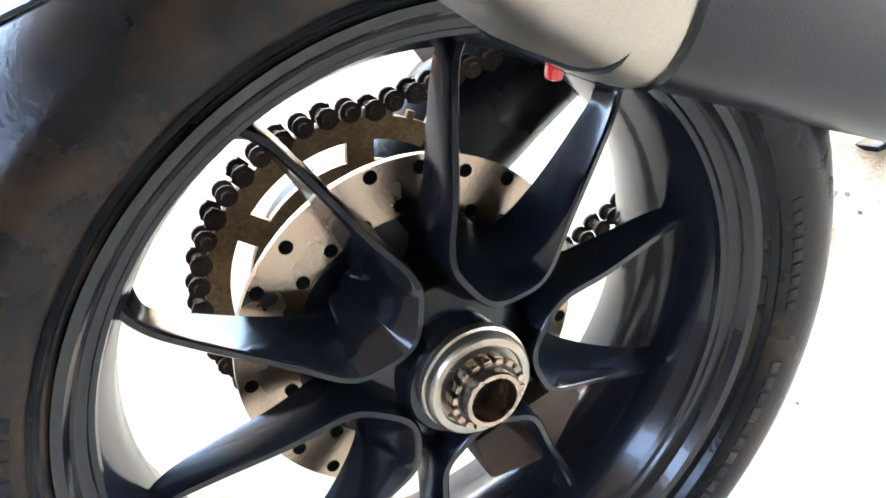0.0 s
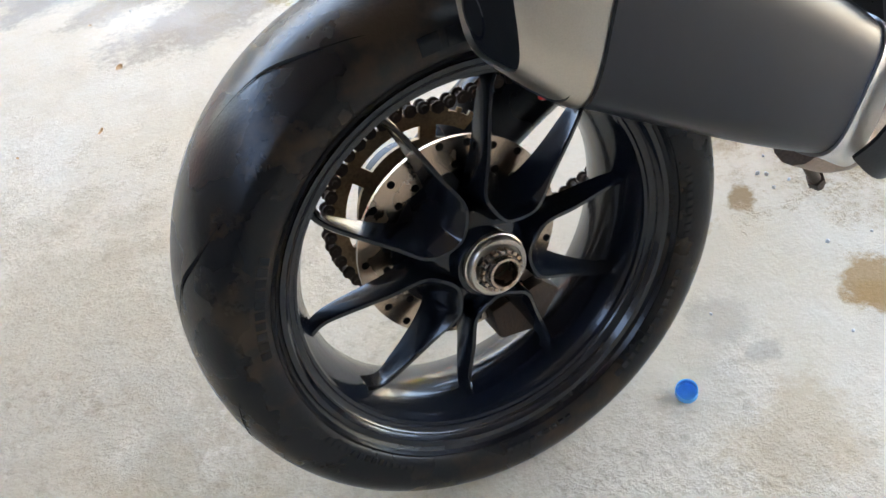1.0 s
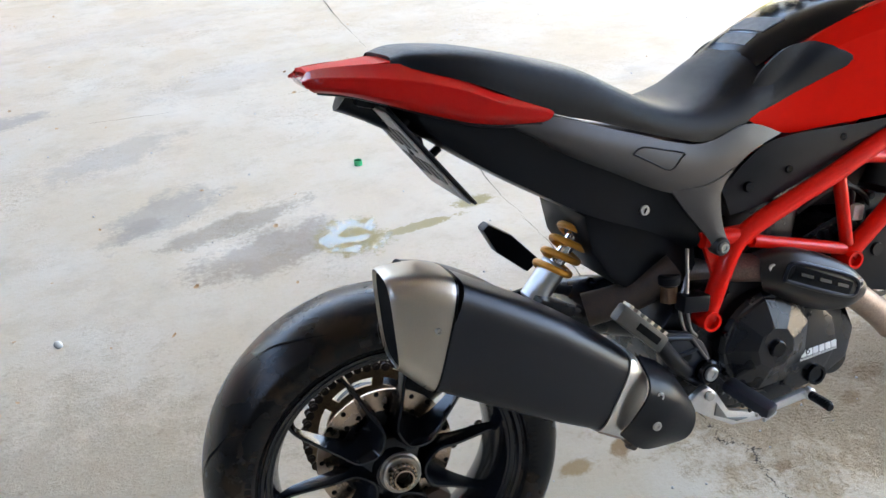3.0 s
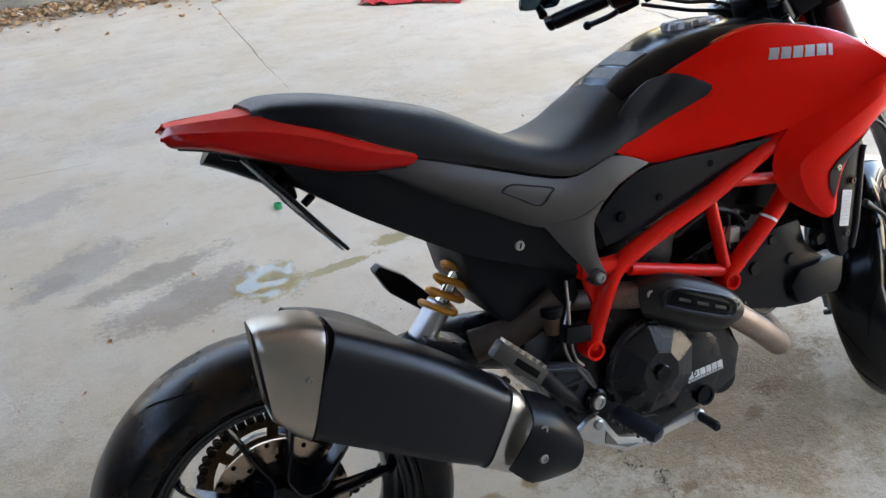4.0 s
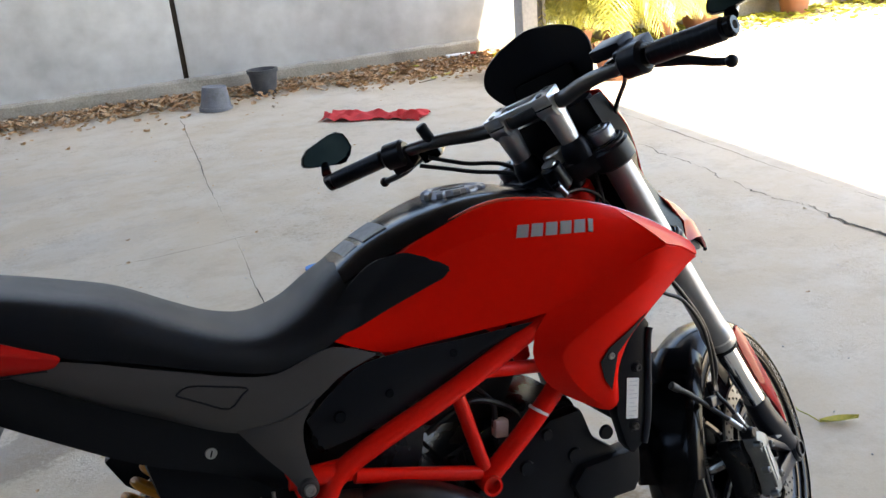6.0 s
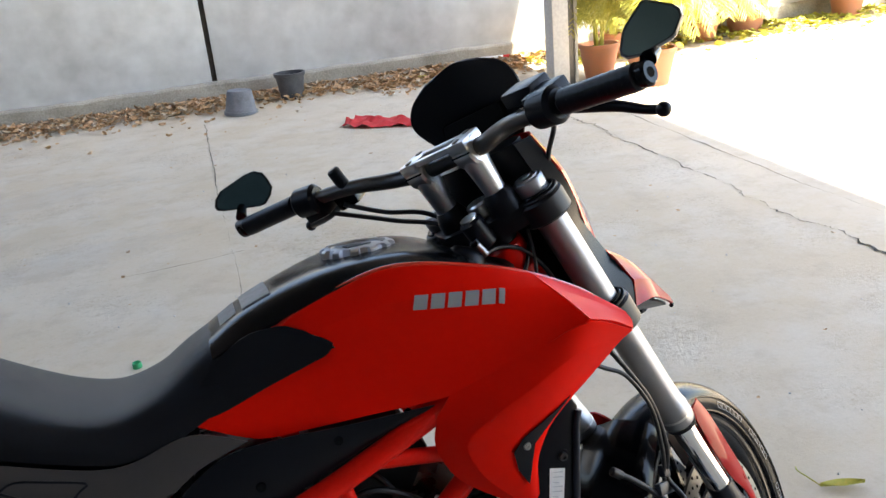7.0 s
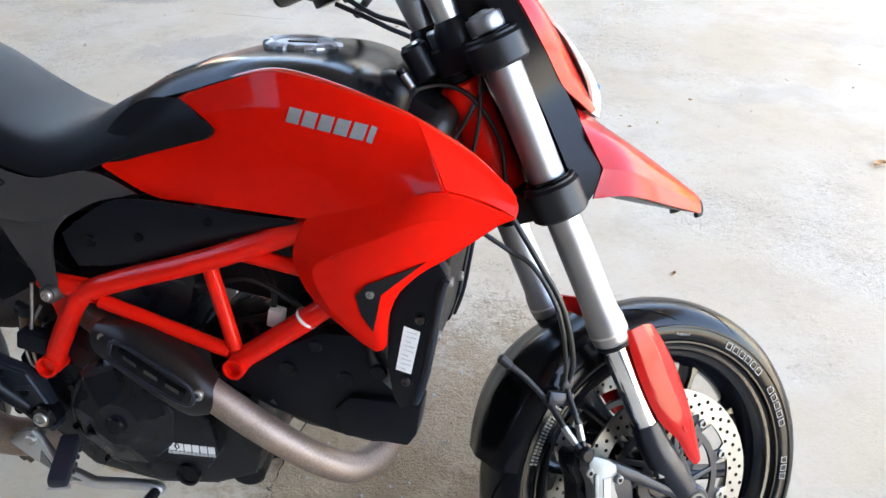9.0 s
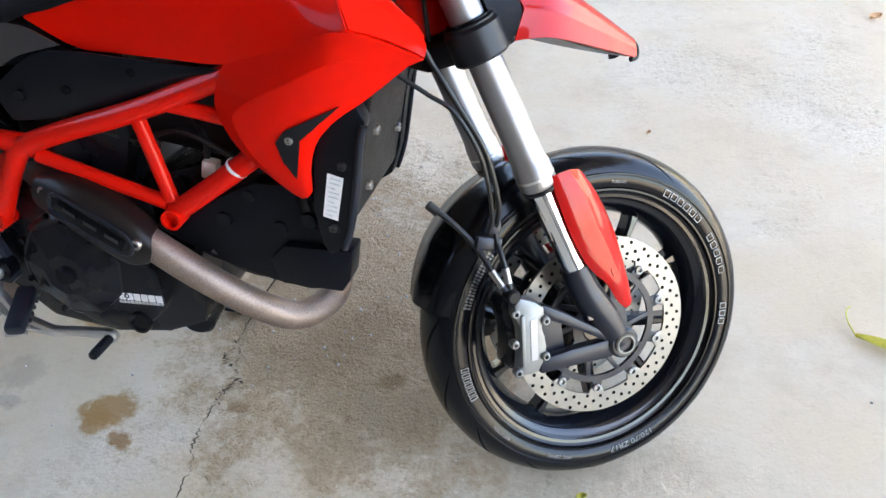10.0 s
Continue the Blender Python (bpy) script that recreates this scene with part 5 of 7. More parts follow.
for k in range(8):
    a = radians(20 + 45 * k)
    part("case_bolt", screw((0.667 + 0.0945 * math.cos(a), -0.149, 0.397 + 0.0945 * math.sin(a)), 0.0055), ENGINE, cc)
case = part("side_case", prism([(0.60, 0.35), (0.668, 0.295), (0.716, 0.282), (0.765, 0.290), (0.800, 0.318), (0.822, 0.352), (0.812, 0.41), (0.772, 0.452), (0.70, 0.43)], -0.152, -0.10, 0.010), ENGINE, engine, "black engine side case")
for k in range(6):
    part("case_lettering", box(0.0108, 0.002, 0.0125, (0.7440 + 0.0133 * k, -0.1528, 0.3552 + 0.0006 * k), (0, -3, 0), 0.0), WHITEDECAL, case, "plain white block of the maker's lettering")
for k in range(12):
    part("case_lettering", box(0.0050, 0.002, 0.0042, (0.7395 + 0.0068 * k, -0.1528, 0.3442 + 0.0004 * k), (0, -3, 0), 0.0), TAGGREY, case)
part("sight_glass", rev([(0, -0.003), (0.013, -0.003), (0.014, -0.006), (0.019, -0.006), (0.020, 0.004), (0, 0.004)], 28), GLOSSBLACK, case, "round oil sight glass", Matrix.Translation((0.769, -0.154, 0.308)))
part("oil_filter", rod((0.842, -0.03, 0.310), (0.848, -0.118, 0.296), 0.031, 24, 0.005), GLOSSBLACK, engine, "black spin-on oil filter")
part("lower_cover", prism([(1.004, 0.452), (1.030, 0.479), (1.138, 0.482), (1.132, 0.430), (1.119, 0.408), (1.02, 0.410)], -0.137, -0.09, 0.005), PLASTIC, engine, "black plastic cover below the radiator")
belt = part("cylinder_cover", prism([(0.80, 0.478), (0.865, 0.50), (0.90, 0.53), (0.985, 0.572), (1.045, 0.575), (1.06, 0.52), (1.126, 0.462), (1.116, 0.402), (1.06, 0.394), (1.0, 0.402), (0.90, 0.43)], -0.122, -0.085, 0.008), PLASTIC, engine, "black plastic cylinder cover")
for x, z, r in ((0.93, 0.505, 0.012), (1.02, 0.50, 0.012), (1.02, 0.43, 0.011), (0.975, 0.55, 0.009), (1.10, 0.445, 0.006)):
    part("cover_boss", rev([(0, -0.005), (r, -0.005), (r * 1.15, 0.003), (0, 0.003)], 20), PLASTIC, belt, "", Matrix.Translation((x, -0.122, z)))
# exhaust header and its shield
header = part("exhaust_header", tube([(1.03, 0.06, 0.42), (1.05, 0.04, 0.35), (1.055, -0.01, 0.312), (1.02, -0.075, 0.308), (0.97, -0.115, 0.345), (0.90, -0.145, 0.405), (0.82, -0.158, 0.468), (0.74, -0.150, 0.515), (0.66, -0.13, 0.535), (0.58, -0.08, 0.53), (0.52, -0.02, 0.50)], 0.0245, 22, 5), EXHAUST, bike, "heat-stained steel exhaust header")
hs = [[(0.655, -0.128, 0.560), (0.70, -0.136, 0.564), (0.76, -0.142, 0.544), (0.81, -0.148, 0.516), (0.834, -0.154, 0.496)],
      [(0.648, -0.155, 0.561), (0.70, -0.168, 0.564), (0.76, -0.176, 0.543), (0.81, -0.182, 0.514), (0.836, -0.180, 0.490)],
      [(0.640, -0.166, 0.543), (0.70, -0.184, 0.537), (0.76, -0.192, 0.514), (0.81, -0.196, 0.487), (0.840, -0.190, 0.472)],
      [(0.645, -0.165, 0.518), (0.70, -0.182, 0.500), (0.75, -0.190, 0.477), (0.80, -0.192, 0.453), (0.830, -0.186, 0.453)],
      [(0.662, -0.150, 0.500), (0.70, -0.158, 0.476), (0.745, -0.163, 0.452), (0.79, -0.165, 0.436), (0.815, -0.166, 0.440)]]
shield = part("heat_shield", surf(hs, 5, 5, 0.003), SHIELD, bike, "black exhaust heat shield with slots")
stree = tree_of(shield)
part("shield_recess", drape(stree, [(0.682, 0.522), (0.795, 0.474), (0.806, 0.494), (0.700, 0.546)], 0.0012), GLOSSBLACK, shield)
for k in range(3):
    x, z = 0.704 + 0.034 * k, 0.5275 - 0.0155 * k
    part("shield_slot", drape(stree, [(x, z), (x + 0.021, z - 0.0095), (x + 0.022, z - 0.004), (x + 0.001, z + 0.0055)], 0.0025, 3), DARKALU, shield, "bright slot")
part("shield_rim", tube([(0.676, -0.183, 0.524), (0.690, -0.187, 0.552), (0.74, -0.193, 0.535), (0.810, -0.199, 0.500), (0.806, -0.199, 0.470), (0.75, -0.197, 0.490), (0.676, -0.184, 0.524)], 0.0035, 8, 5), FOOTGREY, shield)
for p in ((0.662, -0.169, 0.545), (0.820, -0.195, 0.487)):
    part("shield_bolt", screw(p, 0.009), BOLT, shield)
# radiator
radiator = part("radiator", box(0.026, 0.235, 0.215, (1.142, -0.005, 0.632), (0, 9, 0), 0.006), PLASTIC, bike, "black radiator with a fine mesh")
for k in range(40):
    part("radiator_fin", box(0.002, 0.225, 0.0022, (1.1395 + 0.00083 * k, -0.005, 0.534 + 0.0050 * k), (0, 9, 0), 0.0), DARKALU, radiator)
for y_, z_ in ((-0.075, 0.655), (-0.075, 0.565), (0.07, 0.60)):
    part("bolt", screw((1.1585 + (z_ - 0.632) * 0.158, y_, z_), 0.008, (1, 0, 0)), BOLT, radiator)
plate_ = [(1.090, 0.560), (1.096, 0.660), (1.112, 0.690), (1.160, 0.722), (1.174, 0.700), (1.165, 0.668), (1.149, 0.552), (1.134, 0.500), (1.112, 0.484), (1.101, 0.502)]
for s in (-1, 1):
    yo = -0.158 if s < 0 else 0.132
    side = part("radiator_cover", prism(plate_, min(yo, yo - s * 0.030), max(yo, yo - s * 0.030), 0.006), PLASTIC, radiator, "black radiator side cover")
    right_cover = side if s < 0 else right_cover
    part("cover_edge", tube([(x, yo + s * 0.0005, z) for x, z in ((1.134, 0.500), (1.149, 0.552), (1.165, 0.668), (1.172, 0.694))], 0.0055, 10, 5), FOOTGREY, side, "rounded front edge of the cover")
    for x, z in ((1.138, 0.633), (1.120, 0.534)):
        boss = part("cover_boss", rev([(0.0, -0.001), (0.010, -0.001), (0.0115, 0.004), (0.0, 0.004)], 20), PLASTIC, side, "", Matrix.Translation((x, yo, z)) @ (Matrix() if s < 0 else Matrix.Rotation(math.pi, 4, "Z")))
        part("cover_bolt", screw((x, yo + s * 0.002, z), 0.0065, (0, s, 0)), DARKALU, boss)
tree = tree_of(right_cover)
part("label_plate", drape(tree, [(1.105, 0.551), (1.127, 0.546), (1.139, 0.614), (1.116, 0.620)], 0.0015), WHITEDECAL, radiator, "pale printed label with unreadable lines")
for k in range(9):
    u = 0.08 + 0.105 * k
    x, z = 1.105 + 0.0115 * u, 0.551 + 0.068 * u
    part("label_line", drape(tree, [(x + 0.004, z - 0.001), (x + (0.019 if k % 3 else 0.013), z - 0.0042), (x + (0.0192 if k % 3 else 0.0132), z - 0.003), (x + 0.0042, z - 0.0005)], 0.0025, 2), LABELINK, radiator)

# --- footrests, brake pedal, plumbing ---
bracket = part("footrest_bracket", prism([(0.441, 0.473), (0.453, 0.478), (0.51, 0.460), (0.534, 0.436), (0.552, 0.39), (0.557, 0.366), (0.54, 0.350), (0.517, 0.355), (0.454, 0.408)], -0.158, -0.14, 0.005), FOOTGREY, bike, "dark cast footrest bracket")
for a_, b_ in (((0.448, 0.468), (0.508, 0.452)), ((0.508, 0.452), (0.546, 0.388)), ((0.460, 0.412), (0.518, 0.366)), ((0.475, 0.425), (0.520, 0.430))):
    part("bracket_rib", tube([(a_[0], -0.158, a_[1]), (b_[0], -0.158, b_[1])], 0.0045, 10, 2), FOOTGREY, bracket)
part("bracket_boss", rod((0.535, -0.172, 0.384), (0.535, -0.14, 0.384), 0.022, 26, 0.004), GLOSSBLACK, bracket)
part("bracket_bolt", screw((0.535, -0.173, 0.384), 0.0125), BOLT, bracket)
# flat black discs on the bracket in place of shaded holes
for x, z in ((0.462, 0.455), (0.50, 0.42), (0.485, 0.385)):
    part("bracket_hole_dark", rev([(0, -0.0005), (0.008, -0.0005), (0.008, 0.001), (0, 0.001)], 16), MATTDARK, bracket, "", Matrix.Translation((x, -0.1585, z)))
part("pillion_arm", tube([(0.50, -0.155, 0.39), (0.46, -0.17, 0.435), (0.42, -0.19, 0.49), (0.39, -0.20, 0.53)], [0.012, 0.014, 0.014, 0.012], 12), PLASTIC, bike, "black pillion footrest hanger")
pm = Matrix.Translation((0.375, -0.222, 0.532)) @ Matrix.Rotation(radians(46), 4, "Y")
peg = part("pillion_footrest", box(0.105, 0.022, 0.030, bevel=0.006), DARKALU, bike, "folded serrated metal pillion footrest", pm)
part("peg_slot", box(0.05, 0.003, 0.012, (0.012, -0.011, 0.0), bevel=0.001), MATTDARK, peg, "", pm)
for k in range(6):
    part("peg_tooth", box(0.008, 0.02, 0.006, (-0.042 + 0.016 * k, 0, 0.0165), bevel=0.001), TITAN, peg, "", pm)
fm = look((0.588, -0.203, 0.337), (0.604, -0.252, 0.323))
fp = part("rider_footrest", box(0.030, 0.022, 0.092, bevel=0.007), FOOTGREY, bike, "black rubber rider footrest on a toothed steel bar", fm)
for k in range(7):
    part("footrest_rib", box(0.034, 0.007, 0.006, (0, -0.010, -0.042 + 0.014 * k), bevel=0.0015), STEEL if k < 2 else DARKALU, fp, "", fm)
pedal = part("brake_pedal", prism([(0.478, 0.347), (0.504, 0.364), (0.522, 0.368), (0.537, 0.353), (0.560, 0.312), (0.618, 0.290), (0.66, 0.296), (0.722, 0.303), (0.737, 0.296), (0.727, 0.286), (0.66, 0.281), (0.621, 0.273), (0.568, 0.280), (0.524, 0.308), (0.481, 0.338)], -0.185, -0.171, 0.004), ALU, bike, "flat cast aluminium rear brake pedal")
part("pedal_web", prism([(0.535, 0.335), (0.556, 0.300), (0.600, 0.287), (0.575, 0.287), (0.530, 0.312)], -0.1875, -0.184, 0.001), CASTGREY, pedal)
part("pedal_pivot", rod((0.521, -0.192, 0.353), (0.521, -0.16, 0.353), 0.009, 18, 0.002), BOLT, pedal)
part("pedal_tip", rod((0.730, -0.180, 0.294), (0.728, -0.238, 0.292), 0.0078, 16, 0.002), PLASTIC, pedal, "black rubber pedal tip")
for k in range(7):
    part("tip_ring", rod((0.7293, -0.193 - 0.006 * k, 0.2935), (0.7292, -0.196 - 0.006 * k, 0.2934), 0.0086, 16, 0.0008), PLASTIC, pedal)
part("tip_washer", rod((0.730, -0.176, 0.294), (0.730, -0.190, 0.294), 0.011, 18, 0.002), STEEL, pedal)
part("side_stand", tube([(0.72, 0.13, 0.30), (0.73, 0.19, 0.15), (0.735, 0.245, 0.052)], [0.014, 0.011, 0.011], 12), PLASTIC, bike, "black side stand on the far side")
part("stand_foot", box(0.07, 0.04, 0.008, (0.737, 0.25, 0.0568), (-12, 0, 0), 0.003), PLASTIC, bike)
pot = part("brake_fluid_reservoir", rod((0.496, -0.115, 0.506), (0.497, -0.115, 0.540), 0.0165, 20, 0.003), AMBER, bike, "small brake fluid pot with a black lid")
part("pot_lid", rod((0.497, -0.115, 0.538), (0.498, -0.115, 0.558), 0.0205, 20, 0.004), PLASTIC, pot)
part("brake_line", tube([(0.525, -0.13, 0.60), (0.52, -0.135, 0.55), (0.515, -0.14, 0.50), (0.52, -0.14, 0.46), (0.535, -0.135, 0.44)], 0.003, 10, 5), BOLT, bike, "bright metal brake line")
part("brake_line", tube([(0.53, -0.125, 0.56), (0.505, -0.135, 0.51), (0.505, -0.14, 0.47), (0.525, -0.135, 0.43)], 0.003, 10, 5), BOLT, bike)
part("cross_mount", tube([(0.37, -0.05, 0.50), (0.45, -0.08, 0.52), (0.52, -0.10, 0.56)], [0.03, 0.028, 0.026], 14), RUST, bike, "brown cast rear engine mount")
part("regulator", box(0.05, 0.03, 0.03, (0.525, -0.14, 0.508), (0, 10, 0), 0.004), PLASTIC, bike)
wires = (((0.60, -0.11, 0.70), (0.68, -0.12, 0.655), (0.75, -0.10, 0.62), (0.80, -0.08, 0.60)), ((0.78, -0.09, 0.60), (0.86, -0.10, 0.635), (0.93, -0.09, 0.60), (0.96, -0.07, 0.55)),
         ((0.86, -0.06, 0.66), (0.90, -0.09, 0.62), (0.90, -0.09, 0.56), (0.95, -0.08, 0.53)), ((0.70, -0.07, 0.70), (0.76, -0.09, 0.66), (0.80, -0.09, 0.66), (0.84, -0.07, 0.70)),
         ((0.90, -0.12, 0.445), (0.96, -0.10, 0.40), (1.03, -0.07, 0.39), (1.08, -0.04, 0.42)), ((0.62, -0.12, 0.705), (0.61, -0.125, 0.68), (0.63, -0.125, 0.655), (0.70, -0.12, 0.66)))
for w in wires:
    part("cable", tube(w, 0.005, 8, 6), WIRE, bike)
part("connector", box(0.024, 0.02, 0.03, (0.905, -0.095, 0.575), (0, 10, 0), 0.004), WHITEDECAL, bike, "white wiring connector")
part("side_indicator_cap", rev([(0, -0.004), (0.011, -0.004), (0.013, 0.002), (0, 0.002)], 18), PLASTIC, bike, "", Matrix.Translation((1.075, -0.14, 0.53)))

# --- front end, in the frame of the steering axis ---
RAKE = radians(25.5)
d_, n_ = Vector((-math.sin(RAKE), 0, math.cos(RAKE))), Vector((math.cos(RAKE), 0, math.sin(RAKE)))
OFF = 0.036
A_ = Vector((1.493, 0, 0.300)) - n_ * OFF
BASE = Matrix(((n_.x, 0, d_.x, A_.x), (n_.y, 1, d_.y, A_.y), (n_.z, 0, d_.z, A_.z), (0, 0, 0, 1)))
FK = BASE @ Matrix.Rotation(radians(STEER_DEG), 4, "Z")
AW = Vector((1.485, 0.045, 0.290)) - n_ * OFF
FW = Matrix.Translation(AW - A_) @ FK
FAX = FW @ Matrix.Translation((OFF, 0, 0)) @ Matrix.Diagonal((0.967, 0.967, 0.967, 1))

front_prof = [(r + 0.0, y * 0.66) for r, y in rim_prof]
front_wheel = part("front_wheel", rev(front_prof, 96, closed=True), WHEELBLACK, bike, "gloss black cast front wheel", FAX)
FRONT_T = tyre_profile(0.300, 0.061, 0.228)
ftyre = part("tyre", rev(FRONT_T, 128, caps=False), RUBBER, front_wheel, "black rubber tyre with pale sidewall markings", FAX, 60)
part("groove_hole_dark", grooves(FRONT_T, 14, [(0.20, -16), (0.31, -7), (0.40, 1), (0.48, 13)], 0.0034), MATTDARK, ftyre, "", FAX)
for k in range(5):
    bm = bmesh.new()
    for s in (-1, 1):
        join(bm, arm(20 + 72 * k + s * 10, 0.04, 20 + 72 * k + s * 18, 0.197, 0.026, 0.013, -0.022, -0.016, 0.042, 0.032))
    part("spoke", bm, WHEELBLACK, front_wheel, "", FAX, 30)
part("hub", rev([(0.014, -0.06), (0.03, -0.06), (0.04, -0.04), (0.044, 0.0), (0.04, 0.04), (0.03, 0.06), (0.014, 0.06)], 36, closed=True), WHEELBLACK, front_wheel, "", FAX)
for s in (-1, 1):
    fd = part("brake_disc", disc(0.160, 0.126, s * 0.064, 0.005), DISCSTEEL, front_wheel, "large drilled front brake disc", FAX)
    tagged(part("hole_dark", dark_plugs(0.160, 0.126, s * 0.064, 0.005, 32, 3, 0.0032), MATTDARK, fd, "", FAX), kind="stuff")
    y0, y1 = s * 0.0605, s * 0.0665
    bm = rev([(0.034, y0), (0.052, y0), (0.052, y1), (0.034, y1)], 40, closed=True)
    join(bm, rev([(0.093, y0), (0.104, y0), (0.104, y1), (0.093, y1)], 60, closed=True))
    carrier = part("disc_carrier", bm, FOOTGREY, fd, "dark disc carrier", FAX)
    for k in range(10):
        a = radians(36 * k + 28)
        b, c = a - radians(26), a - radians(10)
        blade = prism([(0.048 * math.cos(b - 0.12), 0.048 * math.sin(b - 0.12)), (0.048 * math.cos(b + 0.12), 0.048 * math.sin(b + 0.12)), (0.098 * math.cos(c + 0.045), 0.098 * math.sin(c + 0.045)), (0.098 * math.cos(c - 0.045), 0.098 * math.sin(c - 0.045))], min(y0, y1) + 0.0003, max(y0, y1) - 0.0003, 0.0012)
        part("carrier_arm", blade, FOOTGREY, fd, "", FAX)
        lug = prism([(r_ * math.cos(a + w_), r_ * math.sin(a + w_)) for r_, w_ in ((0.102, -0.10), (0.102, 0.10), (0.117, 0.075), (0.117, -0.075))], min(y0, y1), max(y0, y1), 0.0012)
        part("carrier_lug", lug, FOOTGREY, fd, "", FAX)
        ear = prism([(r_ * math.cos(a + w_), r_ * math.sin(a + w_)) for r_, w_ in ((0.116, -0.085), (0.1145, 0.0), (0.116, 0.085), (0.128, 0.13), (0.128, -0.13))], s * 0.064 - 0.0025, s * 0.064 + 0.0025, 0.0008)
        part("disc_ear", ear, DISCSTEEL, fd, "", FAX)
        button = part("disc_button", rev([(0.0042, s * 0.060), (0.0080, s * 0.060), (0.0080, s * 0.0690), (0.0068, s * 0.0700), (0.0042, s * 0.0700)], 18, closed=True), CASTGREY, fd, "bright disc button", FAX @ Matrix.Translation((0.1165 * math.cos(a), 0, 0.1165 * math.sin(a))))


def text_bm(body, size):
    cu = bpy.data.curves.new("letters", "FONT")
    cu.body, cu.size, cu.align_x, cu.resolution_u = body, size, "CENTER", 2
    ob = new("letters", cu)
    bpy.context.view_layer.update()
    me = ob.to_mesh()
    bm = bmesh.new()
    bm.from_mesh(me)
    ob.to_mesh_clear()
    bpy.data.objects.remove(ob)
    return bm


def sidewall_text(body, size, angle, r):
    """Letters bent along the sidewall of the front tyre, tops outwards."""
    bm = text_bm(body, size)
    for v in bm.verts:
        a = radians(angle) - v.co.x / r          # read clockwise, tops outwards
        rr = r + v.co.y
        y = float(np.interp(rr, [0.232, 0.24, 0.262, 0.285], [-0.0585, -0.0625, -0.0622, -0.054]))
        v.co = (rr * math.cos(a), y, rr * math.sin(a))
    return bm


def sidewall_bar(a0, a1, r0, r1):
    bm = bmesh.new()
    rows = []
    for k in range(9):
        a = radians(a0 + (a1 - a0) * k / 8)
        rows.append([(r * math.cos(a), float(np.interp(r, [0.232, 0.24, 0.262, 0.285], [-0.0585, -0.0627, -0.0624, -0.0542])), r * math.sin(a)) for r in np.linspace(r0, r1, 4)])
    grid(bm, rows)
    return bm


part("bead_ring", rev([(0.2335, -0.0545), (0.2365, -0.0600), (0.2395, -0.0600), (0.238, -0.054)], 96, closed=True), RUBBER, ftyre, "", FAX)
part("sidewall_ring", rev([(0.262, -0.0605), (0.2635, -0.0632), (0.2655, -0.0632), (0.267, -0.0600)], 96, closed=True), RUBBER, ftyre, "", FAX)
part("tyre_marking", sidewall_text("120/70 ZR17", 0.0165, -97, 0.2455), LETTER, ftyre, "moulded tyre size in pale letters", FAX)
part("tyre_marking", sidewall_text("M/C (58W)", 0.0105, -131, 0.2485), LETTER, ftyre, "", FAX)
part("tyre_marking", sidewall_text("TUBELESS", 0.0065, 59, 0.2495), LETTER, ftyre, "", FAX)
part("tyre_marking", sidewall_text("ROTATION", 0.0080, -161, 0.2485), LETTER, ftyre, "", FAX)
for a0, n, step, wd, r0, r1 in ((38, 6, 3.7, 2.9, 0.2455, 0.2580), (9, 5, 3.9, 3.0, 0.2455, 0.2575), (179, 7, 2.1, 1.6, 0.2440, 0.2580), (-23, 3, 3.4, 2.6, 0.2450, 0.2580), (141, 18, 1.3, 0.8, 0.2435, 0.2490), (141, 18, 1.3, 0.9, 0.2505, 0.2560)):
    for k in range(n):
        b0, b1 = a0 - k * step, a0 - k * step - wd
        e, f = 0.0014, 0.34
        if n < 10:
            bm = sidewall_bar(b0, b1, r0, r0 + e)
            join(bm, sidewall_bar(b0, b1, r1 - e, r1))
            join(bm, sidewall_bar(b0, b0 - f, r0, r1))
            join(bm, sidewall_bar(b1 + f, b1, r0, r1))
        else:
            bm = sidewall_bar(b0, b1, r0, r1)
        part("tyre_marking", bm, LETTER if n < 10 else DARKALU, ftyre, "plain pale block of sidewall lettering", FAX)
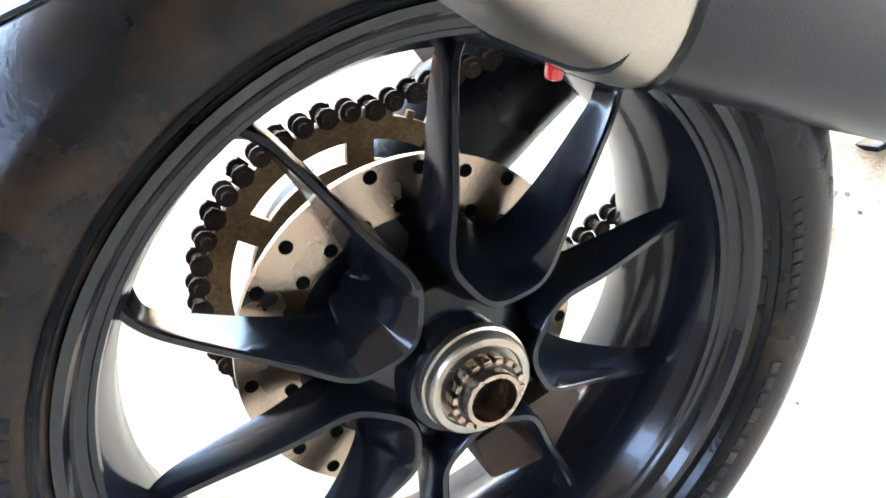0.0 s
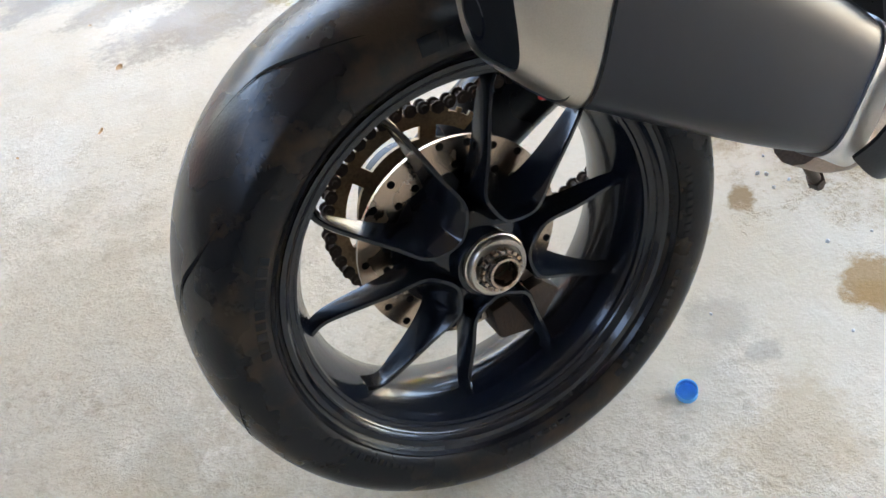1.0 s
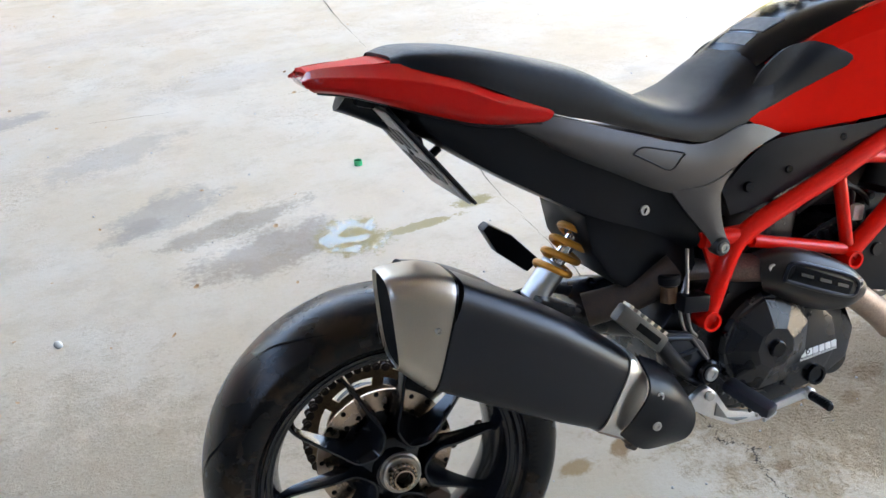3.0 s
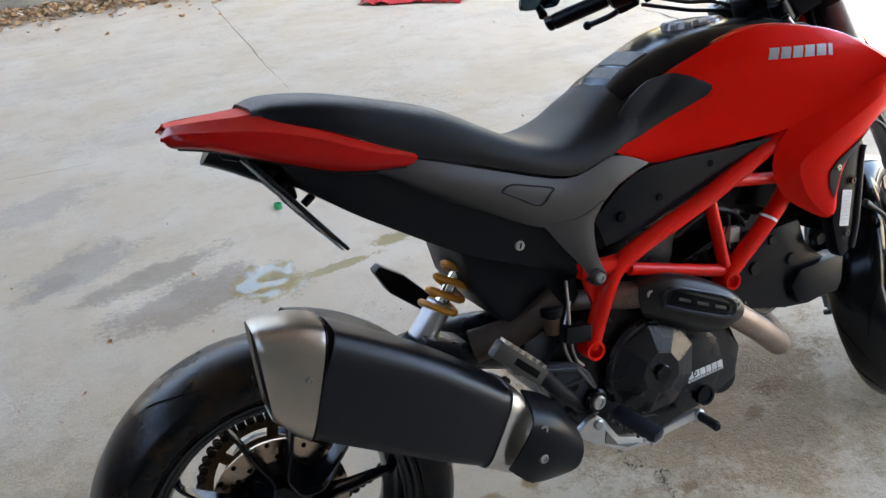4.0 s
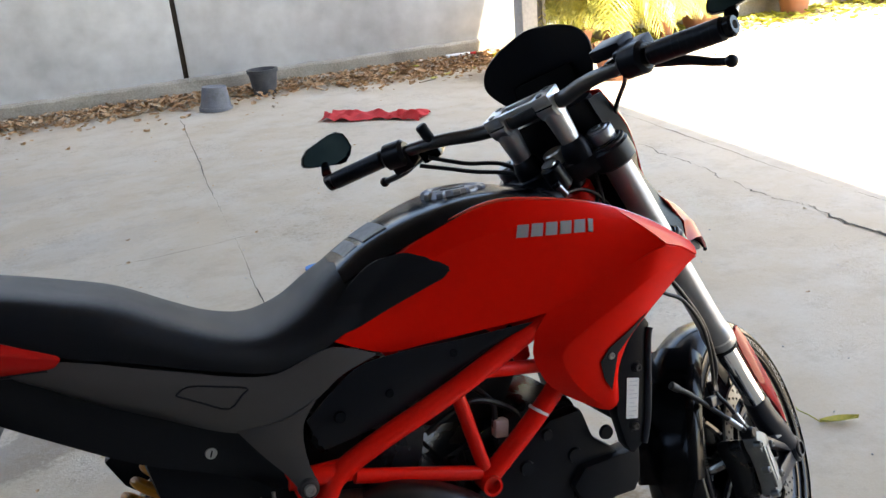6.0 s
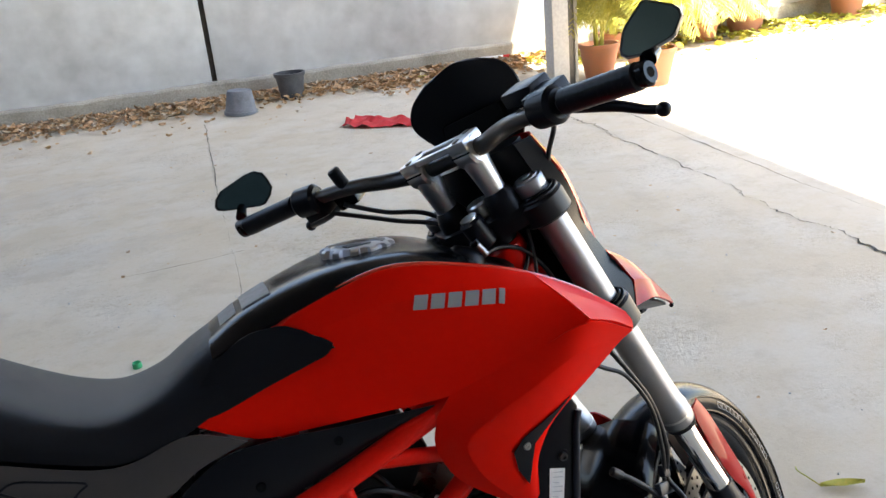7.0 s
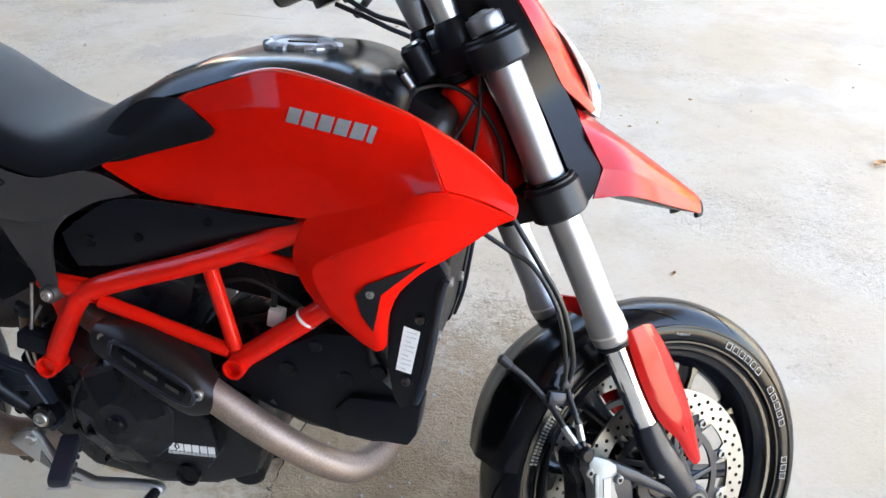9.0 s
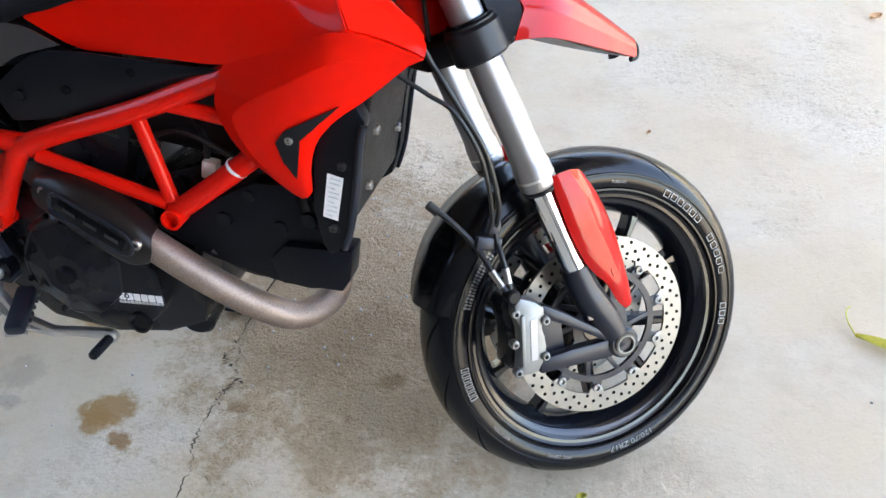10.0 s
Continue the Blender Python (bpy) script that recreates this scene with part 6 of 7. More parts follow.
# forks
LX = 0.032
HUB = Vector((0.0517, 0, -0.0056))
for s in (-1, 1):
    y = -0.080 if s < 0 else 0.118
    up = FK @ Matrix.Translation((LX, y, 0)) @ Matrix.Rotation(radians(90), 4, "X")
    leg_ = part("fork_leg", rev([(0.0, 0.290), (0.0235, 0.290), (0.0275, 0.294), (0.0285, 0.300), (0.0285, 0.326), (0.0272, 0.331), (0.0258, 0.338), (0.0250, 0.36), (0.0249, 0.50), (0.0252, 0.76), (0.0, 0.76)], 40), FORKSILVER, bike, "silver upside-down fork leg", up)
    part("leg_ring", rev([(0.0280, 0.307), (0.0290, 0.308), (0.0290, 0.311), (0.0280, 0.312)], 40, closed=True), ALU, leg_, "", up)
    part("dust_seal", rev([(0.020, 0.284), (0.0255, 0.285), (0.0268, 0.291), (0.020, 0.291)], 36, closed=True), PLASTIC, leg_, "black dust seal", up)
    part("slider", rod((LX, y, 0.06), (LX, y, 0.302), 0.0205, 28), CHROME, leg_, "polished fork slider", FK)
    cap_ = part("fork_cap", rev([(0, 0.788), (0.0185, 0.788), (0.0195, 0.785), (0.0240, 0.7845), (0.0252, 0.782), (0.0252, 0.768), (0.0245, 0.766), (0.0245, 0.758), (0, 0.758)], 32), FORKSILVER, leg_, "", up)
    part("cap_hexagon", rev([(0, 0.7905), (0.0085, 0.7905), (0.0092, 0.7885), (0.0092, 0.786), (0, 0.786)], 6), CASTGREY, cap_, "", up)
    bm = tube([(LX, y, 0.150), (LX, y, 0.112), (LX + 0.003, y, 0.085), (LX + 0.011, y, 0.045), (HUB.x, y, HUB.z)], [0.0225, 0.0240, 0.0255, 0.0250, 0.022], 24, 5)
    rod((HUB.x, y - 0.020, HUB.z), (HUB.x, y + 0.018, HUB.z), 0.0255, 30, 0.004, bm)
    foot = part("fork_foot", bm, FOOTGREY, leg_, "dark grey fork foot casting", FK)
    part("axle_end", tube([(HUB.x, y + s * 0.024, HUB.z), (HUB.x, y - s * 0.012, HUB.z)], 0.0172, 28, 1, hollow=True), DARKALU, foot, "", FK)
    part("axle_ring", rev([(0.0132, y + s * 0.0225), (0.0150, y + s * 0.0225), (0.0150, y + s * 0.0255), (0.0132, y + s * 0.0255)], 28, closed=True), CASTGREY, foot, "bright ring in the axle end", FK @ Matrix.Translation((HUB.x, 0, HUB.z)))
    for z0, z1, rr in ((0.716, 0.755, 0.040), (0.497, 0.545, 0.040)):
        clamp_ = part("fork_clamp", rod((LX, y, z0), (LX, y, z1), rr, 32, 0.004), CLAMPBLACK, leg_, "satin black clamp round the fork leg", FK)
        part("clamp_ring", rod((LX, y, z1), (LX, y, z1 + 0.005), rr - 0.003, 32, 0.0015), CLAMPBLACK, leg_, "", FK)
        part("clamp_lip", rod((LX, y, z1 + 0.005), (LX, y, z1 + 0.009), rr - 0.008, 32, 0.0015), GLOSSBLACK, leg_, "", FK)
    # red guard in front of the slider: a face beside the leg and one turned forwards
    g = [[(0.047, -0.100, 0.303), (0.056, -0.103, 0.304), (0.072, -0.100, 0.300), (0.092, -0.086, 0.286), (0.099, -0.076, 0.268)],
         [(0.042, -0.100, 0.262), (0.056, -0.104, 0.262), (0.080, -0.100, 0.255), (0.101, -0.082, 0.247), (0.108, -0.070, 0.240)],
         [(0.040, -0.100, 0.200), (0.056, -0.104, 0.200), (0.080, -0.100, 0.200), (0.104, -0.082, 0.200), (0.113, -0.068, 0.200)],
         [(0.046, -0.098, 0.148), (0.060, -0.101, 0.146), (0.084, -0.097, 0.148), (0.105, -0.080, 0.152), (0.114, -0.066, 0.154)],
         [(0.064, -0.094, 0.104), (0.072, -0.096, 0.103), (0.088, -0.092, 0.104), (0.102, -0.080, 0.106), (0.109, -0.068, 0.108)],
         [(0.070, -0.090, 0.066), (0.078, -0.091, 0.066), (0.088, -0.088, 0.067), (0.098, -0.078, 0.070), (0.104, -0.069, 0.072)],
         [(0.080, -0.085, 0.044), (0.084, -0.085, 0.043), (0.089, -0.083, 0.043), (0.094, -0.077, 0.044), (0.097, -0.072, 0.046)]]
    if s > 0:
        g = [[(a_, -b_ + 0.038, c_) for a_, b_, c_ in r_] for r_ in g]
    gd = part("fork_guard", surf(turned(tight(turned(g), 2, 0.15)), 3, 5, 0.004), GLOSSRED, bike, "red plastic fork guard", FK, smooth=30)
    if s < 0:
        part("guard_sticker", surf([[(0.060, -0.1045, 0.288), (0.074, -0.1012, 0.286)], [(0.062, -0.1050, 0.268), (0.078, -0.1018, 0.266)]], 2, 2, 0.002), WHITEDECAL, gd, "pale sticker", FK)
        for (px_, py_, pz_), hr in (((0.098, -0.086, 0.198), 0.009), ((0.085, -0.0945, 0.116), 0.011)):
            ring_ = part("guard_hole", rev([(0.0, 0.0), (hr * 0.72, 0.0), (hr * 0.74, -0.003), (hr, -0.003), (hr * 1.05, 0.004), (0.0, 0.004)], 20), GLOSSRED, gd, "sunk hole in the guard", FK @ Matrix.Translation((px_, py_, pz_)) @ Matrix.Rotation(radians(25), 4, "Z"))
            part("guard_bolt", rev([(0.0, -0.0012), (hr * 0.5, -0.0012), (hr * 0.55, 0.0), (0.0, 0.001)], 14), BOLT if hr < 0.01 else MATTDARK, ring_, "", FK @ Matrix.Translation((px_, py_, pz_)) @ Matrix.Rotation(radians(25), 4, "Z"))
    # caliper on its bracket behind the leg
    ya, yb = (-0.108, -0.078) if s < 0 else (0.135, 0.105)
    shape_ = [(-0.071, 0.164), (-0.054, 0.146), (-0.044, 0.130), (-0.050, 0.116), (-0.060, 0.104), (-0.062, 0.086), (-0.066, 0.070), (-0.077, 0.053), (-0.094, 0.038), (-0.116, 0.046), (-0.122, 0.054), (-0.112, 0.070), (-0.101, 0.092), (-0.092, 0.120), (-0.092, 0.140), (-0.084, 0.158)]
    caliper = part("brake_caliper", prism(shape_, min(ya, yb), max(ya, yb), 0.006), CASTGREY, bike, "silver four-piston front brake caliper", FK)
    mid_ = Vector((-0.083, 0, 0.098))
    inner = prism([(mid_.x + (x - mid_.x) * 0.92 - 0.012, mid_.z + (z - mid_.z) * 0.95) for x, z in shape_], min(yb - s * 0.001, yb - s * 0.05), max(yb - s * 0.001, yb - s * 0.05), 0.008)
    part("inner_half", inner, ENGINE, caliper, "dark inner caliper half", FK)
    along = Vector((-0.040, 0, -0.098)).normalized()
    tilt_ = math.degrees(math.atan2(along.x, along.z)) + 180
    part("caliper_badge", box(0.011, 0.002, 0.066, (-0.080, ya + s * 0.0006, 0.092), (0, tilt_, 0), 0.0), DECAL, caliper, "plain raised bar of the maker's lettering", FK)
    part("caliper_rib", box(0.007, 0.008, 0.084, (-0.096, ya, 0.100), (0, tilt_, 0), 0.003), CASTGREY, caliper, "", FK)
    for x, z in ((-0.089, 0.147), (-0.124, 0.058), (-0.110, 0.103), (-0.052, 0.111), (-0.075, 0.058)):
        bolt_ = part("caliper_bolt", rod((x, ya - s * 0.010, z), (x, ya + s * 0.006, z), 0.0068, 16, 0.002), CASTGREY, caliper, "", FK)
        part("bolt_socket", rod((x, ya + s * 0.0062, z), (x, ya + s * 0.005, z), 0.0034, 6), MATTDARK, bolt_, "", FK)
    for quad in ([(-0.042, 0.128), (-0.014, 0.093), (0.030, 0.030), (0.046, 0.010), (0.030, 0.008), (-0.019, 0.072), (-0.050, 0.106)],
                 [(-0.082, 0.046), (-0.029, 0.032), (0.030, 0.012), (0.050, 0.004), (0.040, -0.022), (0.012, -0.014), (-0.039, 0.006), (-0.090, 0.024)]):
        part("caliper_arm", prism(quad, min(y - 0.014, y + 0.006), max(y - 0.014, y + 0.006), 0.004), FOOTGREY, caliper, "dark cast bracket arm", FK)
    part("caliper_web", prism([(-0.040, 0.118), (-0.020, 0.082), (-0.036, 0.020), (-0.078, 0.034)], y + 0.004, y + 0.012, 0.002), FOOTGREY, caliper, "", FK)

# mudguard over the front wheel
rows = []
for k in range(11):
    a = radians(92 + 52 * k / 10)
    R = 0.304 + 0.006 * math.sin(k / 10 * math.pi)
    w = 0.058 + 0.014 * math.sin(k / 10 * math.pi)
    c, s_ = math.cos(a), math.sin(a)
    low_ = 0.035
    rows.append([(OFF + (R - low_) * c, -w - 0.008, (R - low_) * s_), (OFF + (R - 0.008) * c, -w, (R - 0.008) * s_), (OFF + R * c, -w * 0.5, R * s_), (OFF + (R + 0.006) * c, 0, (R + 0.006) * s_), (OFF + R * c, w * 0.5, R * s_), (OFF + (R - 0.008) * c, w, (R - 0.008) * s_), (OFF + (R - low_) * c, w + 0.008, (R - low_) * s_)])
fender = part("front_mudguard", surf([[tuple(Vector(p)) for p in r] for r in rows], 3, 3, 0.003), GLOSSBLACK, bike, "black plastic front mudguard", FW)
for s in (-1, 1):
    part("mudguard_stay", surf([[(0.02, s * 0.076, 0.26), (0.045, s * 0.074, 0.265)], [(0.015, s * 0.082, 0.20), (0.05, s * 0.080, 0.20)]], 3, 3, 0.004), PLASTIC, fender, "", FW)

part("headlight_housing", skin([oval(Vector((x, 0, z)), Vector((0, 1, 0)), Vector((1, 0, 0)), w, 0.026, 24, 3.2) for z, w, x in ((0.49, 0.060, 0.074), (0.60, 0.062, 0.082), (0.66, 0.066, 0.078), (0.74, 0.086, 0.068), (0.84, 0.086, 0.058))], 3), PLASTIC, bike, "black plastic headlight housing", FK)
part("steering_head", rod((0, 0, 0.545), (0, 0, 0.712), 0.031, 26, 0.004), FRAME_RED, bike, "red steering head", BASE)
part("steering_stem", rod((0, 0, 0.712), (0, 0, 0.735), 0.027, 22, 0.003), PLASTIC, bike, "black steering bearing cover", BASE)
for s in (-1, 1):
    part("head_gusset", tube([BASE @ Vector((-0.01, s * 0.02, 0.57)), (1.12, s * 0.07, 0.78), (1.04, s * 0.10, 0.70)], 0.014, 14, 4), FRAME_RED, bike)
part("ecu_box", box(0.09, 0.13, 0.07, (1.085, 0.0, 0.885), (0, 24, 0), 0.012), PLASTIC, bike, "black box in front of the fuel tank")
part("wiring_loom", tube([(1.10, 0.05, 0.86), (1.13, 0.0, 0.885), (1.13, -0.05, 0.87), (1.10, -0.09, 0.83)], [0.02, 0.026, 0.024, 0.014], 12, 4), WIRE, bike, "bundled black wiring")
# triple clamps, bar, controls
for name_, za, zb in (("top_yoke", 0.728, 0.764), ("bottom_yoke", 0.503, 0.541)):
    yoke = prism([(-0.036, 0.018 - 0.050), (-0.036, 0.018 + 0.050), (0.006, 0.128), (0.052, 0.122), (0.040, 0.060), (0.034, 0.018), (0.040, -0.030), (0.052, -0.084), (0.006, -0.090)], 0, zb - za, 0.005)
    yoke.transform(Matrix.Translation((0, 0, za)) @ Matrix(((1, 0, 0, 0), (0, 0, 1, 0), (0, 1, 0, 0), (0, 0, 0, 1))))
    part(name_, yoke, PLASTIC, bike, "black " + name_.replace("_", " "), FK)
part("stem_nut", rod((0, 0, 0.765), (0, 0, 0.79), 0.02, 20, 0.003), STEEL, bike, "", FK)
ig = part("ignition_switch", rod((-0.045, -0.012, 0.735), (-0.05, -0.012, 0.785), 0.019, 20, 0.004), PLASTIC, bike, "black ignition switch", FK)
part("key_slot", rod((-0.05, -0.012, 0.785), (-0.0502, -0.012, 0.788), 0.014, 20), STEEL, ig, "", FK)
BAR = [(-0.094, -0.388, 0.890), (-0.072, -0.27, 0.893), (-0.045, -0.175, 0.89), (-0.012, -0.115, 0.878), (0.0, -0.07, 0.868), (0.0, 0.0, 0.868), (0.0, 0.07, 0.868), (-0.012, 0.115, 0.878), (-0.045, 0.175, 0.905), (-0.075, 0.27, 0.922), (-0.100, 0.404, 0.938)]
bar = part("handlebar", tube(BAR, [0.0108, 0.0108, 0.0115, 0.013, 0.014, 0.014, 0.014, 0.013, 0.0115, 0.0108, 0.0108], 18, 6), DARKALU, bike, "bronze-grey tapered handlebar", FK)
for s in (-1, 1):
    ry = 0.008 + s * 0.052
    bm = tube([(0.0, ry, 0.765), (0.0, ry, 0.80), (0.0, ry, 0.835), (0.0, ry, 0.862)], [0.0165, 0.0175, 0.020, 0.0225], 26, 3)
    rod((0.0, ry - 0.019, 0.868), (0.0, ry + 0.019, 0.868), 0.0245, 28, 0.004, bm)
    part("riser_cone", tube([(0.0, ry, 0.760), (0.0, ry, 0.782), (0.0, ry, 0.797)], [0.028, 0.026, 0.0195], 24, 3), PLASTIC, bar, "black rubber cone under the riser", FK)
    riser = part("riser", bm, ALU, bar, "silver handlebar riser", FK)
    part("riser_cap", box(0.050, 0.037, 0.018, (0, ry, 0.884), (0, 0, 0), 0.006), ALU, riser, "", FK)
    part("clamp_gap", box(0.052, 0.034, 0.0025, (0, ry, 0.872), (0, 0, 0), 0.0), MATTDARK, riser, "", FK)
    for x in (-0.016, 0.016):
        part("riser_bolt", rod((x, ry, 0.8915), (x, ry, 0.8945), 0.0065, 14, 0.001), DARKALU, riser, "", FK)
    part("clamp_bridge", box(0.011, 0.074, 0.010, (s * 0.017, 0.008, 0.887), (0, 0, 0), 0.003), ALU, bar, "cast silver bridge between the handlebar clamps", FK)
    zo = -0.014 if s < 0 else 0.026
    ga, gb = Vector((-0.096, s * 0.39, 0.905 + zo)), Vector((-0.073, s * 0.272, 0.905 + zo * 0.75))
    grip = part("grip", rod(ga, gb, 0.0165, 22, 0.003), PLASTIC, bar, "black ribbed rubber grip", FK)
    for k in range(9):
        p = ga.lerp(gb, 0.08 + 0.1 * k)
        part("grip_rib", rod(p, p + (gb - ga).normalized() * 0.006, 0.0167, 20, 0.0004), PLASTIC, grip, "", FK)
    part("bar_end", rod(ga + Vector((-0.002, s * 0.014, 0)), ga, 0.0155, 20, 0.003), GLOSSBLACK, bar, "", FK)
    part("bar_end_socket", rod(ga + Vector((-0.0022, s * 0.0146, 0)), ga + Vector((-0.0018, s * 0.012, 0)), 0.006, 12), MATTDARK, bar, "", FK)
    sw = part("switch_block", rod(Vector((-0.074, s * 0.268, 0.905 + zo * 0.7)), Vector((-0.063, s * 0.225, 0.903 + zo * 0.5)), 0.025, 20, 0.006), PLASTIC, bar, "black switch housing", FK)
    part("switch_box", box(0.05, 0.045, 0.035, (-0.055, s * 0.245, 0.902), (0, 0, s * 14), 0.006), PLASTIC, sw, "", FK)
    part("lever_perch", box(0.04, 0.04, 0.028, (-0.025, s * 0.205, 0.888), (0, 0, s * 20), 0.006), GLOSSBLACK, bar, "", FK)
    tip = (0.000, -0.345, 0.815) if s < 0 else (0.015, 0.386, 0.858)
    lever = part("lever", tube([(-0.005, s * 0.205, 0.882), (0.012, s * 0.235, 0.868 + zo * 0.5), (0.012, s * 0.285, 0.850 + zo * 0.8), (0.006, s * 0.32, 0.836 + zo), tip], [0.010, 0.011, 0.008, 0.0065, 0.0065], 12, 5), PLASTIC, bar, "black hand lever", FK)
    ball = bmesh.new()
    bmesh.ops.create_uvsphere(ball, u_segments=14, v_segments=10, radius=0.010)
    part("lever_ball", ball, PLASTIC, lever, "", FK @ Matrix.Translation(tip))
part("fluid_reservoir", box(0.042, 0.060, 0.022, (-0.030, -0.205, 0.918), (0, 0, -14), 0.006), PLASTIC, bar, "flat black brake fluid reservoir", FK)
part("mirror_clamp", rod((-0.045, 0.178, 0.905), (-0.047, 0.178, 0.945), 0.011, 14, 0.003), PLASTIC, bar, "", FK)

# bar-end mirrors: shell, glass and stem at their own places
def mirror(centre, normal, up, w, h, stem_from, name_label, shape):
    n, u = Vector(normal).normalized(), Vector(up)
    u = (u - n * u.dot(n)).normalized()
    r = u.cross(n)
    pts = [Vector((x * w, y * h, 0)) for x, y in shape]
    place = [Vector(centre) + r * p.x + u * p.y for p in pts]
    c = Vector(centre)
    bm = bmesh.new()
    rows = [[p + n * 0.003 for p in place], [c + (p - c) * 1.03 - n * 0.004 for p in place], [c + (p - c) * 0.92 - n * 0.014 for p in place], [c + (p - c) * 0.55 - n * 0.02 for p in place]]
    vs = grid(bm, rows, close_u=True)
    bm.faces.new(vs[-1])
    ins = [bm.verts.new(c + (p - c) * 0.93 + n * 0.003) for p in place]
    for i in range(len(place)):
        bm.faces.new((vs[0][i], vs[0][(i + 1) % len(place)], ins[(i + 1) % len(place)], ins[i]))
    shell = part("mirror", bm, GLOSSBLACK, bike, name_label)
    bm = bmesh.new()
    bm.faces.new([bm.verts.new(c + (p - c) * 0.94 + n * 0.0022) for p in place])
    g = part("mirror_glass", bm, MIRROR, shell, "mirror glass")
    part("mirror_stem", tube([stem_from, Vector(stem_from).lerp(c, 0.5) - n * 0.02, c - n * 0.012], [0.010, 0.008, 0.009], 12, 4), GLOSSBLACK, shell)


mirror((1.224, -0.372, 1.196), (-0.68, -0.67, 0.20), (0.35, -0.1, 1), 0.062, 0.068, (1.215, -0.375, 1.165), "black bar-end mirror with an angular glass", [(-0.50, -0.10), (-0.47, 0.02), (-0.30, 0.42), (-0.22, 0.47), (0.30, 0.44), (0.44, 0.38), (0.50, 0.28), (0.46, 0.0), (0.40, -0.08), (-0.05, -0.42), (-0.30, -0.5), (-0.43, -0.47), (-0.47, -0.38)])
mirror((0.799, 0.322, 1.056), (-0.04, -1.0, 0.03), (0.15, 0.0, 1), 0.100, 0.070, (0.785, 0.30, 1.012), "black bar-end mirror with an angular glass", [(-0.50, -0.40), (-0.49, -0.22), (-0.40, 0.0), (0.02, 0.40), (0.18, 0.49), (0.33, 0.45), (0.42, 0.30), (0.50, 0.08), (0.47, -0.12), (0.38, -0.34), (0.28, -0.40), (-0.34, -0.50), (-0.46, -0.48)])

# headlight mask, visor, beak
visor = [[(0.112, -0.060, 0.825), (0.120, 0.0, 0.82), (0.112, 0.060, 0.825)], [(0.104, -0.094, 0.866), (0.122, 0.0, 0.866), (0.104, 0.094, 0.866)],
         [(0.100, -0.116, 0.914), (0.124, 0.0, 0.92), (0.100, 0.116, 0.914)], [(0.108, -0.100, 0.948), (0.128, 0.0, 0.955), (0.108, 0.100, 0.948)], [(0.114, -0.060, 0.968), (0.130, 0.0, 0.976), (0.114, 0.060, 0.968)]]
part("fly_screen", surf(visor, 6, 5, 0.003), PLASTIC, bike, "dark fly screen above the headlight", FK, smooth=60)
part("instrument", box(0.016, 0.13, 0.06, (0.096, 0, 0.868), (0, 15, 0), 0.012), MATTDARK, bike, "black instrument unit", FK)
edge = ((0.835, 0.064, 0.102), (0.800, 0.068, 0.106), (0.758, 0.075, 0.107), (0.705, 0.089, 0.092), (0.655, 0.104, 0.072), (0.625, 0.124, 0.058), (0.597, 0.146, 0.042))
crown = ((0.835, 0.100), (0.800, 0.114), (0.758, 0.132), (0.705, 0.146), (0.655, 0.156), (0.625, 0.158), (0.597, 0.156))
for s in (-1, 1):
    mask = [[(x, s * w, z), (x * 0.55 + c * 0.45 + 0.006, s * w * 0.82, z), (c, s * w * 0.30, z), (c + 0.001, 0, z)] for (z, x, w), (_, c) in zip(edge, crown)]
    part("headlight_mask", surf(mask, 5, 4, 0.004), GLOSSRED, bike, "red headlight mask", FK)
    back = [[(0.038, s * 0.088, 0.84), (0.066, s * 0.101, 0.835)], [(0.044, s * 0.088, 0.76), (0.076, s * 0.106, 0.758)], [(0.050, s * 0.084, 0.70), (0.090, s * 0.091, 0.705)], [(0.060, s * 0.078, 0.65), (0.105, s * 0.071, 0.655)],
            [(0.060, s * 0.083, 0.60), (0.108, s * 0.076, 0.596)], [(0.060, s * 0.088, 0.53), (0.103, s * 0.093, 0.532)], [(0.062, s * 0.088, 0.495), (0.077, s * 0.092, 0.502)]]
    part("headlight_side", surf(back, 4, 4, 0.004), PLASTIC, bike, "black plastic behind the headlight", FK)
lens = [[(0.128, -0.050, 0.752), (0.144, 0, 0.760), (0.128, 0.050, 0.752)], [(0.142, -0.060, 0.705), (0.166, 0, 0.705), (0.142, 0.060, 0.705)], [(0.154, -0.050, 0.650), (0.184, 0, 0.648), (0.154, 0.050, 0.650)], [(0.158, -0.034, 0.615), (0.187, 0, 0.606), (0.158, 0.034, 0.615)], [(0.158, -0.018, 0.595), (0.174, 0, 0.578), (0.158, 0.018, 0.595)]]
part("headlight", surf(lens, 5, 5, 0.005), CLEAR, bike, "pale headlight lens", FK)
half_ = [[(0.076, 0.094, 0.500), (0.104, 0.096, 0.532), (0.106, 0.078, 0.594), (0.140, 0.0, 0.612)], [(0.126, 0.098, 0.479), (0.146, 0.091, 0.505), (0.156, 0.066, 0.548), (0.172, 0.0, 0.562)],
         [(0.198, 0.066, 0.426), (0.210, 0.059, 0.446), (0.220, 0.040, 0.472), (0.230, 0.0, 0.480)], [(0.266, 0.030, 0.374), (0.273, 0.026, 0.384), (0.280, 0.016, 0.392), (0.285, 0.0, 0.394)]]
beak = [[(x, -y, z) for x, y, z in r] + [(x, y, z) for x, y, z in r[-2::-1]] for r in half_]
bk = part("front_beak", surf(turned(tight(tight(turned(beak), 5, 0.15), 1, 0.15)), 3, 6, 0.004), GLOSSRED, bike, "red beak mudguard under the headlight", FK, smooth=30)
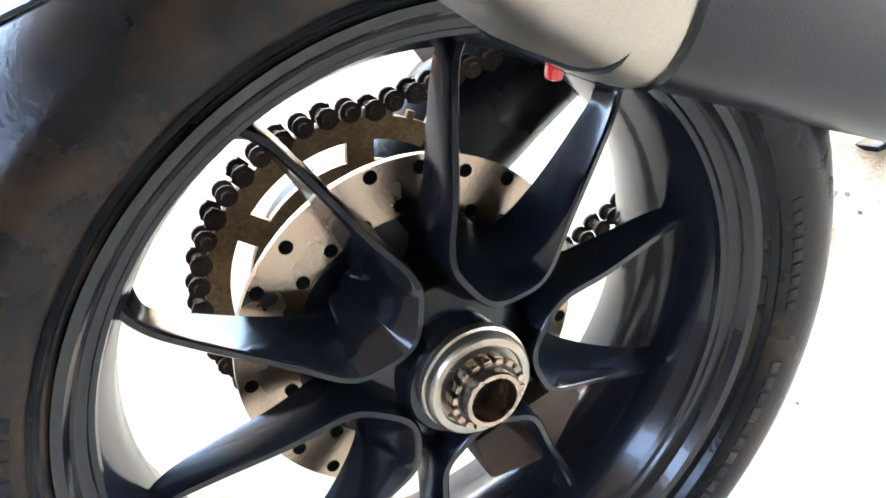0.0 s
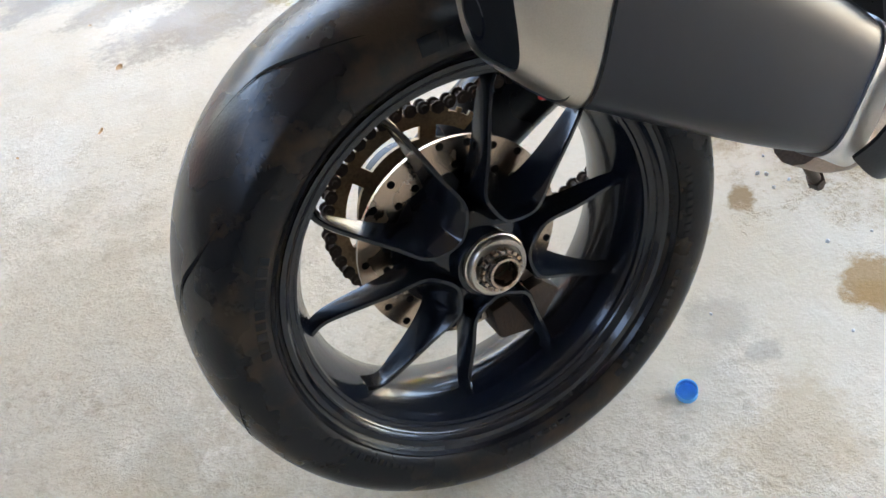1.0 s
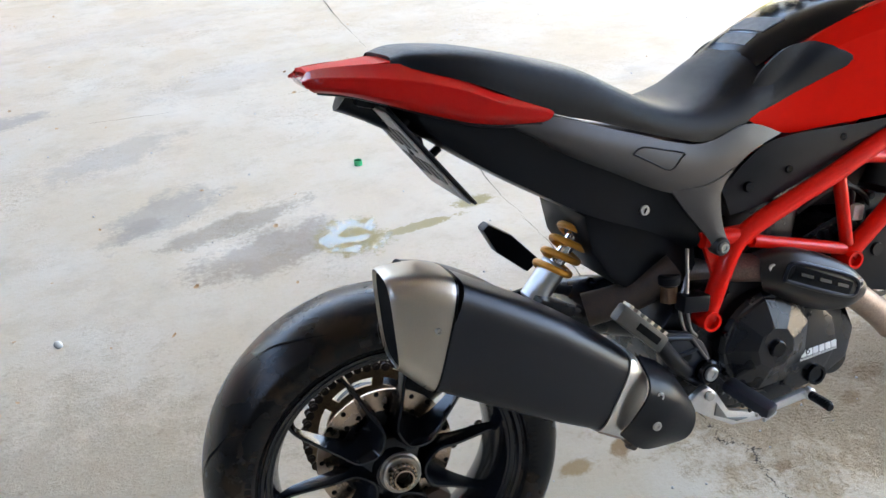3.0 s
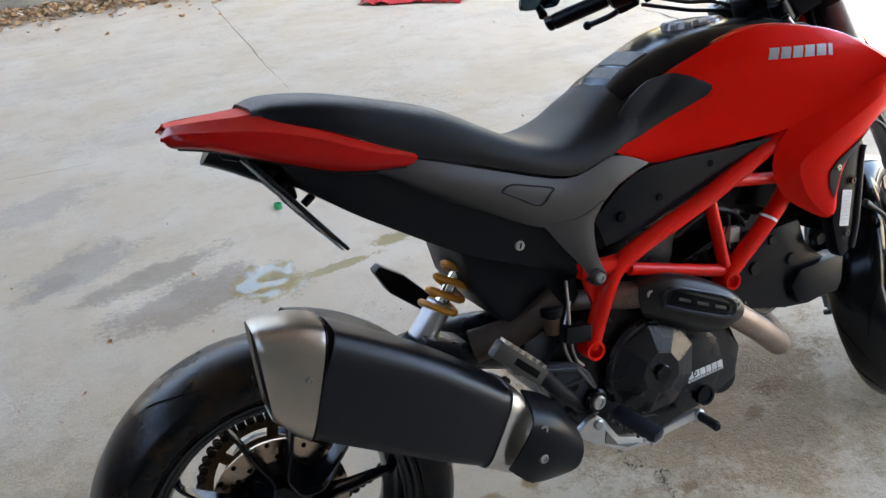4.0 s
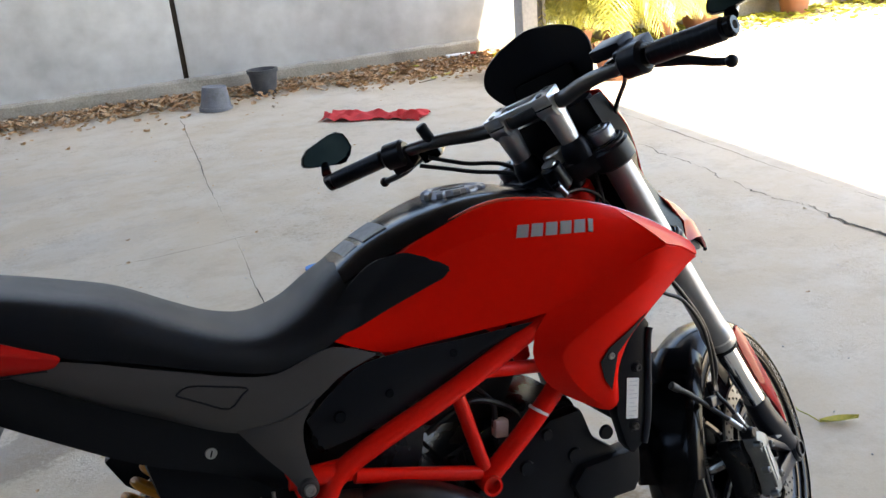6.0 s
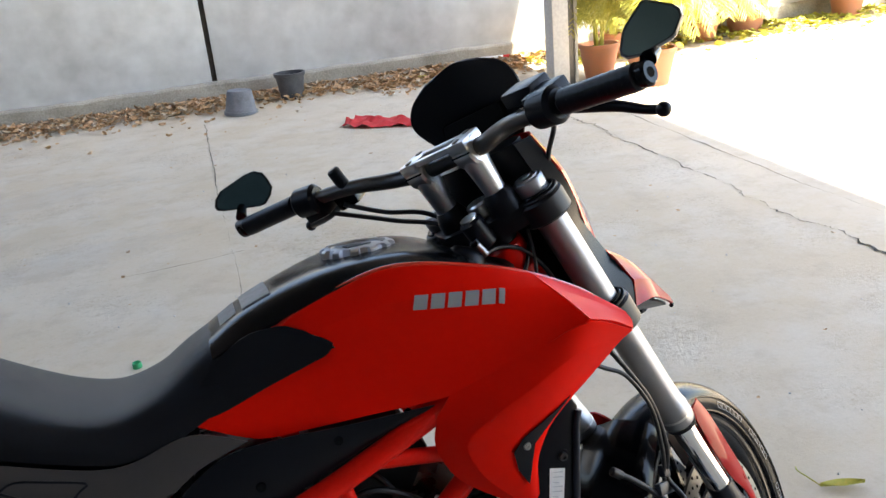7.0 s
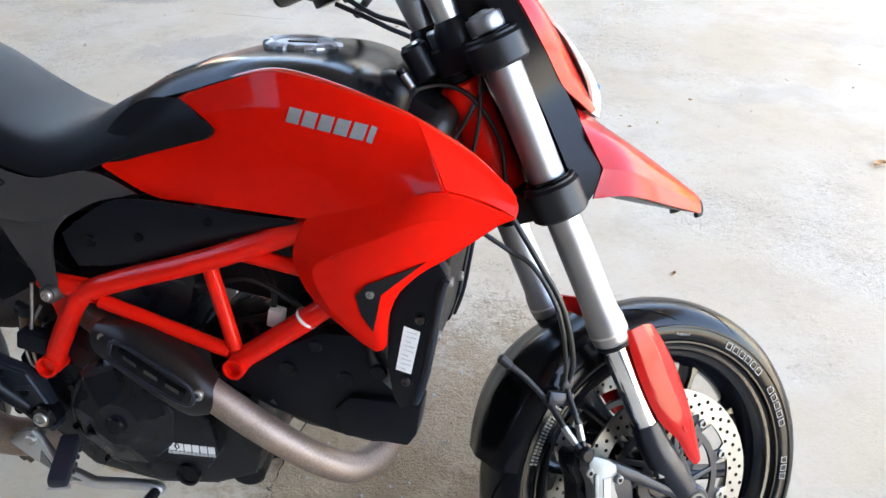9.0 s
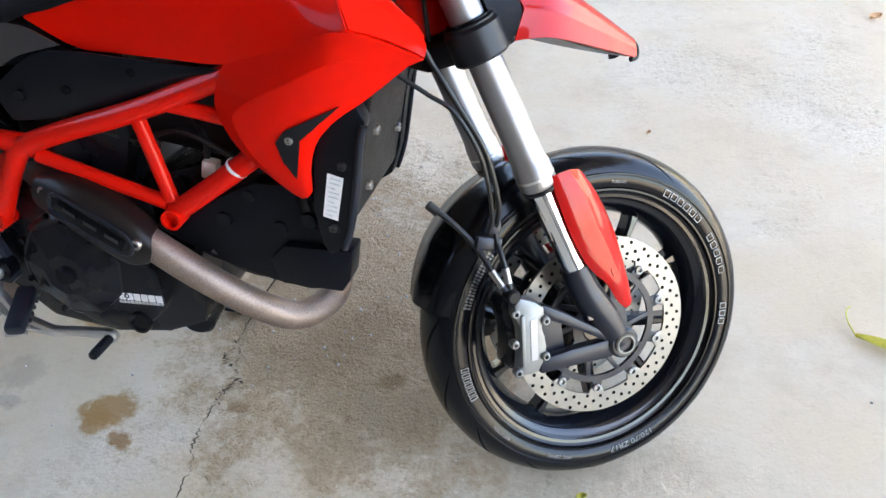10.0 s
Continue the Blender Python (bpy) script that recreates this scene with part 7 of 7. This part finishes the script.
part("beak_tip", tube([(0.258, -0.033, 0.376), (0.270, -0.029, 0.374), (0.281, -0.018, 0.384), (0.286, 0, 0.389), (0.281, 0.018, 0.384), (0.270, 0.029, 0.374), (0.258, 0.033, 0.376)], 0.0042, 10, 4), PLASTIC, bk, "black rubber beak edge", FK)
part("beak_underside", surf([[(0.10, -0.080, 0.505), (0.10, 0.080, 0.505)], [(0.19, -0.060, 0.430), (0.19, 0.060, 0.430)], [(0.258, -0.024, 0.380), (0.258, 0.024, 0.380)]], 4, 4, 0.004), PLASTIC, bk, "black underside of the beak", FK)

# hoses at the front
def fkp(x, y, z):
    return FK @ Vector((x, y, z))


for pts, r in (([fkp(-0.03, -0.2, 0.885), fkp(0.05, -0.16, 0.84), fkp(0.07, -0.1, 0.78), fkp(0.05, -0.05, 0.66)], 0.004),
               ([Vector((1.15, -0.06, 0.82)), fkp(-0.046, -0.086, 0.56), fkp(-0.040, -0.092, 0.521), fkp(-0.033, -0.099, 0.453), fkp(-0.026, -0.098, 0.381), fkp(-0.036, -0.084, 0.301), fkp(-0.054, -0.066, 0.256), fkp(-0.064, -0.080, 0.222), fkp(-0.076, -0.094, 0.178)], 0.0042),
               ([fkp(-0.085, -0.075, 0.53), fkp(-0.062, -0.086, 0.490), fkp(-0.042, -0.098, 0.453), fkp(-0.035, -0.099, 0.381), fkp(-0.046, -0.080, 0.301), fkp(-0.062, -0.064, 0.256)], 0.0035),
               ([fkp(-0.05, 0.2, 0.885), fkp(-0.03, 0.15, 0.84), fkp(0.0, 0.1, 0.80), fkp(0.02, 0.05, 0.72)], 0.004),
               ([fkp(-0.06, 0.22, 0.88), fkp(-0.02, 0.16, 0.82), fkp(0.0, 0.08, 0.76), Vector((1.08, 0.02, 0.86))], 0.004),
               ([Vector((1.03, -0.09, 0.90)), Vector((1.08, -0.11, 0.90)), Vector((1.13, -0.10, 0.86)), Vector((1.15, -0.07, 0.78)), Vector((1.15, -0.05, 0.70))], 0.0045),
               ([Vector((1.09, -0.055, 0.916)), Vector((1.122, -0.040, 0.927)), Vector((1.151, -0.035, 0.925)), Vector((1.179, -0.035, 0.91)), Vector((1.205, -0.035, 0.879)), Vector((1.221, -0.035, 0.844)), Vector((1.228, -0.035, 0.802)), Vector((1.235, -0.035, 0.75))], 0.0034),
               ([Vector((1.19, -0.02, 0.925)), Vector((1.179, -0.032, 0.901)), Vector((1.168, -0.035, 0.879)), Vector((1.150, -0.036, 0.846)), Vector((1.14, -0.035, 0.81))], 0.0034),
               ([Vector((1.185, -0.030, 0.945)), Vector((1.188, -0.036, 0.91)), Vector((1.187, -0.038, 0.875)), Vector((1.182, -0.036, 0.843)), Vector((1.178, -0.03, 0.80))], 0.0030),
               ([Vector((1.05, -0.07, 0.91)), Vector((1.12, -0.06, 0.89)), Vector((1.16, -0.08, 0.82)), Vector((1.14, -0.09, 0.72))], 0.004),
               ([fkp(-0.117, -0.035, 0.330), fkp(-0.101, -0.045, 0.295), fkp(-0.088, -0.058, 0.249), fkp(-0.087, -0.080, 0.211), fkp(-0.083, -0.094, 0.178)], 0.0046)):
    part("hose", tube(pts, r, 10, 7), WIRE, bike)
bm = rev([(0, 0.040), (0.018, 0.039), (0.029, 0.030), (0.033, 0.015), (0.034, -0.03), (0, -0.03)], 28)
bm.transform(Matrix.Rotation(radians(90), 4, "X"))
dome = part("front_cap", bm, PLASTIC, bike, "black plastic cap in front of the tank", Matrix.Translation((1.066, -0.050, 0.903)) @ Matrix.Rotation(radians(18), 4, "Y"))
part("cap_bolt", rod((1.087, -0.066, 0.945), (1.101, -0.068, 0.926), 0.0058, 14, 0.0015), BOLT, dome)
part("cap_bolt", rod((1.083, -0.066, 0.951), (1.088, -0.066, 0.944), 0.0078, 14, 0.0015), GLOSSBLACK, dome)
part("hose_clip", box(0.040, 0.012, 0.020, (-0.070, -0.062, 0.246), (0, 35, 0), 0.003), FOOTGREY, bike, "", FK)
part("hose_clip", box(0.018, 0.012, 0.020, (-0.052, -0.066, 0.266), (0, 35, 0), 0.003), FOOTGREY, bike, "", FK)
part("hose_end", rod(fkp(-0.120, -0.033, 0.337), fkp(-0.112, -0.038, 0.318), 0.0075, 14, 0.002), WIRE, bike)
for a_, b_ in (((-0.0675, -0.085, 0.208), (-0.0745, -0.092, 0.186)), ((-0.0872, -0.079, 0.213), (-0.0845, -0.091, 0.186))):
    part("hose_ferrule", rod(fkp(*a_), fkp(*b_), 0.0056, 14, 0.001), BOLT, bike, "bright hose ferrule")
part("banjo_block", rod(fkp(-0.079, -0.080, 0.168), fkp(-0.079, -0.106, 0.168), 0.011, 18, 0.003), PLASTIC, bike, "black hose union on the caliper")

# ---- loose things ----
def bottle_cap(at, material, label, r=0.0155, h=0.022, turn=(0, 0, 0)):
    bm = rev([(0, 0.003), (r * 0.86, 0.003), (r * 0.86, h), (r, h), (r * 1.02, 0.0), (0, 0)], 28)
    bm.transform(Matrix.Rotation(radians(90), 4, "X"))
    ob = tagged(link("bottle_cap", bm, material), label, "bottle cap")
    ob.matrix_basis = pose(*at, *turn)
    return ob


bottle_cap((0.228, -0.074, 0.003), BLUECAP, "blue plastic bottle cap lying open side up on the concrete floor", 0.0145, 0.015, (12, -14, 0))
bottle_cap((0.41, 1.94, 0.0), GREENCAP, "small green plastic cap on the floor", 0.016, 0.02, (0, 0, 30))

# flip-flop
out = [(x * 0.14, y * 0.052) for x, y in ((-1, 0), (-0.93, 0.6), (-0.6, 0.8), (-0.1, 0.68), (0.4, 0.95), (0.75, 0.95), (0.97, 0.45), (1, 0), (0.95, -0.5), (0.7, -0.9), (0.3, -0.9), (-0.15, -0.75), (-0.6, -0.8), (-0.93, -0.6))]
ring = cat([(x, y, 0) for x, y in out + out[:1]], 4)[:-1]
bm = bmesh.new()
vs = grid(bm, [[(p.x, p.y, 0) for p in ring], [(p.x * 1.01, p.y * 1.03, 0.008) for p in ring], [(p.x, p.y, 0.018) for p in ring]], close_u=True)
bm.faces.new(vs[-1])
bm.faces.new(vs[0])
sandal = tagged(link("flip_flop", bm, BLUE), "worn blue rubber flip-flop lying on the floor", "sandal")
sandal.matrix_basis = pose(1.195, 2.31, 0.0, 0, 0, 2)
for s in (-1, 1):
    part("strap", tube([(0.075, 0.0, 0.018), (0.05, s * 0.02, 0.034), (0.0, s * 0.04, 0.034), (-0.03, s * 0.044, 0.016)], [0.004, 0.006, 0.006, 0.005], 8, 5), BLUE, sandal, "dark blue strap")

# red cloth
r = random.Random(8)
noise.seed_set(3)
rows = []
for i in range(37):
    u = i / 36
    c = Vector((2.0, 5.42, 0)).lerp(Vector((2.62, 4.86, 0)), u)
    side = Vector((0.55, 0.62, 0)).normalized()
    wid = 0.26 + 0.07 * math.sin(u * 7) - 0.08 * max(0, u - 0.75) * 4 * 0.5
    rows.append([tuple(c + side * wid * (q / 9 - 0.5) + Vector((0, 0, 0.006 + 0.13 * abs(noise.noise(Vector((u * 6, q * 0.55, 0)))) * (1 - abs(q / 9 - 0.5) * 1.2)))) for q in range(10)])
tagged(link("cloth", surf(rows, 1, 1, 0.003), CLOTHRED, smooth=70), "crumpled bright red cloth dropped on the floor", "cloth")


def pot_mesh(r0, r1, h, rim=0.012, lip=0.03, wall=0.008):
    return rev([(0, 0.0), (r0, 0.0), (r1, h - lip), (r1 + rim, h - lip), (r1 + rim, h), (r1 - wall, h), (r0 - wall, 0.012), (0, 0.012)], 36)


UPR = Matrix.Rotation(radians(90), 4, "X")


def plant_pot(at, material, label, r0, r1, h, turn=(0, 0, 0), soil=False):
    bm = pot_mesh(r0, r1, h)
    bm.transform(UPR)
    ob = tagged(link("plant_pot", bm, material), label, "plant pot", "pots by the wall")
    ob.matrix_basis = pose(*at, *turn)
    if soil:
        bm = rev([(0, 0.0), (r1 - 0.012, 0.0), (r1 - 0.012, 0.005), (0, 0.012)], 24)
        bm.transform(Matrix.Translation((0, 0, h * 0.86)) @ UPR)
        part("soil", bm, SOIL, ob)
    return ob


plant_pot((1.80, 6.93, 0.0), POTBLACK, "empty black plastic plant pot standing among dry leaves", 0.105, 0.135, 0.24)
plant_pot((1.29, 6.52, 0.205), POTGREY, "dusty grey plastic pot turned upside down", 0.105, 0.135, 0.205, (180, 4, 0))

# white bag by the steps
noise.seed_set(5)
bm = bmesh.new()
bmesh.ops.create_icosphere(bm, subdivisions=5, radius=1)
for v in bm.verts:
    p = v.co.copy()
    k = 1 + 0.22 * noise.noise(p * 1.6) + 0.07 * noise.noise(p * 5) + 0.03 * noise.noise(p * 13)
    v.co = Vector((p.x * 0.36 * k, p.y * 0.22 * k, max(0.0, 0.14 + p.z * 0.17 * k)))
tagged(link("plastic_bag", bm, BAG, smooth=70), "full white plastic bag lying by the steps", "bag").matrix_basis = pose(-1.66, 6.25, 0, 0, 0, -20)
bm = box(0.75, 0.05, 0.04, bevel=0.003)
tagged(link("metal_profile", bm, CASTGREY), "length of steel profile lying on the step", "metal bar").matrix_basis = pose(-1.56, 5.43, 0.17, 0, 0, -5)

# terrazzo steps with a stainless rail
steps = tagged(new("steps"), "red terrazzo entrance steps with pale treads", "steps", kind="structure")
for k in range(4):
    h = 0.15 * (k + 1)
    x1 = (-1.34, -1.90, -2.30, -2.70)[k]
    y0 = 3.93
    tr = part("step", box(x1 + 3.5, 1.58, 0.15 - 0.006, ((x1 - 3.5) / 2, y0 + 0.79, h - 0.075 - 0.003), bevel=0.012), TERRAZZO, steps, "red terrazzo step")
    part("tread", box(x1 + 3.48, 1.54, 0.006, ((x1 - 3.5) / 2, y0 + 0.79, h - 0.003), bevel=0.002), TERRATOP, tr, "pale pink tread")
rail = tagged(new("handrail"), "stainless steel stair handrail with round posts", "handrail", kind="structure")
for y in (4.02, 5.42):
    for x, z0, r in ((-1.83, 0.15, 0.030), (-2.02, 0.30, 0.018), (-2.42, 0.45, 0.018)):
        part("post", rod((x, y, z0), (x, y, z0 + 0.9), r, 20, 0.004), INOX, rail)
        part("flange", rod((x, y, z0), (x, y, z0 + 0.012), r + 0.014, 20, 0.003), INOX, rail)
    for dz in (0.45, 0.85):
        part("bar", tube([(-1.83, y, 0.15 + dz - 0.2), (-2.95, y, 0.70 + dz - 0.2)], 0.018, 14, 1), INOX, rail)

# leaf litter along the wall
def litter(name, n, place, size, seed, material, label):
    r = random.Random(seed)
    bm = bmesh.new()
    for _ in range(n):
        x, y, z = place(r)
        a, L = r.uniform(0, 2 * math.pi), size * r.uniform(0.5, 1.4)
        w = L * r.uniform(0.3, 0.55)
        curl = r.uniform(0.15, 0.6) * L
        tilt = pose(x, y, z, r.uniform(-25, 25), r.uniform(-25, 25), math.degrees(a))
        pts = [[tilt @ Vector((L * (u - 0.5), w * math.sin(math.pi * (0.08 + 0.84 * u)) * q, 0.003 + curl * (abs(q) * 0.5 + (u - 0.5) ** 2))) for q in (-1, 0, 1)] for u in (0, 0.3, 0.65, 1)]
        for row in pts:
            for p in row:
                p.z = max(p.z, 0.004)
        grid(bm, pts)
    return tagged(link(name, bm, material, smooth=80), label, "leaves", kind="stuff")


litter("leaf_litter", 4200, lambda r: (r.uniform(-1.6, 4.6), 7.3 - abs(r.gauss(0, 0.26)), r.uniform(0.0, 0.05)), 0.046, 3, LEAFDRY, "drift of dry brown leaves along the foot of the wall")
litter("pale_litter", 1100, lambda r: (r.uniform(-1.6, 4.4), 7.28 - abs(r.gauss(0, 0.27)), r.uniform(0.01, 0.06)), 0.045, 13, LEAFPALE, "pale scraps and bleached leaves along the wall")
litter("scattered_leaves", 70, lambda r: (r.uniform(-1.0, 4.0), 6.9 - abs(r.gauss(0, 0.45)), 0.0), 0.05, 17, LEAFDRY, "scattered dry leaves on the concrete")
litter("loose_leaves", 520, lambda r: (r.uniform(2.5, 4.1), 6.95 - abs(r.gauss(0, 0.28)), r.uniform(0, 0.02)), 0.05, 29, LEAFDRY, "loose dry leaves in front of the drift")
litter("sunlit_litter", 900, lambda r: (r.uniform(4.2, 12), 7.2 - abs(r.gauss(0, 0.5)), r.uniform(0, 0.04)), 0.08, 23, LEAFYEL, "yellow leaves under the potted palms")
# grit, small stones and straw on the floor
r = random.Random(21)
bm = bmesh.new()
for _ in range(260):
    x, y = (r.uniform(-1.4, 3.2), r.uniform(-0.6, 5.5)) if r.random() < 0.6 else (r.gauss(0.95, 0.22), r.gauss(0.45, 0.3))
    s = r.uniform(0.0012, 0.0042)
    t = bmesh.new()
    bmesh.ops.create_icosphere(t, subdivisions=1, radius=s)
    for v in t.verts:
        v.co *= r.uniform(0.7, 1.25)
    t.transform(pose(x, y, s * 0.6))
    join(bm, t)
tagged(link("grit", bm, WALLM), "scattered grit and crumbs of concrete", "grit", kind="stuff")


litter("floor_crumbs", 110, lambda r: (r.uniform(-1.2, 3.6), r.uniform(0.8, 6.2), 0.0), 0.014, 31, LEAFDRY, "small dark crumbs of leaf on the concrete")


def fallen_leaf(at, L, w, turn, material, label):
    rows = [[(L * (u - 0.5), w * math.sin(math.pi * (0.03 + 0.94 * u)) * q, 0.004 + 0.010 * abs(q) + 0.012 * (u - 0.5) ** 2) for q in (-1, -0.4, 0, 0.4, 1)] for u in np.linspace(0, 1, 9)]
    ob = tagged(link("fallen_leaf", surf(rows, 1, 2, 0.0008), material, smooth=70), label, "leaf", "fallen leaves")
    ob.matrix_basis = pose(*at, 0, 0, turn)
    return ob


for at_, L_, w_, turn_ in (((3.48, 6.48, 0), 0.17, 0.035, 30), ((3.31, 6.38, 0), 0.13, 0.035, 60), ((3.83, 6.60, 0), 0.14, 0.014, 75), ((3.06, 6.83, 0.03), 0.10, 0.03, 10), ((3.35, 6.98, 0.04), 0.10, 0.03, 120), ((4.15, 5.0, 0), 0.15, 0.03, 35)):
    fallen_leaf(at_, L_, w_, turn_, LEAFYEL, "yellow fallen leaf near the foot of the wall")
bm = tube([(3.50, 5.60, 0.004), (3.56, 5.50, 0.005), (3.66, 5.45, 0.006), (3.76, 5.47, 0.005)], [0.004, 0.005, 0.005, 0.002], 8, 6)
tagged(link("straw", bm, LEAFYEL), "bent green straw at the foot of the column", "straw")
bm = rod((3.12, 6.27, 0.008), (3.32, 6.37, 0.008), 0.007, 10, 0.001)
tagged(link("stick", bm, LEAFPALE), "pale stick among the fallen leaves", "stick")
carton = tagged(link("discarded_tube", rod((3.787, 7.2, 0.066), (4.06, 7.2, 0.060), 0.018, 18, 0.003), WHITEDECAL), "white tube with a red end thrown on the leaves", "tube")
part("red_end", rod((4.061, 7.2, 0.060), (4.14, 7.195, 0.056), 0.0175, 18, 0.003), CLOTHRED, carton, "red end of the tube")
lf = fallen_leaf((2.085, 0.385, 0), 0.11, 0.014, -18, LEAFYEL, "narrow yellow-green leaf on the floor")
part("stalk", tube([(-0.05, 0, 0.006), (-0.075, 0.02, 0.02), (-0.085, 0.06, 0.012), (-0.08, 0.085, 0.006)], 0.0016, 6, 5), LEAFYEL, lf)
fallen_leaf((2.29, 1.85, 0), 0.05, 0.018, 35, LEAFDRY, "curled dry brown leaf on the floor")
fallen_leaf((-0.673, 0.203, 0), 0.05, 0.006, 70, LEAFDRY, "dry yellow straw on the floor")
fallen_leaf((1.515, -0.075, 0), 0.02, 0.006, 20, LEAFYEL, "scrap of yellow leaf on the floor")
stone = bmesh.new()
bmesh.ops.create_icosphere(stone, subdivisions=2, radius=0.012)
for v in stone.verts:
    v.co *= 1 + 0.3 * noise.noise(v.co * 90)
tagged(link("pebble", stone, WALLM), "small pale pebble on the floor", "stone").matrix_basis = pose(-0.663, 1.13, 0.008)


# potted palms in the sun beyond the column
def palm(at, h, fronds, spread, pot_r, pot_h, seed, label):
    r = random.Random(seed)
    pot = plant_pot((at[0], at[1], 0), TERRACOTTA, "terracotta plant pot with a palm", pot_r * 0.72, pot_r, pot_h, (0, 0, r.uniform(0, 90)), soil=True)
    plant = tagged(new("palm"), label, "palm", "potted palms")
    plant.matrix_basis = pose(at[0], at[1], pot_h * 0.88)
    stems = bmesh.new()
    for k in range(5):
        a = r.uniform(0, 6.28)
        tube([(0.03 * math.cos(a), 0.03 * math.sin(a), 0), (0.05 * math.cos(a), 0.05 * math.sin(a), h * 0.3), (0.09 * math.cos(a), 0.09 * math.sin(a), h * 0.5)], [0.014, 0.011, 0.007], 8, 3, stems)
    part("stem", stems, LEAFYEL, plant)
    bm = bmesh.new()
    for k in range(fronds):
        a = r.uniform(0, 2 * math.pi)
        up, out_ = r.uniform(0.5, 1.0) * h, r.uniform(0.5, 1.0) * spread
        dirv = Vector((math.cos(a), math.sin(a), 0))
        line = cat([Vector((0, 0, h * 0.12)) + dirv * 0.03, dirv * out_ * 0.35 + Vector((0, 0, up * 0.75)), dirv * out_ * 0.75 + Vector((0, 0, up)), dirv * out_ * 1.1 + Vector((0, 0, up * 0.35))], 9)
        sidev = Vector((-dirv.y, dirv.x, 0))
        for i in range(5, len(line) - 1):
            d = (line[i + 1] - line[i]).normalized()
            t = i / len(line)
            L = spread * 0.42 * math.sin(math.pi * (0.15 + 0.8 * t))
            for s in (-1, 1):
                v = (sidev * s * 0.8 + d * 0.55 + Vector((0, 0, -0.25 + r.uniform(-0.15, 0.15)))).normalized()
                tip, mid = line[i] + v * L + Vector((0, 0, -L * 0.25)), line[i] + v * L * 0.5
                w = d * 0.0075
                grid(bm, [[line[i] - w * 0.4, line[i] + w * 0.4], [mid - w, mid + w], [tip - w * 0.08, tip + w * 0.08]])
    part("crown", bm, FROND, plant, smooth=80)


palm((4.36, 5.70), 0.85, 40, 0.5, 0.17, 0.30, 1, "yellow-green palm in a terracotta pot")
palm((4.52, 5.12), 0.70, 34, 0.5, 0.20, 0.30, 2, "yellow-green palm in a terracotta pot")
palm((5.0, 6.55), 0.55, 90, 0.6, 0.15, 0.25, 7, "drooping yellow palm in a terracotta pot")
palm((6.2, 6.75), 0.5, 80, 0.65, 0.14, 0.2, 8, "drooping yellow palm in a terracotta pot")
palm((5.7, 6.9), 0.5, 90, 0.7, 0.2, 0.32, 3, "yellow-green palm in a terracotta pot")
palm((6.9, 7.0), 0.42, 80, 0.7, 0.24, 0.36, 4, "yellow-green palm in a terracotta pot")
palm((8.3, 7.0), 0.45, 70, 0.75, 0.2, 0.32, 5, "drooping yellow palm in a terracotta pot")
palm((9.8, 6.9), 0.45, 70, 0.75, 0.22, 0.34, 6, "drooping yellow palm in a terracotta pot")
